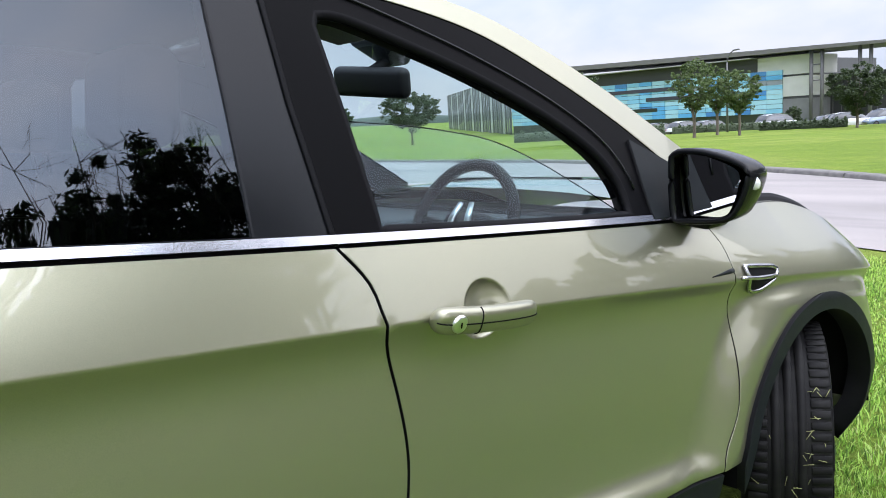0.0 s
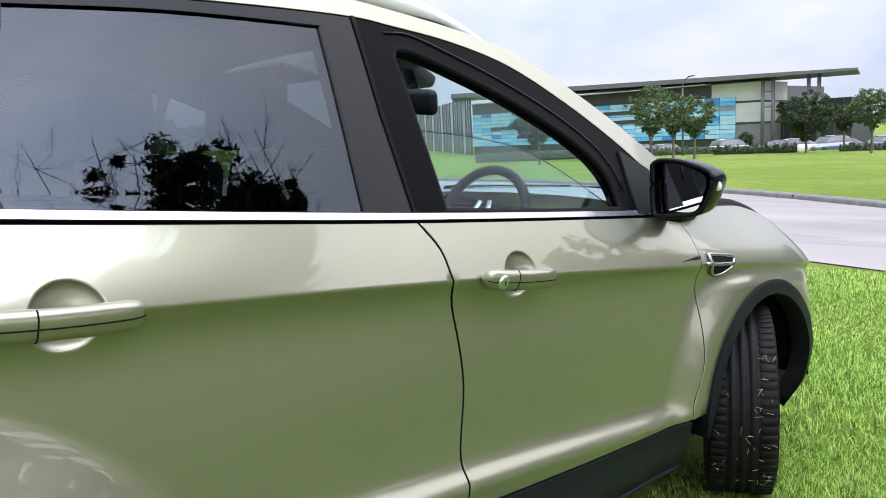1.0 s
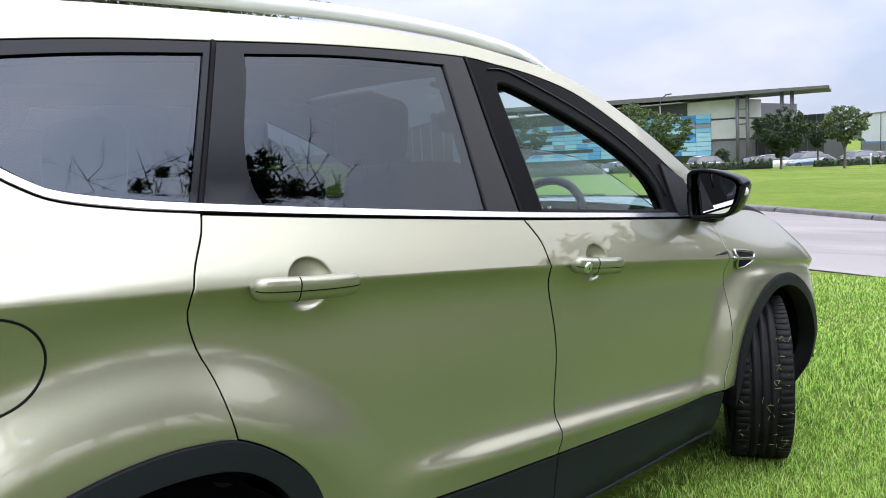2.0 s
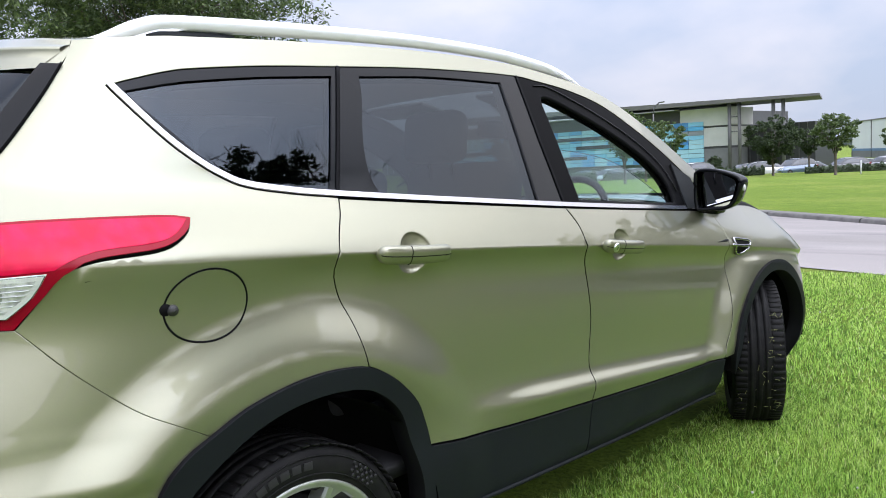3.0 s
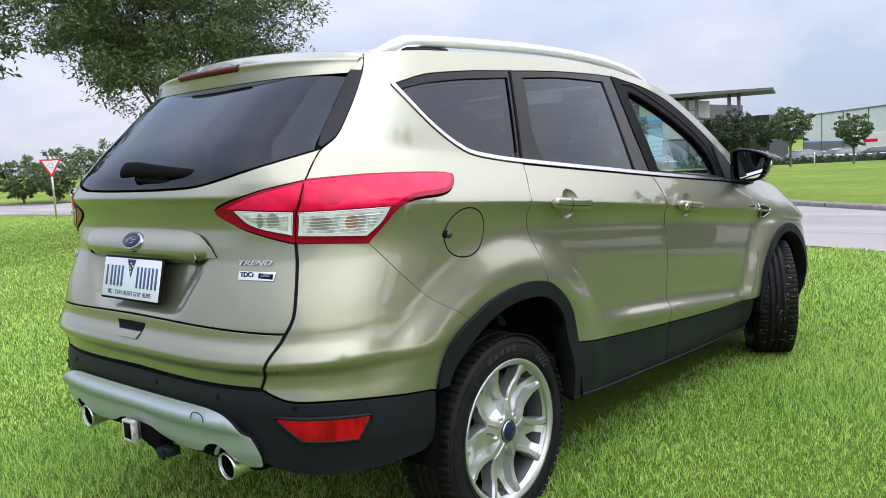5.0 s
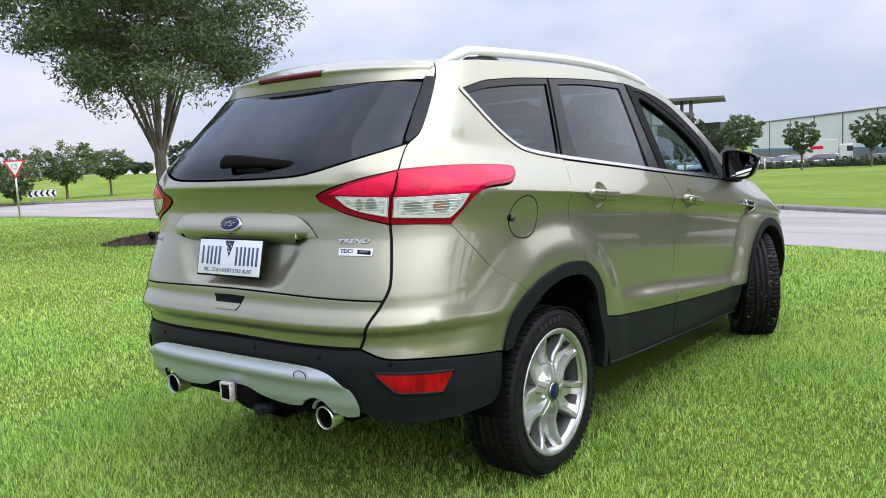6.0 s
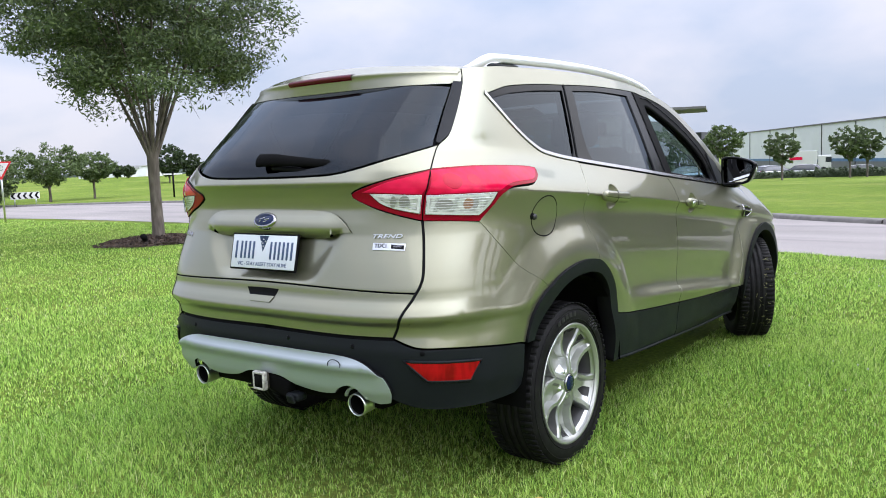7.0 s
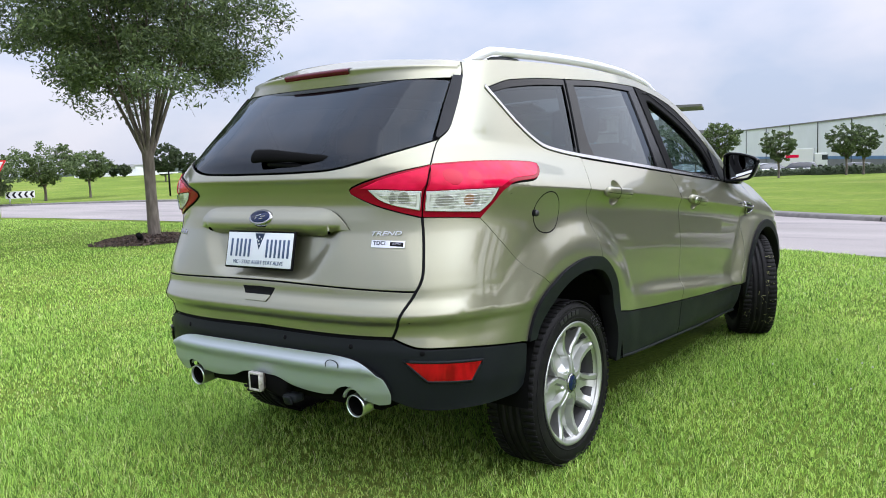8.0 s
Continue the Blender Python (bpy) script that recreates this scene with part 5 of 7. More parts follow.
# ---- inside the car ----
OUTLINES = [ring(D_EDGE, LAMP_TOP, LAMP_LOW, SEAM_B, cut(ARCH_R, (-.235, .803), (.207, .855)), RQ[::-1], CHROME_Q[::-1], WINTOP, straight([(2.30, 1.215), (2.40, 1.145), (2.52, 1.10), (2.62, 1.125)]), ROOFLINE[::-1])]
for mir in (False, True):
    child("inner_trim", panel_mesh("inner_trim", OUTLINES[0], M_TRIM, off=-.028, thick=.004, gap=.001, grid=.08, mirror=mir), car)
    door_in = ring(RQ + (.03, 0), straight([RQ[-1] + (.03, 0), (.45, .52), (2.27, .50)]), FF[::-1] - (.02, 0), BELT[::-1] - (0, .006))
    child("door_card", panel_mesh("door_card", door_in, M_TRIM, off=-.075, thick=.004, gap=0, grid=.08, mirror=mir), car)
    for outer, hole, _, _ in SURROUNDS:
        child("pillar_trim", frame_mesh("pillar_trim", shrunk(outer, .001), hole, M_TRIM, -.032, mir), car)
roof_in = [[(e[0] * s * .97, e[1], e[2] - .03 + .03 * (1 - abs(s) ** 2.4)) for s in span] for e in edge]
sheet("headlining", roof_in, M_HEAD, car)
part("cabin_floor", block((1.60, 3.1, .05), (0, 1.0, .50)), M_TRIM, car)
part("load_cover", block((1.25, .55, .03), (0, -.42, 1.08), bevel=.01), M_TRIM, car)
part("dash_bulkhead", block((1.62, .10, .60), (0, 2.36, .78), bevel=.02), M_TRIM, car)


def seat(x, y, width=.52, rear=False):
    s = new("seat")
    s.parent = car
    part("cushion", block((width, .52, .17), (x, y + .26, .72), Euler((.10, 0, 0)), .06, 4), M_SEAT, s)
    part("backrest", block((width, .16, .64), (x, y - .04, 1.04), Euler((-.22, 0, 0)), .065, 4), M_SEAT, s)
    for q in ((x,) if not rear else (x - .0,)):
        part("headrest", block((.27, .11, .19), (q, y - .125, 1.455 if not rear else 1.40), Euler((-.12, 0, 0)), .045, 4), M_SEAT, s)
        for d in (-.06, .06):
            child("headrest_post", tube_mesh("headrest_post", [(q + d, y - .10, 1.30), (q + d, y - .115, 1.42)], .006, M_CHROME), s)
    return s


seat(.37, 1.19)
seat(-.37, 1.19)
for x in (-.42, 0, .42):
    seat(x, .30, .41, True)
# dashboard
rows = []
for x in np.linspace(-.80, .80, 33):
    hood = .045 * math.exp(-((x - .37) / .20) ** 2) + .02 * math.exp(-(x / .16) ** 2)
    rows.append([(x, y, z) for y, z in ((1.98, .74), (1.93, .90), (1.945, .99 + hood * .3), (1.99, 1.050 + hood), (2.06, 1.062 + hood), (2.18, 1.060 + hood * .4), (2.38, 1.065), (2.60, 1.06))])
dash = sheet("dashboard", rows, M_DASH, car, "dark soft-touch dashboard")
part("centre_stack", block((.26, .05, .30), (0, 1.925, .93), Euler((.42, 0, 0)), .02, 3), M_GLOSS, dash)
for k, (x, z) in enumerate(((-.05, .98), (.05, .98), (-.07, .91), (0, .91), (.07, .91), (0, .86))):
    part("dash_button", lathe([(0, -.03), (.016, -.028), (.019, 0)], 20, "Y", at=(x, 1.93 - .3 * (1.0 - z), z)), M_SATIN, dash)
for x in (-.74, -.20, .20, .74):
    child("air_vent", tube_mesh("air_vent", [(x + .05 * math.cos(a), 1.945, .985 + .035 * math.sin(a)) for a in np.linspace(0, 6.28, 20, endpoint=False)], .006, M_SATIN, closed=True), dash)
part("console", block((.22, .95, .22), (0, 1.55, .66), bevel=.05, seg=3), M_TRIM, car)
# steering wheel
sw = new("steering_wheel")
sw.parent = car
a = np.linspace(0, 2 * math.pi, 44, endpoint=False)
child("wheel_rim", tube_mesh("wheel_rim", [(.185 * math.cos(q), .185 * math.sin(q), 0) for q in a], .0165, M_TRIM, closed=True, sides=12), sw)
part("airbag_boss", block((.17, .13, .07), (0, -.01, -.025), bevel=.03, seg=4), M_TRIM, sw)
for ang in (0.12, math.pi - .12, -math.pi / 2 - .32, -math.pi / 2 + .32):
    c_, s_ = math.cos(ang), math.sin(ang)
    child("wheel_spoke", tube_mesh("wheel_spoke", [(.06 * c_, .05 * s_, -.02), (.12 * c_, .12 * s_, -.014), (.18 * c_, .18 * s_, -.002)], [.024, .016, .014], M_TRIM if abs(s_) < .3 else M_SATIN, flat=.5), sw)
for q in (-1, 1):
    child("wheel_trim", tube_mesh("wheel_trim", [(q * .020, .075, .006), (q * .030, .03, .016), (q * .040, -.04, .014), (q * .034, -.13, .004), (q * .030, -.17, -.004)], [.009, .011, .011, .012, .010], M_SATIN, flat=.6), sw, "satin silver spoke trim")
sw.matrix_local = Matrix.Translation((.37, 1.90, 1.085)) @ Euler((radians(90 - 24), 0, 0)).to_matrix().to_4x4()
# rear-view mirror, sensor box, sun visors
mm = part("rear_view_mirror", block((.30, .045, .088), (0.02, 1.90, 1.500), Euler((.12, .10, .12)), .022, 4), M_TRIM, car)
child("mirror_stalk", tube_mesh("mirror_stalk", [(0.0, 1.92, 1.53), (0, 1.99, 1.565), (0, 2.02, 1.60)], .018, M_TRIM), mm)
part("sensor_box", block((.12, .16, .05), (0, 1.96, 1.60), Euler((-.5, 0, 0)), .018, 3), M_TRIM, car)
for x in (-.36, .36):
    part("sun_visor", block((.40, .17, .022), (x, 1.62, 1.615), Euler((-.25, 0, 0)), .01, 3), M_HEAD, car)
# wiper arms at the foot of the screen
for x0, x1 in ((-.55, .15), (.10, .66)):
    child("screen_wiper", tube_mesh("screen_wiper", [(x0 + (x1 - x0) * f, 2.60 + .08 * (1 - ((x0 + (x1 - x0) * f) / .8) ** 2), 1.135 + .008 * f) for f in np.linspace(0, 1, 8)], .010, M_GAP), car, "black screen wiper")
# raised bars on the tyre wall where the maker's word stands
for k in range(5):
    an = 1.95 - k * .115
    part("wall_bar", block((.002, .026, .020), (.1183, .300 * math.cos(an), .300 * math.sin(an)), Euler((an - math.pi / 2, 0, 0)), .0006), M_TYRETEXT, tyre_rr)


# ---- the ground ----
def ground_height(x, y):
    """The lawn: level by the car, falling gently to the sunk car park and rising towards the far left."""
    x, y = np.asarray(x, float), np.asarray(y, float)
    d, az = np.hypot(x - 2.3, y + 1), np.degrees(np.arctan2(x - 2.3, y + 1))
    left = ramp(-az, 44, 57)
    return (-1.05 * ramp(d, 22, 72) - 1.0 * ramp(d, 73, 93)) * (1 - left) + .95 * ramp(d, 46, 100) * left


NEAR_EDGE = spline([(60, -14), (22, -1), (8, 5.2), (1.1, 7.25), (-.9, 7.95), (-8, 9.3), (-18.3, 9.9), (-25.4, 9.9), (-34, 8.2), (-60, -2)], 1.0)
FAR_EDGE = spline([(60, -8), (24, 4), (10, 8.9), (.6, 11.9), (-5.4, 15.2), (-13, 17.6), (-22, 18.6), (-31, 17.8), (-40, 13.4), (-62, 3)], 1.0)
M_GRASS = material("lawn", (0.14, 0.25, 0.03), 0.9, 0, Specular_IOR_Level=0.08)
big, fine, mid_n = texture(M_GRASS, .22, 5), texture(M_GRASS, 38, 5, .7), texture(M_GRASS, 3.0, 4)
g1 = ramped(M_GRASS, big, [(.3, (0.140, 0.210, 0.032)), (.5, (0.178, 0.252, 0.040)), (.72, (0.262, 0.300, 0.076))])
g2 = ramped(M_GRASS, fine, [(.30, (.36, .40, .36)), (.62, (1.05, 1.05, 1.05)), (.8, (1.3, 1.25, 1.3))])
g3 = ramped(M_GRASS, mid_n, [(.3, (.82, .86, .8)), (.7, (1.12, 1.08, 1.1))])
coloured(M_GRASS, blend(M_GRASS, 1.0, blend(M_GRASS, 1.0, g1, g2, "MULTIPLY"), g3, "MULTIPLY"))
bumped(M_GRASS, fine, .9, .03)
M_ROAD = material("pale_worn_asphalt", (0.22, 0.21, 0.21), 0.75, 0, Specular_IOR_Level=0.25)
r1 = ramped(M_ROAD, texture(M_ROAD, .5, 5, stretch=(.4, 1.6, 1)), [(.3, (0.215, 0.198, 0.188)), (.5, (0.265, 0.242, 0.230)), (.72, (0.315, 0.284, 0.268))])
r2 = ramped(M_ROAD, texture(M_ROAD, 90, 3), [(.3, (.8, .8, .8)), (.7, (1.15, 1.15, 1.15))])
# damp streaks along the road
r3 = ramped(M_ROAD, texture(M_ROAD, .45, 4, stretch=(.22, 1.5, 1)), [(.56, (1, 1, 1)), (.66, (.66, .67, .70))])
coloured(M_ROAD, blend(M_ROAD, 1.0, blend(M_ROAD, 1.0, r1, r2, "MULTIPLY"), r3, "MULTIPLY"))
M_KERB = material("concrete_kerb", (0.33, 0.31, 0.29), 0.85)
coloured(M_KERB, ramped(M_KERB, texture(M_KERB, 8, 5), [(.3, (0.095, 0.09, 0.087)), (.7, (0.175, 0.165, 0.155))]))

gx = np.unique(np.concatenate([np.arange(-12, 14, .5), np.arange(-60, 60, 2.5), np.arange(-180, 180, 10), np.linspace(-900, 900, 19)]))
gy = np.unique(np.concatenate([np.arange(-10, 14, .5), np.arange(-30, 110, 2.5), np.arange(-120, 220, 10), np.linspace(-900, 900, 19)]))
GX, GY = np.meshgrid(gx, gy)
GZ = ground_height(GX, GY)
nx = len(gx)
gf = [(i * nx + j, i * nx + j + 1, (i + 1) * nx + j + 1, (i + 1) * nx + j) for i in range(len(gy) - 1) for j in range(nx - 1)]
ground = tagged(new("ground", mesh_of("ground", np.stack([GX, GY, GZ], -1).reshape(-1, 3), gf, M_GRASS)), "bright green mown lawn around the road", "lawn", kind="structure")


def strip_between(name, a, b, zoff, mat, label, n=10):
    """A sheet between two lines, draped on the ground."""
    ia, ib = np.linspace(0, len(a) - 1, 90), np.linspace(0, len(b) - 1, 90)
    pa = np.stack([np.interp(ia, range(len(a)), a[:, c]) for c in (0, 1)], 1)
    pb = np.stack([np.interp(ib, range(len(b)), b[:, c]) for c in (0, 1)], 1)
    rows = []
    for f in np.linspace(0, 1, n):
        p = pa + (pb - pa) * f
        rows.append(np.column_stack([p, ground_height(p[:, 0], p[:, 1]) + zoff]))
    rows = np.array(rows)
    h, w = rows.shape[:2]
    faces = [(i * w + j, i * w + j + 1, (i + 1) * w + j + 1, (i + 1) * w + j) for i in range(h - 1) for j in range(w - 1)]
    me = mesh_of(name, rows.reshape(-1, 3), faces, mat)
    bm = bmesh.new()
    bm.from_mesh(me)
    bmesh.ops.recalc_face_normals(bm, faces=bm.faces)
    if sum(f.normal.z for f in bm.faces) < 0:
        bmesh.ops.reverse_faces(bm, faces=bm.faces)
    bm.to_mesh(me)
    bm.free()
    return tagged(new(name, me), label, name.replace("_", " "), kind="structure")


strip_between("road", NEAR_EDGE, FAR_EDGE, .012, M_ROAD, "pale grey worn asphalt road past the lawn")


# ---- trees and shrubs ----
M_BARK = material("grey_brown_bark", (0.16, 0.13, 0.105), 0.9)
coloured(M_BARK, ramped(M_BARK, texture(M_BARK, 14, 5, stretch=(1, 1, .25)), [(.3, (0.05625, 0.0465, 0.039)), (.55, (0.1125, 0.09375, 0.075)), (.8, (0.1875, 0.1613, 0.135))]))
bumped(M_BARK, texture(M_BARK, 30, 4, stretch=(1, 1, .3)), .5, .02)


def leaf_material(name, dark, mid, light):
    m = material(name, mid, 0.55)
    geo = m.node_tree.nodes.new("ShaderNodeNewGeometry")
    c = ramped(m, geo.outputs["Random Per Island"], [(0, dark), (.55, mid), (1, light)])
    coloured(m, c)
    t = m.node_tree
    tr = t.nodes.new("ShaderNodeBsdfTranslucent")
    mix = t.nodes.new("ShaderNodeMixShader")
    mix.inputs[0].default_value = .28
    t.links.new(c, tr.inputs["Color"])
    t.links.new(shader(m).outputs[0], mix.inputs[1])
    t.links.new(tr.outputs[0], mix.inputs[2])
    t.links.new(mix.outputs[0], t.nodes["Material Output"].inputs["Surface"])
    return m


M_LEAF_A = leaf_material("dark_olive_leaves", (0.034, 0.058, 0.022), (0.078, 0.118, 0.040), (0.145, 0.190, 0.068))
M_LEAF_B = leaf_material("mid_green_leaves", (0.042, 0.070, 0.022), (0.080, 0.124, 0.038), (0.140, 0.185, 0.066))
M_LEAF_C = leaf_material("deep_green_leaves", (0.0176, 0.032, 0.0128), (0.036, 0.06, 0.0208), (0.064, 0.096, 0.032))


def quads(name, centres, size, aspect, mat, parent, rng, droop=0.0, kind=""):
    """Many small leaves, each a folded pair of triangles, as one mesh."""
    n = len(centres)
    d = rng.normal(size=(n, 3))
    d[:, 2] = d[:, 2] * .6 - droop
    d /= np.linalg.norm(d, axis=1, keepdims=True)
    s = np.cross(d, rng.normal(size=(n, 3)))
    s /= np.linalg.norm(s, axis=1, keepdims=True)
    L = (size * rng.uniform(.6, 1.35, n))[:, None]
    tip, root = centres + d * L * .5, centres - d * L * .5
    a, b = centres + s * L * aspect * .5, centres - s * L * aspect * .5
    v = np.stack([root, a, tip, b], 1).reshape(-1, 3)
    me = bpy.data.meshes.new(name)
    me.vertices.add(4 * n)
    me.vertices.foreach_set("co", v.ravel())
    me.loops.add(4 * n)
    me.loops.foreach_set("vertex_index", np.arange(4 * n))
    me.polygons.add(n)
    me.polygons.foreach_set("loop_start", np.arange(n) * 4)
    me.polygons.foreach_set("loop_total", np.full(n, 4))
    me.materials.append(mat)
    me.update(calc_edges=True)
    ob = new(name, me)
    ob.parent = parent
    return tagged(ob, kind=kind)


def joined_tubes(name, tubes, mat, parent):
    """Limbs as one mesh: each a list of points with radii."""
    V, F = [], []
    for pts, rad in tubes:
        pts = np.array(pts, float)
        t = np.gradient(pts, axis=0)
        t /= np.linalg.norm(t, axis=1, keepdims=True) + 1e-9
        ref = np.where(np.abs(t[:, 2:3]) > .9, np.array([[1.0, 0, 0]]), np.array([[0, 0, 1.0]]))
        s = np.cross(t, ref)
        s /= np.linalg.norm(s, axis=1, keepdims=True) + 1e-9
        q = np.cross(t, s)
        k = 10 if max(rad) > .05 else 5
        base = len(V)
        for p, r, a, b in zip(pts, rad, s, q):
            V += [tuple(p + r * (math.cos(x) * a + math.sin(x) * b)) for x in np.arange(k) * 2 * math.pi / k]
        for i in range(len(pts) - 1):
            F += [(base + i * k + j, base + i * k + (j + 1) % k, base + (i + 1) * k + (j + 1) % k, base + (i + 1) * k + j) for j in range(k)]
    return child(name, mesh_of(name, V, F, mat), parent)


def tree(at, height, crown_r, fork, trunk_r, leaves, leaf, mat, seed, label, stems=8, crown_low=None, vase=1.0, aspect=.42, twigs=0, flat_top=1.0, name="tree", droop=.3, bare=False, sparse=1.0, limb=(.35, .5)):
    rng = np.random.default_rng(seed)
    t = tagged(new(name), label, "tree")
    t.location = at
    low = crown_low if crown_low is not None else fork * 1.1
    cz, ch = (height + low) / 2, (height - low) / 2
    tubes = [([(0, 0, -.1), (0.01, 0, fork * .08), (.02, .01, fork * .5), (0, 0, fork)], [trunk_r * 1.25, trunk_r, trunk_r * .86, trunk_r * .92])]
    tips = []
    for k in range(stems):
        a = 2 * math.pi * (k + rng.uniform(-.3, .3)) / stems
        reach = crown_r * rng.uniform(.35, .85)
        top = low + (height - low) * rng.uniform(.55, .92)
        end = np.array((reach * math.cos(a), reach * math.sin(a), top))
        start = np.array((trunk_r * .5 * math.cos(a), trunk_r * .5 * math.sin(a), fork * rng.uniform(.88, 1.0)))
        midp = start * .5 + end * .5 + np.array((-.12 * reach * math.cos(a), -.12 * reach * math.sin(a), .10 * (top - fork))) * vase
        line = spline([start, start * .7 + midp * .3 + (0, 0, .05), midp, end], max(.25, height / 16))
        r0 = trunk_r * rng.uniform(*limb)
        tubes.append((line, np.linspace(r0, r0 * .15, len(line))))
        for j in range(5 + twigs):
            f = rng.uniform(.35, 1.0)
            p = line[int(f * (len(line) - 1))]
            dirn = rng.normal(size=3) * (1, 1, .5) + np.array((math.cos(a), math.sin(a), .35)) * .6
            dirn /= np.linalg.norm(dirn)
            ln = crown_r * rng.uniform(.25, .55)
            q = p + dirn * ln
            tubes.append(([p, p + dirn * ln * .5 + rng.normal(size=3) * .05 * ln, q], np.array((.34, .2, .08)) * r0 * (1.2 - f * .6)))
            tips += [p + dirn * ln * w for w in (.5, .8, 1.0)]
            if twigs:
                for _ in range(3):
                    d2 = dirn + rng.normal(size=3) * .6
                    w = rng.uniform(.3, 1)
                    e0 = p + dirn * ln * w
                    e1 = e0 + d2 * ln * .35
                    tubes.append(([e0, (e0 + e1) / 2 + rng.normal(size=3) * .03, e1], np.array((.12, .08, .03)) * r0))
                    tips.append(e1)
    joined_tubes("trunk", tubes, M_BARK, t)
    if bare:
        return t
    tips = np.array(tips)
    # outer clumps fill an uneven crown
    n_c = int(110 * sparse)
    u = rng.normal(size=(n_c, 3))
    u /= np.linalg.norm(u, axis=1, keepdims=True)
    rr = rng.uniform(.45, 1.0, n_c)[:, None] ** .6
    prof = np.where(u[:, 2] > 0, flat_top, 1.0)
    extra = u * rr * np.stack([np.full(n_c, crown_r), np.full(n_c, crown_r), ch * prof], 1) + (0, 0, cz)
    extra[:, :2] *= (0.40 + .60 * ramp(extra[:, 2], low, low + .50 * (height - low)))[:, None]
    cl = np.vstack([tips, extra])
    cl = cl[(cl[:, 2] > low * .9) & (cl[:, 2] < height * 1.02)]
    cl = cl[np.hypot(cl[:, 0], cl[:, 1]) < crown_r * .97]
    size = rng.uniform(.055, .135, len(cl)) * crown_r
    pick = rng.integers(0, len(cl), leaves)
    ball = rng.normal(size=(leaves, 3))
    ball *= (rng.uniform(0, 1, leaves) ** .5 / np.linalg.norm(ball, axis=1))[:, None]
    c = cl[pick] + ball * size[pick][:, None] * (1.25, 1.25, .85)
    quads("crown", c, leaf, aspect, mat, t, rng, droop)
    return t


def spot(az, dist, eye=(2.3, -1.0)):
    """A place on the ground, so far off in a direction from the lawn beside the car."""
    x, y = eye[0] + dist * math.sin(radians(az)), eye[1] + dist * math.cos(radians(az))
    return Vector((x, y, float(ground_height(x, y))))


# the near street tree in its ring of mulch
near_tree = tree((-11.1, 6.08, 0), 8.2, 3.3, 1.75, .118, 115000, .100, M_LEAF_A, 5, "spreading street tree with dark olive leaves in a mulch ring", 13, 2.6, .25, .30, 4, droop=.6, sparse=1.5, limb=(.24, .36))
near_tree.rotation_euler.z = 2.0
tree((-16.2, 3.0, 0), 7.4, 2.8, 1.9, .12, 24000, .165, M_LEAF_A, 8, "spreading street tree with dark olive leaves", 9, 2.35, 1.0, .36, 2, droop=.5)

# trees round the car park
for az, d, h, r, low, n, mat, seed, words in (
        (-31.0, 60, 5.3, 1.75, 1.5, 3600, M_LEAF_B, 11, "young round-headed tree on the far lawn"),
        (-28.2, 60, 4.4, 1.5, 1.5, 3200, M_LEAF_B, 12, "young round-headed tree on the far lawn"),
        (-29.6, 66, 5.2, 1.5, 1.6, 2600, M_LEAF_B, 13, "young round-headed tree on the far lawn"),
        (-21.45, 68, 4.7, 2.15, .9, 7000, M_LEAF_C, 14, "dense dark green tree beside the car park"),
        (-17.75, 62, 4.4, 1.6, 1.6, 3600, M_LEAF_B, 15, "open-crowned tree beside the car park"),
        (-14.0, 64, 3.6, 1.35, 1.2, 2800, M_LEAF_A, 16, "open-crowned tree beside the car park"),
        (-9.9, 68, 4.0, 1.55, 1.3, 2600, M_LEAF_A, 17, "open-crowned tree beside the car park"),
        (-8.9, 69, 3.8, 1.3, 1.2, 1900, M_LEAF_A, 18, "open-crowned tree beside the car park"),
        (-19.3, 72, 3.6, 1.0, 1.4, 1500, M_LEAF_C, 19, "slim tree beside the car park"),
        (-38.5, 58, 4.8, 2.0, 1.2, 5000, M_LEAF_C, 20, "dense dark green tree on the far lawn"),
        (-50.0, 66, 4.2, 2.4, 1.0, 5000, M_LEAF_C, 21, "dense dark green tree beside the road"),
        (-64.6, 47, 3.1, 2.1, .8, 4600, M_LEAF_B, 22, "dense dark green tree beyond the road"),
        (-61.8, 50, 2.7, 1.5, .95, 3200, M_LEAF_B, 23, "low spreading tree beyond the road"),
        (-56.4, 74, 3.3, 1.6, .4, 4200, M_LEAF_C, 24, "dense dark green tree on the far rise"),
        (-54.9, 76, 2.6, 1.2, .3, 2400, M_LEAF_C, 25, "dense dark green tree on the far rise"),
        (-67.9, 42, 2.6, 1.3, .2, 3600, M_LEAF_B, 26, "bushy green tree beyond the road"),
        (-69.8, 44, 2.4, 1.5, .2, 3600, M_LEAF_B, 27, "bushy green tree beyond the road"),
        (-60.2, 96, 1.7, 1.1, .1, 900, M_LEAF_C, 28, "far rounded bush on the rise"),
        (-59.4, 97, 1.6, .9, .1, 800, M_LEAF_C, 29, "far rounded bush on the rise"),
        (-58.7, 96, 1.4, .9, .1, 800, M_LEAF_C, 30, "far rounded bush on the rise"),
        (-25.1, 88, 2.6, .8, .3, 900, M_LEAF_C, 31, "small upright shrub by the building")):
    tree(spot(az, d), h, r, low * .9 + .1, .035 * h ** .7, int(n * 2.1), .0026 * d, mat, seed, words, 6, low, .7, .6, sparse=1.4, droop=.2)
tree(spot(-7.4, 24), 2.1, .45, .8, .022, 0, .1, M_LEAF_A, 40, "bare young sapling on the far lawn", 6, .8, .6, twigs=2, bare=True)

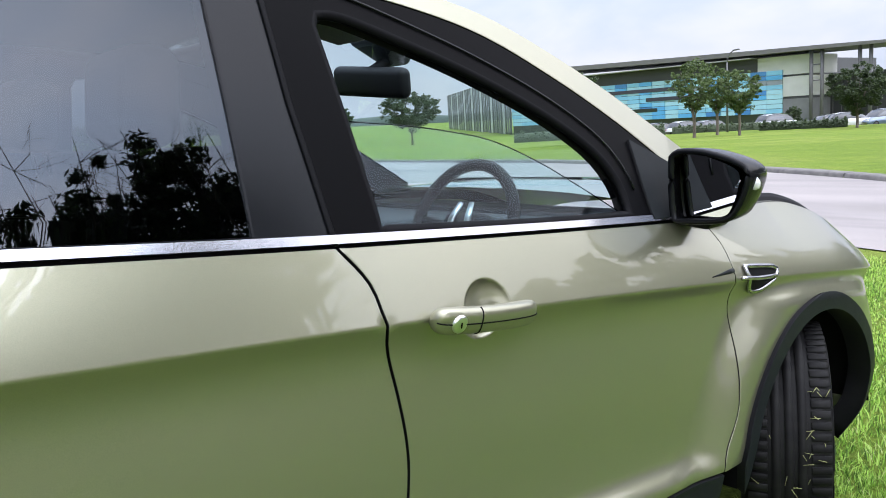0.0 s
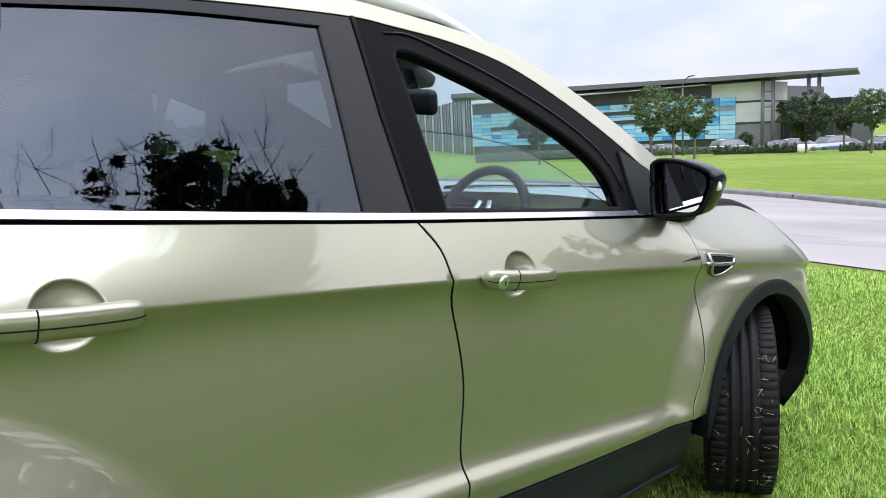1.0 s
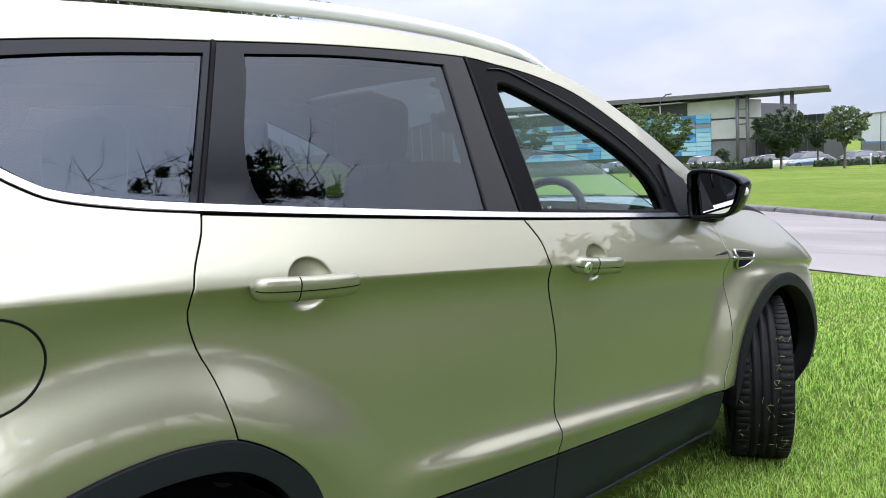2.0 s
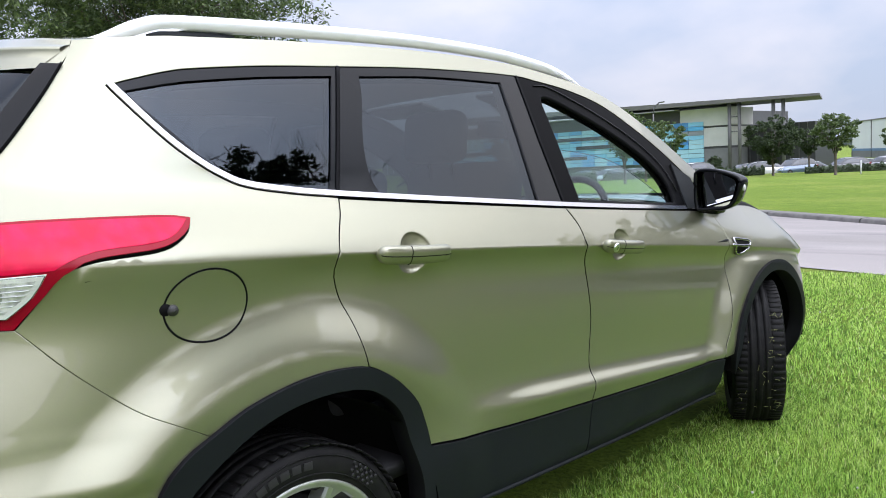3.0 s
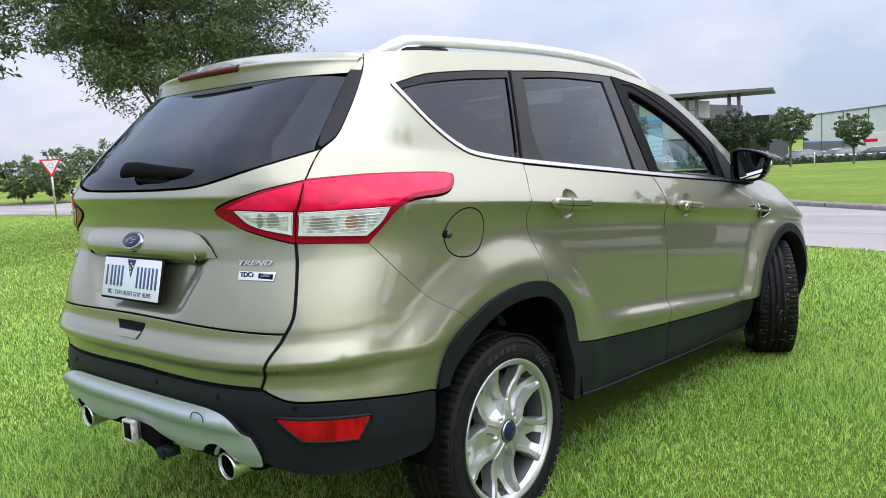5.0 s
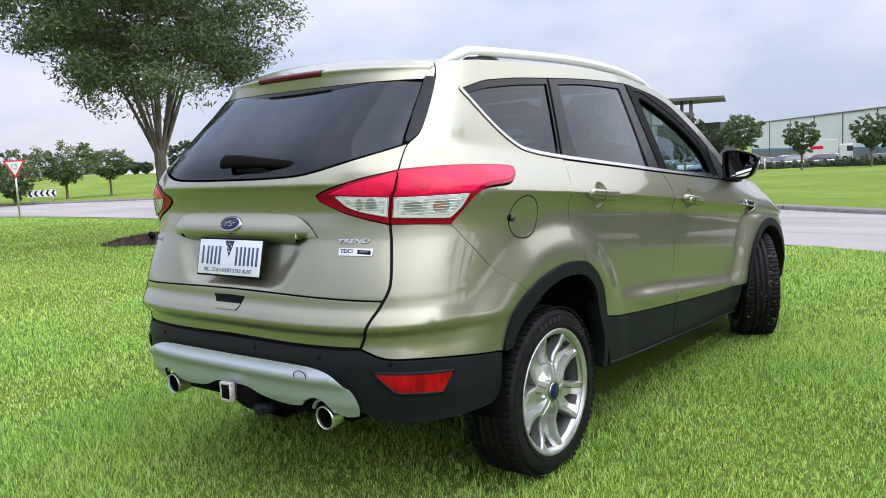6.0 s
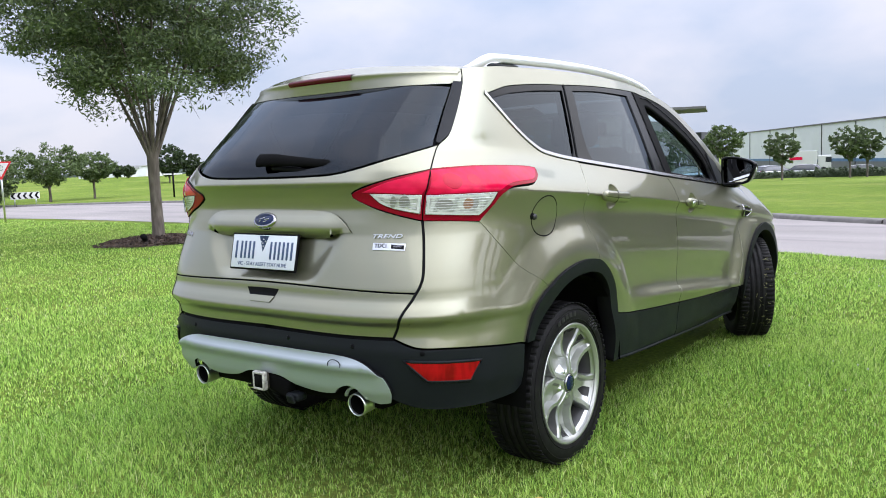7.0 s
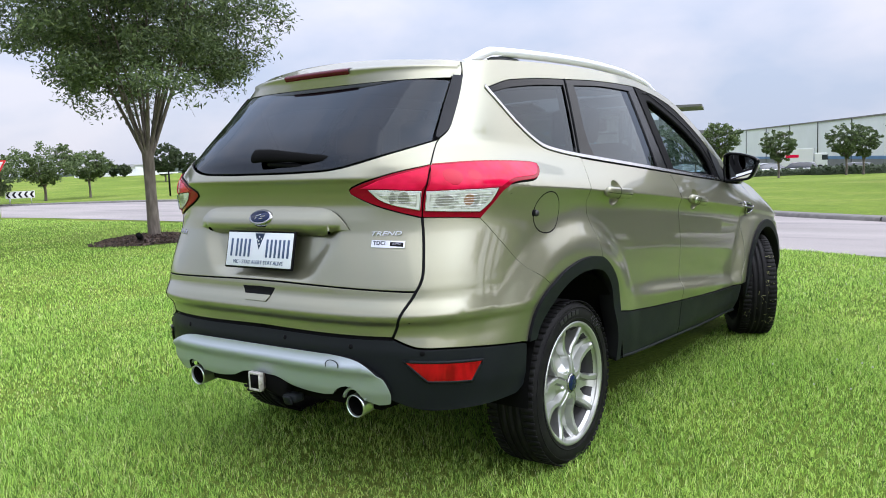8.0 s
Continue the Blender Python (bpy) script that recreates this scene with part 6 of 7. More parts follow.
# a bushy tree and bare branches on the near verge, which the side glass mirrors
for k, (az, d, h, r, low, n) in enumerate(((77, 8.6, 7.6, 1.9, 3.0, 32000), (69, 8.4, 7.7, 1.9, 3.0, 38000), (63, 8.2, 8.1, 1.7, 3.0, 38000), (57.5, 8.0, 7.4, 1.5, 3.0, 30000), (86, 9.2, 7.4, 1.7, 3.0, 18000))):
    tree((.8 + d * math.sin(radians(az)), .8 + d * math.cos(radians(az)), 0), h, r, 1.0, .09, n, .15, M_LEAF_C, 60 + k, "bushy dark tree on the verge beside the road", 9, low, .8, .34, 2, sparse=1.2)
for k, (az, d, h, r) in enumerate(((78, 8.0, 8.4, 1.6), (71, 7.6, 8.3, 1.5), (59, 7.6, 8.0, 1.3), (52.5, 7.4, 7.0, 1.3))):
    tree((.8 + d * math.sin(radians(az)), .8 + d * math.cos(radians(az)), 0), h, r, 2.4, .075, 0, .1, M_LEAF_A, 80 + k, "bare-branched tree on the verge beside the road", 13, 4.4, .5, twigs=9, bare=True)

# unseen trees, guessed from dark reflections and added to darken the doors
for k, (az, d, h, r) in enumerate(((5, 34, 8.0, 4.0), (13, 32, 9.0, 4.4), (21, 31, 8.5, 4.2), (29, 30, 9.5, 4.4), (37, 29, 8.5, 4.2), (45, 28, 9.0, 4.2))):
    tree(spot(az, d, (.9, 1.2)), h, r, 1.4, .16, 7000, .5, M_LEAF_C, 110 + k, "unseen dark tree, added to darken what the doors mirror", 8, .8, .7, .5, sparse=1.6)


def hedge(az0, d0, az1, d1, height, depth, n, seed, label):
    rng = np.random.default_rng(seed)
    a, b = spot(az0, d0), spot(az1, d1)
    f = rng.uniform(0, 1, n)
    ang = rng.uniform(0, math.pi, n)
    hh = height * (.85 + .25 * np.sin(f * 37 + seed) * np.sin(f * 91))
    across = np.array((b.y - a.y, a.x - b.x))
    across = across / np.linalg.norm(across)
    rad = rng.uniform(.75, 1.05, n)
    px = a.x + (b.x - a.x) * f + across[0] * depth / 2 * np.cos(ang) * rad
    py = a.y + (b.y - a.y) * f + across[1] * depth / 2 * np.cos(ang) * rad
    pz = ground_height(px, py) + hh * np.sin(ang) ** .6 * rad
    h = tagged(new("hedge"), label, "hedge")
    core = []
    for g in np.linspace(0, 1, 30):
        x, y = a.x + (b.x - a.x) * g, a.y + (b.y - a.y) * g
        z = float(ground_height(x, y))
        core.append([(x + across[0] * depth * .42 * math.cos(q), y + across[1] * depth * .42 * math.cos(q), z - .1 + (height * .85 + .1) * math.sin(q)) for q in np.linspace(0, math.pi, 9)])
    sheet("hedge_core", core, M_LEAF_C, h)
    quads("leaves", np.stack([px, py, pz], 1), .16, .6, M_LEAF_C if seed % 2 else M_LEAF_B, h, rng)


hedge(-27.0, 72, -22.0, 71, .75, 1.2, 2600, 3, "clipped dark hedge along the car park")
hedge(-19.5, 70, -12.0, 72, .62, 1.1, 3200, 5, "clipped dark hedge along the car park")
hedge(-12.0, 71, -5.0, 72, .80, 1.3, 3000, 7, "clipped dark hedge along the car park")
hedge(-43.0, 76, -33.0, 76, 1.0, 2.0, 3600, 9, "dark planted bed before the building")
hedge(-32.5, 80, -27.0, 80, .9, 1.6, 2000, 11, "dark planted bed before the building")

# mulch ring, with a black drain pipe lying in it
M_MULCH = material("brown_bark_mulch", (.07, .048, .035), .95)
geo = M_MULCH.node_tree.nodes.new("ShaderNodeNewGeometry")
coloured(M_MULCH, ramped(M_MULCH, geo.outputs["Random Per Island"], [(0, (0.0225, 0.0165, 0.0135)), (.6, (0.06375, 0.042, 0.0315)), (1, (0.1275, 0.09, 0.0675))]))
rng = np.random.default_rng(4)
rows = []
for a in np.linspace(0, 2 * math.pi, 49):
    R = 1.05 + .10 * math.sin(3 * a) + .07 * math.sin(7 * a + 1)
    rows.append([(-11.1 + R * f * math.cos(a), 6.08 + R * f * math.sin(a), .012 + .10 * (1 - f * f)) for f in (0.02, .3, .6, .85, 1.0)])
mulch = tagged(new("mulch_bed"), "ring of dark brown bark mulch round the street tree", "mulch")
sheet("mulch_mound", rows, M_MULCH, mulch)
a, f = rng.uniform(0, 6.28, 2600), np.sqrt(rng.uniform(0, 1, 2600))
R = (1.05 + .10 * np.sin(3 * a) + .07 * np.sin(7 * a + 1)) * f * 1.05
quads("bark_chips", np.stack([-11.1 + R * np.cos(a), 6.08 + R * np.sin(a), .03 + .10 * (1 - f * f)], 1), .075, .45, M_MULCH, mulch, rng, kind="stuff")
pipe = tagged(new("drain_pipe", tube_mesh("drain_pipe", [(-10.75, 5.55, .10), (-10.55, 5.42, .16), (-10.40, 5.30, .20)], .055, M_GAP, sides=12)), "short black plastic pipe lying in the mulch", "pipe")


# ---- the building, car park and street things ----
def box(name, lo, hi, mat, parent=None, label="", bevel=0.0):
    lo, hi = Vector(lo), Vector(hi)
    return part(name, block(hi - lo, (lo + hi) / 2, None, bevel), mat, parent, label, smooth=False)


def cladding(name, colour, rough=.5, scale=.8, spread=.12, metal=0.0):
    colour = tuple(.8 * c for c in colour)
    m = material(name, colour, rough, metal)
    lo, hi = tuple(c * (1 - spread) for c in colour), tuple(min(1, c * (1 + spread)) for c in colour)
    coloured(m, ramped(m, texture(m, scale, 5), [(.3, lo), (.7, hi)]))
    return m


M_DARKWALL = cladding("charcoal_cladding", (.045, .047, .052), .5)
M_GREYWALL = cladding("mid_grey_panel", (.20, .205, .215), .6)
M_WHITEWALL = cladding("off_white_panel", (.62, .63, .61), .55, spread=.06)
M_ROOFEDGE = cladding("grey_roof_edge", (.16, .155, .155), .5)
M_SOFFIT = cladding("pale_soffit", (.42, .42, .43), .7)
M_COLUMN = cladding("grey_steel_column", (.12, .12, .125), .45)
M_DARKGLASS = material("dark_window_glass", (.02, .025, .03), .06, 0.0, Specular_IOR_Level=.7)
BLUES = [cladding("blue_panel_" + w, c, .35, .5, .08) for w, c in (("pale", (.42, .74, .86)), ("sky", (.26, .62, .84)), ("bright", (.12, .46, .82)), ("grey", (.30, .34, .38)), ("deep", (.07, .27, .60)))]
GZ = -1.25
hall = tagged(new("office_building"), "modern office with blue glass panels and a wide flat canopy roof", "building")
FY = 108.0
box("core", (-101, FY + .5, GZ - 2), (-50.6, 140, 6.9), M_DARKWALL, hall)
box("dark_band", (-100.7, FY + .1, 5.2), (-54.0, FY + .5, 7.1), M_DARKWALL, hall)
rngb = random.Random(7)
ncol, nrow = 22, 9
w, h = (100.7 - 50.4) / ncol, (5.2 - GZ - .7) / nrow
facade = new("blue_facade")
facade.parent = hall
for i in range(ncol):
    for j in range(nrow):
        c = rngb.choices(range(5), (5, 6, 3, 2 if 2 < j < 7 else .4, .9))[0]
        x0, z0 = -100.7 + i * w, GZ + .7 + j * h
        box("panel", (x0 + .03, FY - .05 * (c % 3), z0 + .03), (x0 + w - .03, FY + .4, z0 + h - .03), BLUES[c], facade)
for z0, x0, x1 in ((2.2, -96, -78), (2.2, -72, -62), (.6, -90, -70), (3.6, -84, -66)):
    box("window_band", (x0, FY - .14, z0), (x1, FY + .2, z0 + .55), M_DARKGLASS, hall, "dark glass band")
box("ground_floor", (-100.7, FY + .2, GZ - 2), (-50.6, FY + .6, GZ + .7), M_DARKGLASS, hall)
# white bay beside the entrance
for z0, z1, mat in ((GZ - 2, 1.3, M_GREYWALL), (1.3, 1.55, M_DARKWALL), (1.62, 4.25, M_WHITEWALL), (4.3, 4.42, M_DARKWALL), (4.5, 7.0, M_WHITEWALL)):
    box("bay_panel", (-54.0 if z0 > 1 else -50.4, FY + .15, z0), (-46.6, FY + 8, z1), mat, hall)
box("entrance_wall", (-46.6, FY + 6, GZ - 2), (-37.2, FY + 14, 4.3), M_DARKWALL, hall)
for k in range(8):
    box("wall_rib", (-46.3 + k * 1.15, FY + 5.9, GZ), (-46.22 + k * 1.15, FY + 6.05, 4.3), M_COLUMN, hall)
for x in (-46.1, -44.7, -40.1, -38.8):
    part("column", lathe([(0, 7.35), (.24, 7.35), (.24, -2.6), (0, -2.6)], 16, "Z", at=(x, FY - 1.0, 0)), M_COLUMN, hall)
for z in (3.4, 5.4):
    box("tie_beam", (-46.1, FY - 1.1, z), (-44.7, FY - .95, z + .14), M_COLUMN, hall)
# canopy roof, thin at its free end
bm = bmesh.new()
rows = []
for x, top, thick in ((-104, 9.2, .75), (-75, 8.5, .70), (-55, 8.05, .62), (-45, 7.85, .5), (-33.9, 7.55, .30)):
    rows.append([bm.verts.new((x if y < FY else x * 1.10, y, z)) for y, z in ((FY - 2, top), (FY - 2, top - thick), (FY + 9, top - thick), (FY + 9, top))])
for a, b in zip(rows[:-1], rows[1:]):
    for j in range(4):
        bm.faces.new((a[j], b[j], b[(j + 1) % 4], a[(j + 1) % 4]))
bm.faces.new(rows[0])
bm.faces.new(rows[-1][::-1])
part("canopy_roof", bm, M_ROOFEDGE, hall, "grey flat canopy roof", smooth=False)
box("soffit", (-100, FY - 1.8, 7.0), (-54, FY, 7.12), M_SOFFIT, hall)
# striped long side, running away
a, b = Vector((-100.9, FY)), Vector((-184, 167))
n = 44
for k in range(n):
    p, q = a.lerp(b, k / n), a.lerp(b, (k + .86) / n)
    mat = (M_DARKWALL, M_GREYWALL, M_DARKWALL, M_WHITEWALL, M_DARKWALL, M_GREYWALL)[k % 6]
    bm = bmesh.new()
    vs = [bm.verts.new((c.x, c.y, z)) for c, z in ((p, -3), (q, -3), (q, 8.6), (p, 8.6))]
    bm.faces.new(vs)
    bmesh.ops.solidify(bm, geom=bm.faces, thickness=.3 + .25 * (k % 3))
    part("side_fin", bm, mat, hall, smooth=False)

# long white factory hall
M_FACT = cladding("white_profiled_wall", (.84, .86, .89), .5, .3, .05)
M_FBLUE = cladding("blue_wall_band", (.10, .22, .42), .5)
fact = tagged(new("factory_hall"), "long white factory hall with dark panel joints", "building")
a, b = Vector((-52, 178)), Vector((14, 74))
d = (b - a).normalized()
L = (b - a).length
mats = Matrix.Translation((a.x, a.y, 0)) @ Matrix.Rotation(math.atan2(d.y, d.x), 4, "Z")
fact.matrix_world = mats
NP = 10
for k in range(NP):
    x0, x1 = L * k / NP, L * (k + 1) / NP
    box("wall_panel", (x0 + .12, 0, -.3), (x1 - .12, 30 if k in (0, NP - 1) else .4, 5.0), M_FACT, fact)
    box("joint_post", (x0 - .12, -.08, -3), (x0 + .12, .3, 5.1), M_DARKWALL, fact)
box("blue_band", (0, -.05, -.75), (L, .4, -.3), M_FBLUE, fact)
box("base_wall", (0, -.02, -3), (L, .4, -.75), M_GREYWALL, fact)
box("roof_edge", (0, -.15, 5.0), (L, 30, 5.22), M_ROOFEDGE, fact)
for k in range(5):
    box("dock_door", (L * (.70 + .055 * k), -.1, -1.4), (L * (.73 + .055 * k), .2, 2.6), M_DARKWALL, fact)

# low white sheds beyond the rise
for az0, az1, dist, top, words in ((-61.4, -56.2, 150, 2.0, "long low white shed beyond the far rise"), (-58.9, -57.8, 143, 1.6, "small pale shed with a dark door beyond the rise")):
    p0, p1 = spot(az0, dist), spot(az1, dist)
    shed = tagged(new("far_shed"), words, "shed")
    run = (p1 - p0).length
    shed.matrix_world = Matrix.Translation((p0.x, p0.y, p0.z)) @ Matrix.Rotation(math.atan2(p1.y - p0.y, p1.x - p0.x), 4, "Z")
    box("wall", (0, 0, -.3), (run, 8, top - .25), M_FACT, shed)
    box("roof", (-.3, -.3, top - .25), (run + .3, 8.3, top), M_SOFFIT, shed)
    box("shed_door", (run * .42, -.08, -.3), (run * .58, .05, top * .6), M_GREYWALL if run > 6 else M_DARKWALL, shed)

M_CARWHITE = material("white_car_paint", (0.54, 0.5475, 0.555), .3, 0, Coat_Weight=1.0)
M_CARDARK = material("dark_grey_car_paint", (.035, .037, .042), .3, .3, Coat_Weight=1.0)
M_CARSILVER = material("silver_car_paint", (0.3375, 0.345, 0.36), .35, .7, Coat_Weight=1.0)
M_CARBLUE = material("blue_grey_car_paint", (.10, .14, .20), .35, .5, Coat_Weight=1.0)


def parked_car(at, turn, paint, label, suv=True, name="parked_car"):
    c = tagged(new(name), label, "car", "cars in the car park")
    hgt, belt, half = (1.66, .98, .88) if suv else (1.45, .88, .86)
    xs = (-2.25, -2.2, -1.95, -1.5, -.6, .3, .95, 1.6, 2.05, 2.25)
    top = (.62, belt, belt + .02, belt + .02, belt + .01, belt, belt - .02, belt - .10, belt - .22, .55)
    rows = [[(x, s * half * (1 if abs(x) < 2.1 else .86), z) for s, z in ((-.95, .30), (-1, .55), (-.97, t), (-.5, t + .03), (.5, t + .03), (.97, t), (1, .55), (.95, .30))] for x, t in zip(xs, top)]
    sheet("body", rows, paint, c)
    roof = ((-2.05, belt), (-1.75, hgt - .10), (-1.2, hgt), (-.2, hgt), (.35, hgt - .08), (1.05, belt))
    sheet("cabin_glass", [[(x, s * half * q, z) for s, q, z in ((-1, .94, belt - .02), (-1, .94 - .18 * (t - belt), t - .06 if t > belt else t), (-.6, .8, t), (.6, .8, t), (1, .94 - .18 * (t - belt), t - .06 if t > belt else t), (1, .94, belt - .02))] for x, t in roof], M_DARKGLASS, c)
    sheet("roof", [[(x, s * half * .76, z + .012) for s, z in ((-1, t - .03), (-.6, t), (.6, t), (1, t - .03))] for x, t in roof[1:5]], paint, c)
    for x in (-1.35, 1.35):
        for s in (-1, 1):
            w_ = part("wheel", lathe([(0, .10), (.17, .10), (.2, .09), (.21, .11), (.32, .10), (.34, .06), (.34, -.10), (0, -.10)], 20, "Y", at=(x, s * half * .88, .34)), M_RUBBER, c)
            part("rim", lathe([(0, .112), (.20, .108), (.21, .10)], 16, "Y", at=(x, s * half * .88 + (.0 if s > 0 else -.22), .34)), M_POCKET, w_)
    for s in (-1, 1):
        part("headlight", block((.12, .30, .12), (2.13, s * .62, .70), None, .03), M_LENS, c)
        part("tail_light", block((.10, .14, .22), (-2.18, s * .72, .82), None, .03), M_DEEPRED, c)
    c.matrix_world = Matrix.Translation(at) @ Matrix.Rotation(radians(turn), 4, "Z")
    return c


for az, dist, turn, paint, words, suv in (
        (-25.9, 84, 62, M_CARWHITE, "white SUV parked in the far car park", True), (-23.3, 86, 235, M_CARDARK, "dark grey wagon parked in the far car park", False),
        (-21.7, 84, 40, M_CARWHITE, "white hatchback parked in the far car park", False), (-20.2, 85, 245, M_CARBLUE, "blue-grey SUV parked in the far car park", True),
        (-18.9, 88, 15, M_CARSILVER, "silver sedan parked in the far car park", False), (-17.2, 84, 240, M_CARDARK, "dark grey sedan parked in the far car park", False),
        (-15.7, 88, 10, M_CARWHITE, "white sedan parked in the far car park", False), (-14.3, 84, 50, M_CARSILVER, "silver sedan parked in the far car park", False),
        (-12.9, 84, 190, M_CARWHITE, "white wagon parked in the far car park", False), (-31.5, 88, 70, M_CARWHITE, "white utility parked before the building", True),
        (-29.9, 90, 68, M_CARSILVER, "silver SUV parked before the building", True), (-33.2, 90, 66, M_CARDARK, "dark SUV parked before the building", True), (-9.6, 88, 190, M_CARSILVER, "silver wagon parked in the far car park", False)):
    parked_car(spot(az, dist), turn, paint, words, suv)

parked_car((5.0, 7.6, float(ground_height(5.0, 7.6))), -20, M_CARDARK, "dark grey SUV standing on the road beside the lawn", True)

truck = tagged(new("box_truck"), "white box truck parked before the factory", "truck")
box("cargo_box", (-3.3, -1.15, .75), (1.2, 1.15, 3.1), M_CARWHITE, truck, bevel=.05)
box("cab", (1.3, -1.05, .5), (2.9, 1.05, 2.45), M_CARWHITE, truck, bevel=.12)
box("cab_window", (2.2, -1.07, 1.5), (2.93, 1.07, 2.2), M_DARKGLASS, truck, bevel=.05)
box("red_mark", (-2.2, -1.165, 1.9), (-.6, -1.14, 2.3), M_RED, truck)
box("chassis", (-3.2, -.5, .45), (2.7, .5, .75), M_UNDER, truck)
for x in (-2.2, 2.0):
    for s in (-1, 1):
        part("wheel", lathe([(0, .12), (.42, .12), (.45, .05), (.45, -.12), (0, -.12)], 20, "Y", at=(x, s * .95, .45)), M_RUBBER, truck)
truck.matrix_world = Matrix.Translation(spot(-12.3, 118)) @ Matrix.Rotation(radians(8), 4, "Z")

# street lamp by the car park
lamp_at = spot(-29.0, 72)
sl = tagged(new("street_lamp"), "tall grey street lamp with a curved arm", "street lamp")
sl.location = lamp_at
child("pole", tube_mesh("pole", [(0, 0, -.1), (0, 0, 3), (0, 0, 5.6)], [.10, .08, .06], M_COLUMN), sl)
child("arm", tube_mesh("arm", [(0, 0, 5.5), (.05, 0, 5.9), (.25, 0, 6.3), (.6, 0, 6.5)], .05, M_COLUMN), sl)
part("lamp_head", block((.55, .22, .10), (.8, 0, 6.52), Euler((0, -.08, 0)), .03), M_COLUMN, sl)
post = tagged(new("marker_post"), "short white marker post on the far lawn edge", "post")
post.location = spot(-16.3, 62)
child("shaft", tube_mesh("shaft", [(0, 0, -.1), (0, 0, .95)], .05, M_CARWHITE), post)

# give-way sign at the roundabout
sign = tagged(new("road_sign"), "red and white triangular give-way sign on a grey post", "road sign")
sp = spot(-65.2, 28.3, (2.42, -2.97))
sign.matrix_world = Matrix.Translation(sp) @ Matrix.Rotation(radians(64), 4, "Z")
child("post", tube_mesh("post", [(0, .03, -.1), (0, .03, 1.95)], .028, M_SATIN), sign)
M_SIGNRED = material("sign_red", (.55, .02, .03), .4)
M_SIGNWHITE = material("sign_white", (0.624, 0.624, 0.624), .4)


def prism(pts, y0, y1, mat, name, parent):
    bm = bmesh.new()
    f = [bm.verts.new((x, y0, z)) for x, z in pts]
    g = [bm.verts.new((x, y1, z)) for x, z in pts]
    bm.faces.new(f)
    bm.faces.new(g[::-1])
    for k in range(len(pts)):
        bm.faces.new((f[k], g[k], g[(k + 1) % len(pts)], f[(k + 1) % len(pts)]))
    return part(name, bm, mat, parent, smooth=False)


prism([(-.32, 1.86), (.32, 1.86), (0, 1.28)], -.006, .006, M_SIGNRED, "sign_plate", sign)
prism([(-.235, 1.815), (.235, 1.815), (0, 1.39)], -.012, -.004, M_SIGNWHITE, "sign_field", sign)
for k in range(3):
    a0 = k * 2 * math.pi / 3
    child("arrow_arc", tube_mesh("arrow_arc", [(.075 * math.cos(a0 + t), -.016, 1.665 + .075 * math.sin(a0 + t)) for t in np.linspace(0, 1.5, 8)], .014, M_GAP, flat=.4), sign)
# chevron board behind it
board = tagged(new("chevron_board"), "low black and white chevron board at the roundabout", "road sign")
bp = spot(-66.3, 42)
board.matrix_world = Matrix.Translation(bp) @ Matrix.Rotation(radians(64), 4, "Z")
box("board_plate", (-.62, -.02, .35), (.62, .02, .68), M_SIGNWHITE, board)
for k in range(5):
    x = -.50 + k * .25
    prism([(x, .37), (x + .10, .37), (x, .515), (x + .10, .66), (x, .66), (x - .10, .515)], -.026, -.018, M_GAP, "chevron", board)
for x in (-.45, .45):
    child("leg", tube_mesh("leg", [(x, .03, -.1), (x, .03, .6)], .03, M_SATIN), board)
# street-name post
name_post = tagged(new("street_name_post"), "dark post carrying a pale narrow name blade", "sign post")
np_ = spot(-56.9, 46)
name_post.matrix_world = Matrix.Translation(np_) @ Matrix.Rotation(radians(56), 4, "Z")
child("shaft", tube_mesh("shaft", [(0, 0, -.1), (0, 0, 1.38)], .05, M_GAP), name_post)
box("blade", (-.50, -.02, 1.22), (.50, .02, 1.30), M_SIGNWHITE, name_post)

# far low hill line closes the view
M_HILL = cladding("hazy_far_trees", (.075, .10, .085), .95, .02, .3)
rows = []
for k, az in enumerate(np.arange(-180, 181, 3.0)):
    x, y = 2 + 700 * math.sin(radians(az)), 700 * math.cos(radians(az))
    top = 5.0 + 2.5 * math.sin(az * .21) + 1.6 * math.sin(az * .83 + 1)
    rows.append([(x, y, -6), (x, y, top * .6), (x * 1.02, y * 1.02, top)])
hill = sheet("backdrop", rows, M_HILL, None)
tagged(hill, "hazy low tree line on the horizon", "hills", kind="structure")


# ---- kerb stones and grass ----
kerb = tagged(new("kerb"), "pale concrete kerb along the far side of the road", "kerb", kind="structure")
line = FAR_EDGE[(FAR_EDGE[:, 0] > -52) & (FAR_EDGE[:, 0] < 26)]
dense = spline(line, .6)
seg = np.concatenate([[0], np.cumsum(np.linalg.norm(np.diff(dense, axis=0), axis=1))])
stones = np.arange(0, seg[-1] - 2.4, 2.4)
prof = ((0, -.08), (.02, .065), (.05, .085), (.24, .095), (.26, -.05))
for s0 in stones:
    f = np.linspace(s0 + .012, s0 + 2.388, 4)
    px, py = np.interp(f, seg, dense[:, 0]), np.interp(f, seg, dense[:, 1])
    tx, ty = np.gradient(px), np.gradient(py)
    ln = np.hypot(tx, ty)
    nxx, nyy = ty / ln, -tx / ln
    flip = 1 if nyy.mean() > 0 else -1
    rows = [[(x + flip * a * q, y + flip * b * q, float(ground_height(x, y)) + h) for q, h in prof] for x, y, a, b in zip(px, py, nxx, nyy)]
    sheet("kerb_stone", rows, M_KERB, kerb)
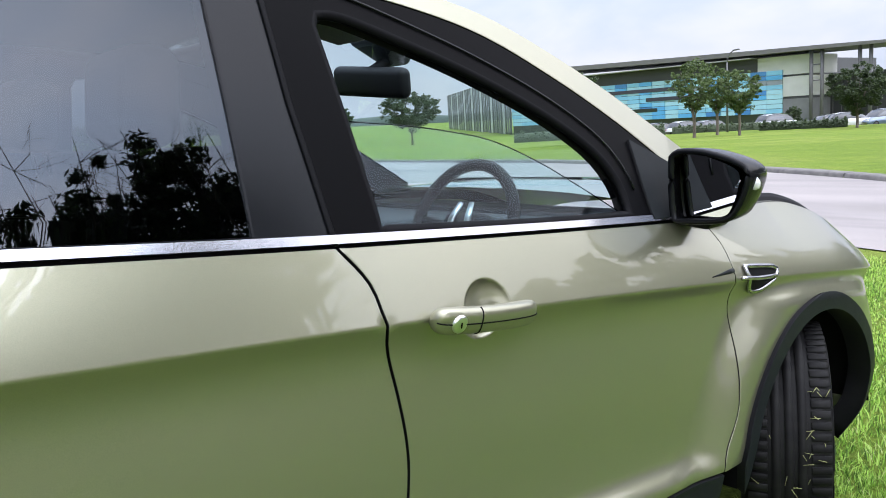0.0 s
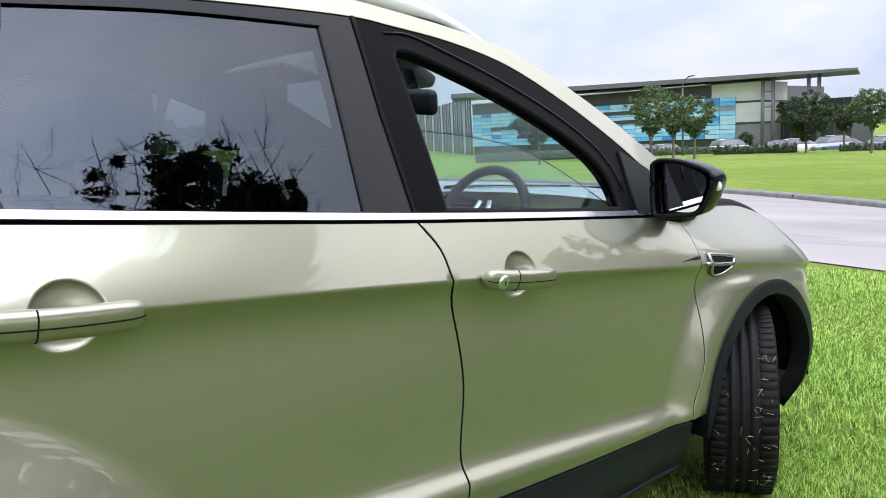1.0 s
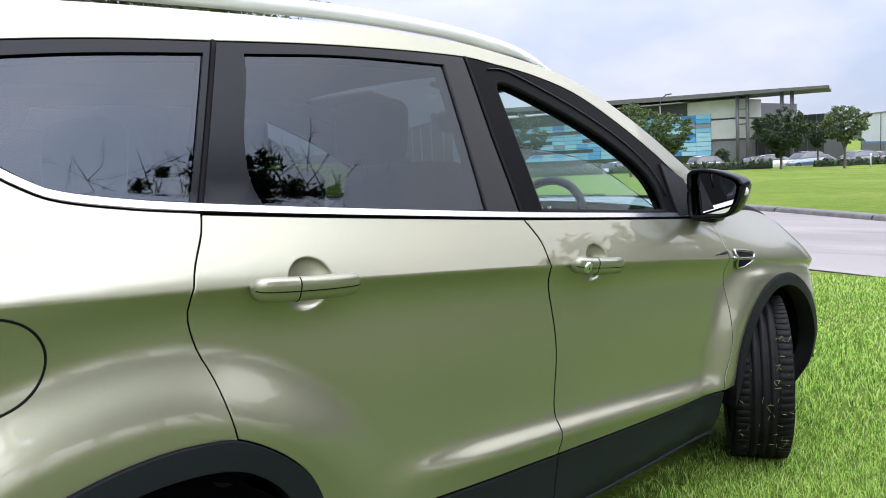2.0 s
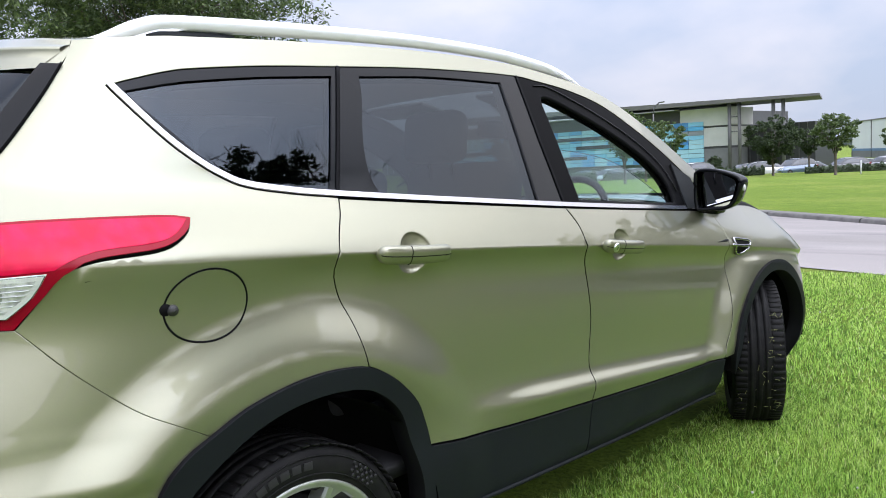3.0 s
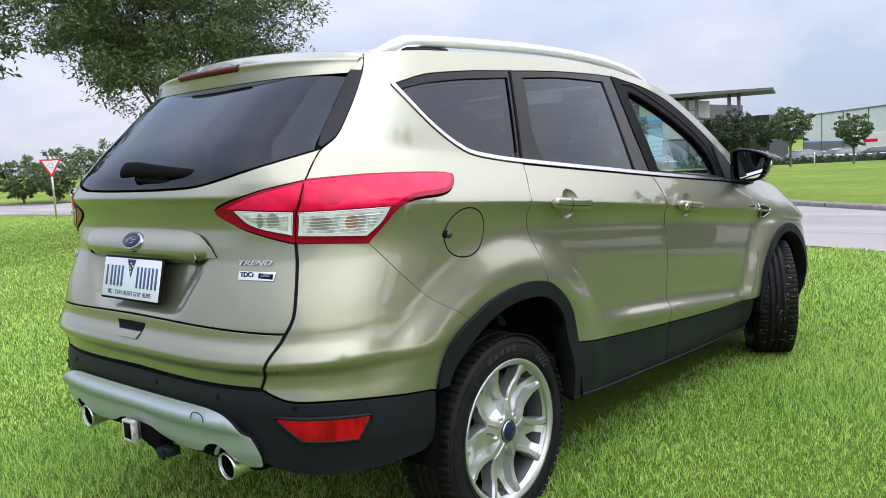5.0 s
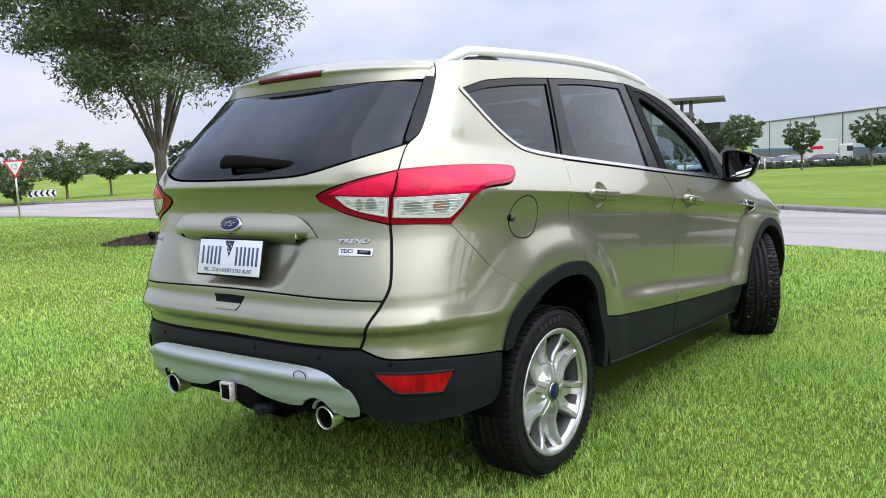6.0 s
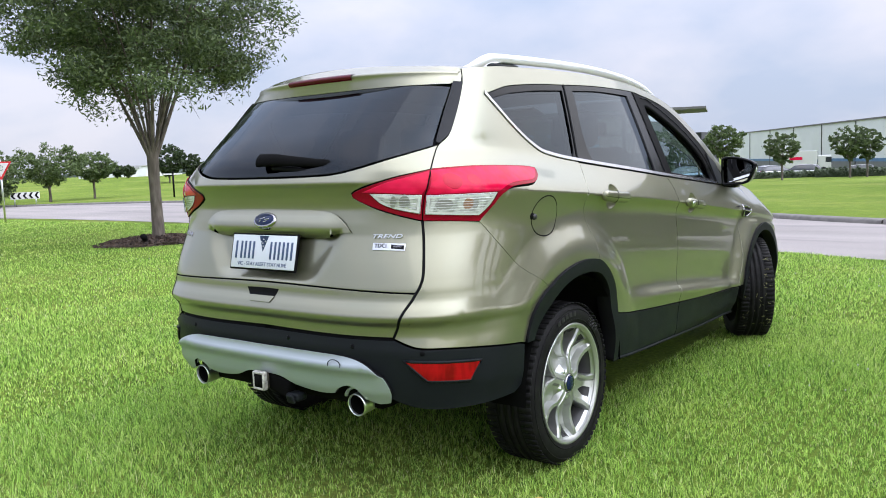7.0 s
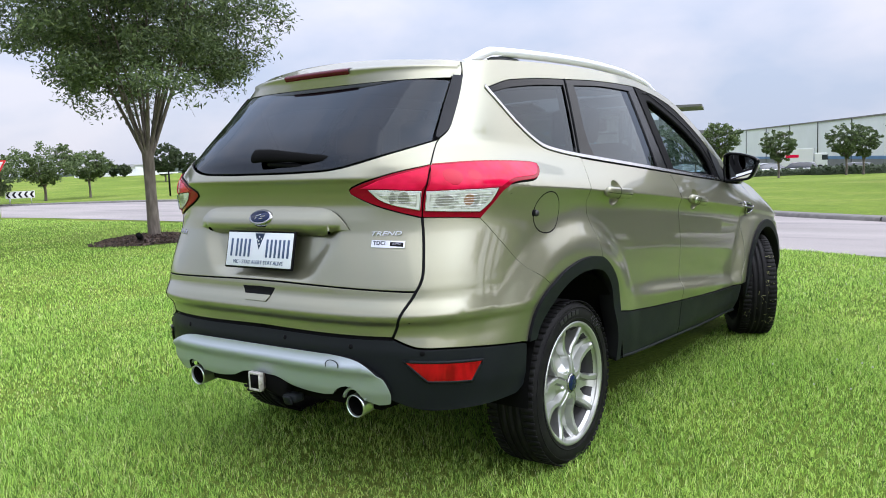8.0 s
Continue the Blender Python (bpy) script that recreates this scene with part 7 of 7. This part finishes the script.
# lawn behind the kerb, a step up
band = []
for k in range(0, len(dense), 2):
    x, y = dense[k]
    t = dense[min(k + 1, len(dense) - 1)] - dense[max(k - 1, 0)]
    nn = np.array((t[1], -t[0])) / np.linalg.norm(t)
    nn = nn if nn[1] > 0 else -nn
    band.append([(x + nn[0] * q, y + nn[1] * q, float(ground_height(x + nn[0] * q, y + nn[1] * q)) + h) for q, h in ((.25, .08), (1.2, .10), (3.0, .08), (6.0, .012), (6.6, -.05))])
verge = sheet("verge", band, M_GRASS, None)
tagged(verge, "raised grass verge behind the kerb", "lawn", kind="structure")

M_BLADE = material("grass_blades", (.15, .27, .035), .55, 0, Specular_IOR_Level=0.25)
geo = M_BLADE.node_tree.nodes.new("ShaderNodeNewGeometry")
tone_g = ramped(M_BLADE, geo.outputs["Random Per Island"], [(0, (0.045, 0.10, 0.02)), (.3, (0.18, 0.33, 0.055)), (.65, (0.43, 0.66, 0.13)), (.94, (0.63, 0.82, 0.24)), (1, (0.72, 0.72, 0.42))])
patch = ramped(M_BLADE, texture(M_BLADE, .9, 4), [(.3, (.82, .90, .8)), (.7, (1.18, 1.08, 1.15))])
tone_g = blend(M_BLADE, 1.0, tone_g, patch, "MULTIPLY")
coloured(M_BLADE, tone_g)
tt = M_BLADE.node_tree
tr = tt.nodes.new("ShaderNodeBsdfTranslucent")
mx = tt.nodes.new("ShaderNodeMixShader")
mx.inputs[0].default_value = .5
tt.links.new(tone_g, tr.inputs["Color"])
tt.links.new(shader(M_BLADE).outputs[0], mx.inputs[1])
tt.links.new(tr.outputs[0], mx.inputs[2])
tt.links.new(mx.outputs[0], tt.nodes["Material Output"].inputs["Surface"])


def blades(name, x0, x1, y0, y1, count, height, width, seed, label, keep=None):
    rng = np.random.default_rng(seed)
    x, y = rng.uniform(x0, x1, count), rng.uniform(y0, y1, count)
    # tufts: pull half of the blades towards clump centres
    ci, cj = np.round(x / .055), np.round(y / .055)
    jit = np.sin(ci * 12.9898 + cj * 78.233) * 43758.5453
    jit = jit - np.floor(jit)
    cx, cy = (ci + .5 * np.sin(jit * 40)) * .055, (cj + .5 * np.cos(jit * 40)) * .055
    w = rng.uniform(.0, .65, count)
    tall = .80 + .38 * jit
    x, y = x + (cx - x) * w, y + (cy - y) * w
    if keep is not None:
        k = keep(x, y)
        x, y, tall = x[k], y[k], tall[k]
    n = len(x)
    z = ground_height(x, y)
    h = height * tall * rng.uniform(.5, 1.2, n) * (.8 + .35 * np.sin(x * 2.3 + 1) * np.sin(y * 1.9))
    a = rng.uniform(0, 2 * math.pi, n)
    lean = rng.uniform(.2, 1.5, n) * h
    b = a + rng.uniform(-.8, .8, n) + math.pi / 2
    dx, dy = np.cos(a) * width / 2, np.sin(a) * width / 2
    mx_, my_ = x + np.cos(b) * lean * .35, y + np.sin(b) * lean * .35
    v = np.stack([np.stack([x - dx, y - dy, z - .005], 1), np.stack([x + dx, y + dy, z - .005], 1), np.stack([mx_ + dx * .7, my_ + dy * .7, z + h * .65], 1),
                  np.stack([x + np.cos(b) * lean, y + np.sin(b) * lean, z + h], 1), np.stack([mx_ - dx * .7, my_ - dy * .7, z + h * .65], 1)], 1).reshape(-1, 3)
    me = bpy.data.meshes.new(name)
    me.vertices.add(5 * n)
    me.vertices.foreach_set("co", v.ravel())
    idx = (np.arange(n)[:, None] * 5 + np.array([0, 1, 2, 4, 4, 2, 3])).ravel()
    me.loops.add(7 * n)
    me.loops.foreach_set("vertex_index", idx)
    me.polygons.add(2 * n)
    me.polygons.foreach_set("loop_start", (np.arange(n)[:, None] * 7 + np.array([0, 4])).ravel())
    me.polygons.foreach_set("loop_total", np.tile([4, 3], n))
    me.materials.append(M_BLADE)
    me.update(calc_edges=True)
    return tagged(new(name, me), label, "grass", kind="stuff")


def off_road(x, y):
    return y < np.interp(x, NEAR_EDGE[::-1, 0], NEAR_EDGE[::-1, 1]) - .05


def clear_of_car(x, y):
    thin = np.sin(x * 917.3 + y * 633.7) * 43758.5
    thin = thin - np.floor(thin)
    edge_in = np.minimum(ramp(x, 4.2, 3.2), ramp(y, -3.0, -2.2))
    return ~((np.abs(x) < .60) & (y > .55) & (y < 3.2)) & off_road(x, y) & (thin < edge_in + .02)
blades("lawn_grass", -1.9, 4.2, -3.0, 3.4, 430000, .044, .0036, 1, "fine green lawn blades around the car", clear_of_car)
blades("lawn_grass", -1.9, 4.2, 3.35, 7.6, 100000, .044, .0065, 4, "fine green lawn blades before the car", clear_of_car)
blades("lawn_grass", -5.0, -1.85, -3.0, 8.0, 150000, .044, .0062, 5, "fine green lawn blades beside the car", clear_of_car)
blades("lawn_grass", -10.5, -4.9, -3.0, 9.4, 80000, .036, .009, 2, "fine green lawn blades towards the road", off_road)
blades("lawn_grass", -26, -10.4, -3.0, 9.4, 100000, .034, .014, 3, "fine green lawn blades under the trees", off_road)

# clover heads, a few fallen leaves, and clippings stuck on the tyre
M_CLOVER = material("white_clover_heads", (0.504, 0.504, 0.476), .8)
rng = np.random.default_rng(12)
cen = np.column_stack([rng.uniform(.9, 4.2, 20), rng.uniform(1.2, 6.6, 20)])
pk = rng.integers(0, 20, 110)
xy = cen[pk] + rng.normal(size=(110, 2)) * .28
far = np.column_stack([rng.uniform(-9, -3, 70), rng.uniform(-1, 6, 70)])
xy = np.vstack([xy, far])
xy = xy[clear_of_car(xy[:, 0], xy[:, 1])]
bm = bmesh.new()
for x, y in xy:
    bmesh.ops.create_icosphere(bm, subdivisions=1, radius=.0048 + .002 * rng.random(), matrix=Matrix.Translation((x, y, .045 + .015 * rng.random())))
tagged(part("clover_flowers", bm, M_CLOVER, None, "tiny white clover heads scattered in the lawn"), category="flowers", kind="stuff")
M_FALLEN = material("yellowed_leaf", (.42, .33, .08), .7)
for k, (x, y, a) in enumerate(((1.02, -.55, .4), (1.55, -.35, 2.0))):
    leaf_rows = [[(f * .045 - .022, w * .014 * math.sin(math.pi * f), .058 + .008 * abs(w) + .006 * f) for w in (-1, -.5, 0, .5, 1)] for f in np.linspace(.03, .97, 7)]
    lf = sheet("fallen_leaf", leaf_rows, M_FALLEN, None)
    lf.location, lf.rotation_euler = (x, y, 0), (0.1, .1, a)
    tagged(lf, "small yellowed leaf lying on the grass", "leaf")
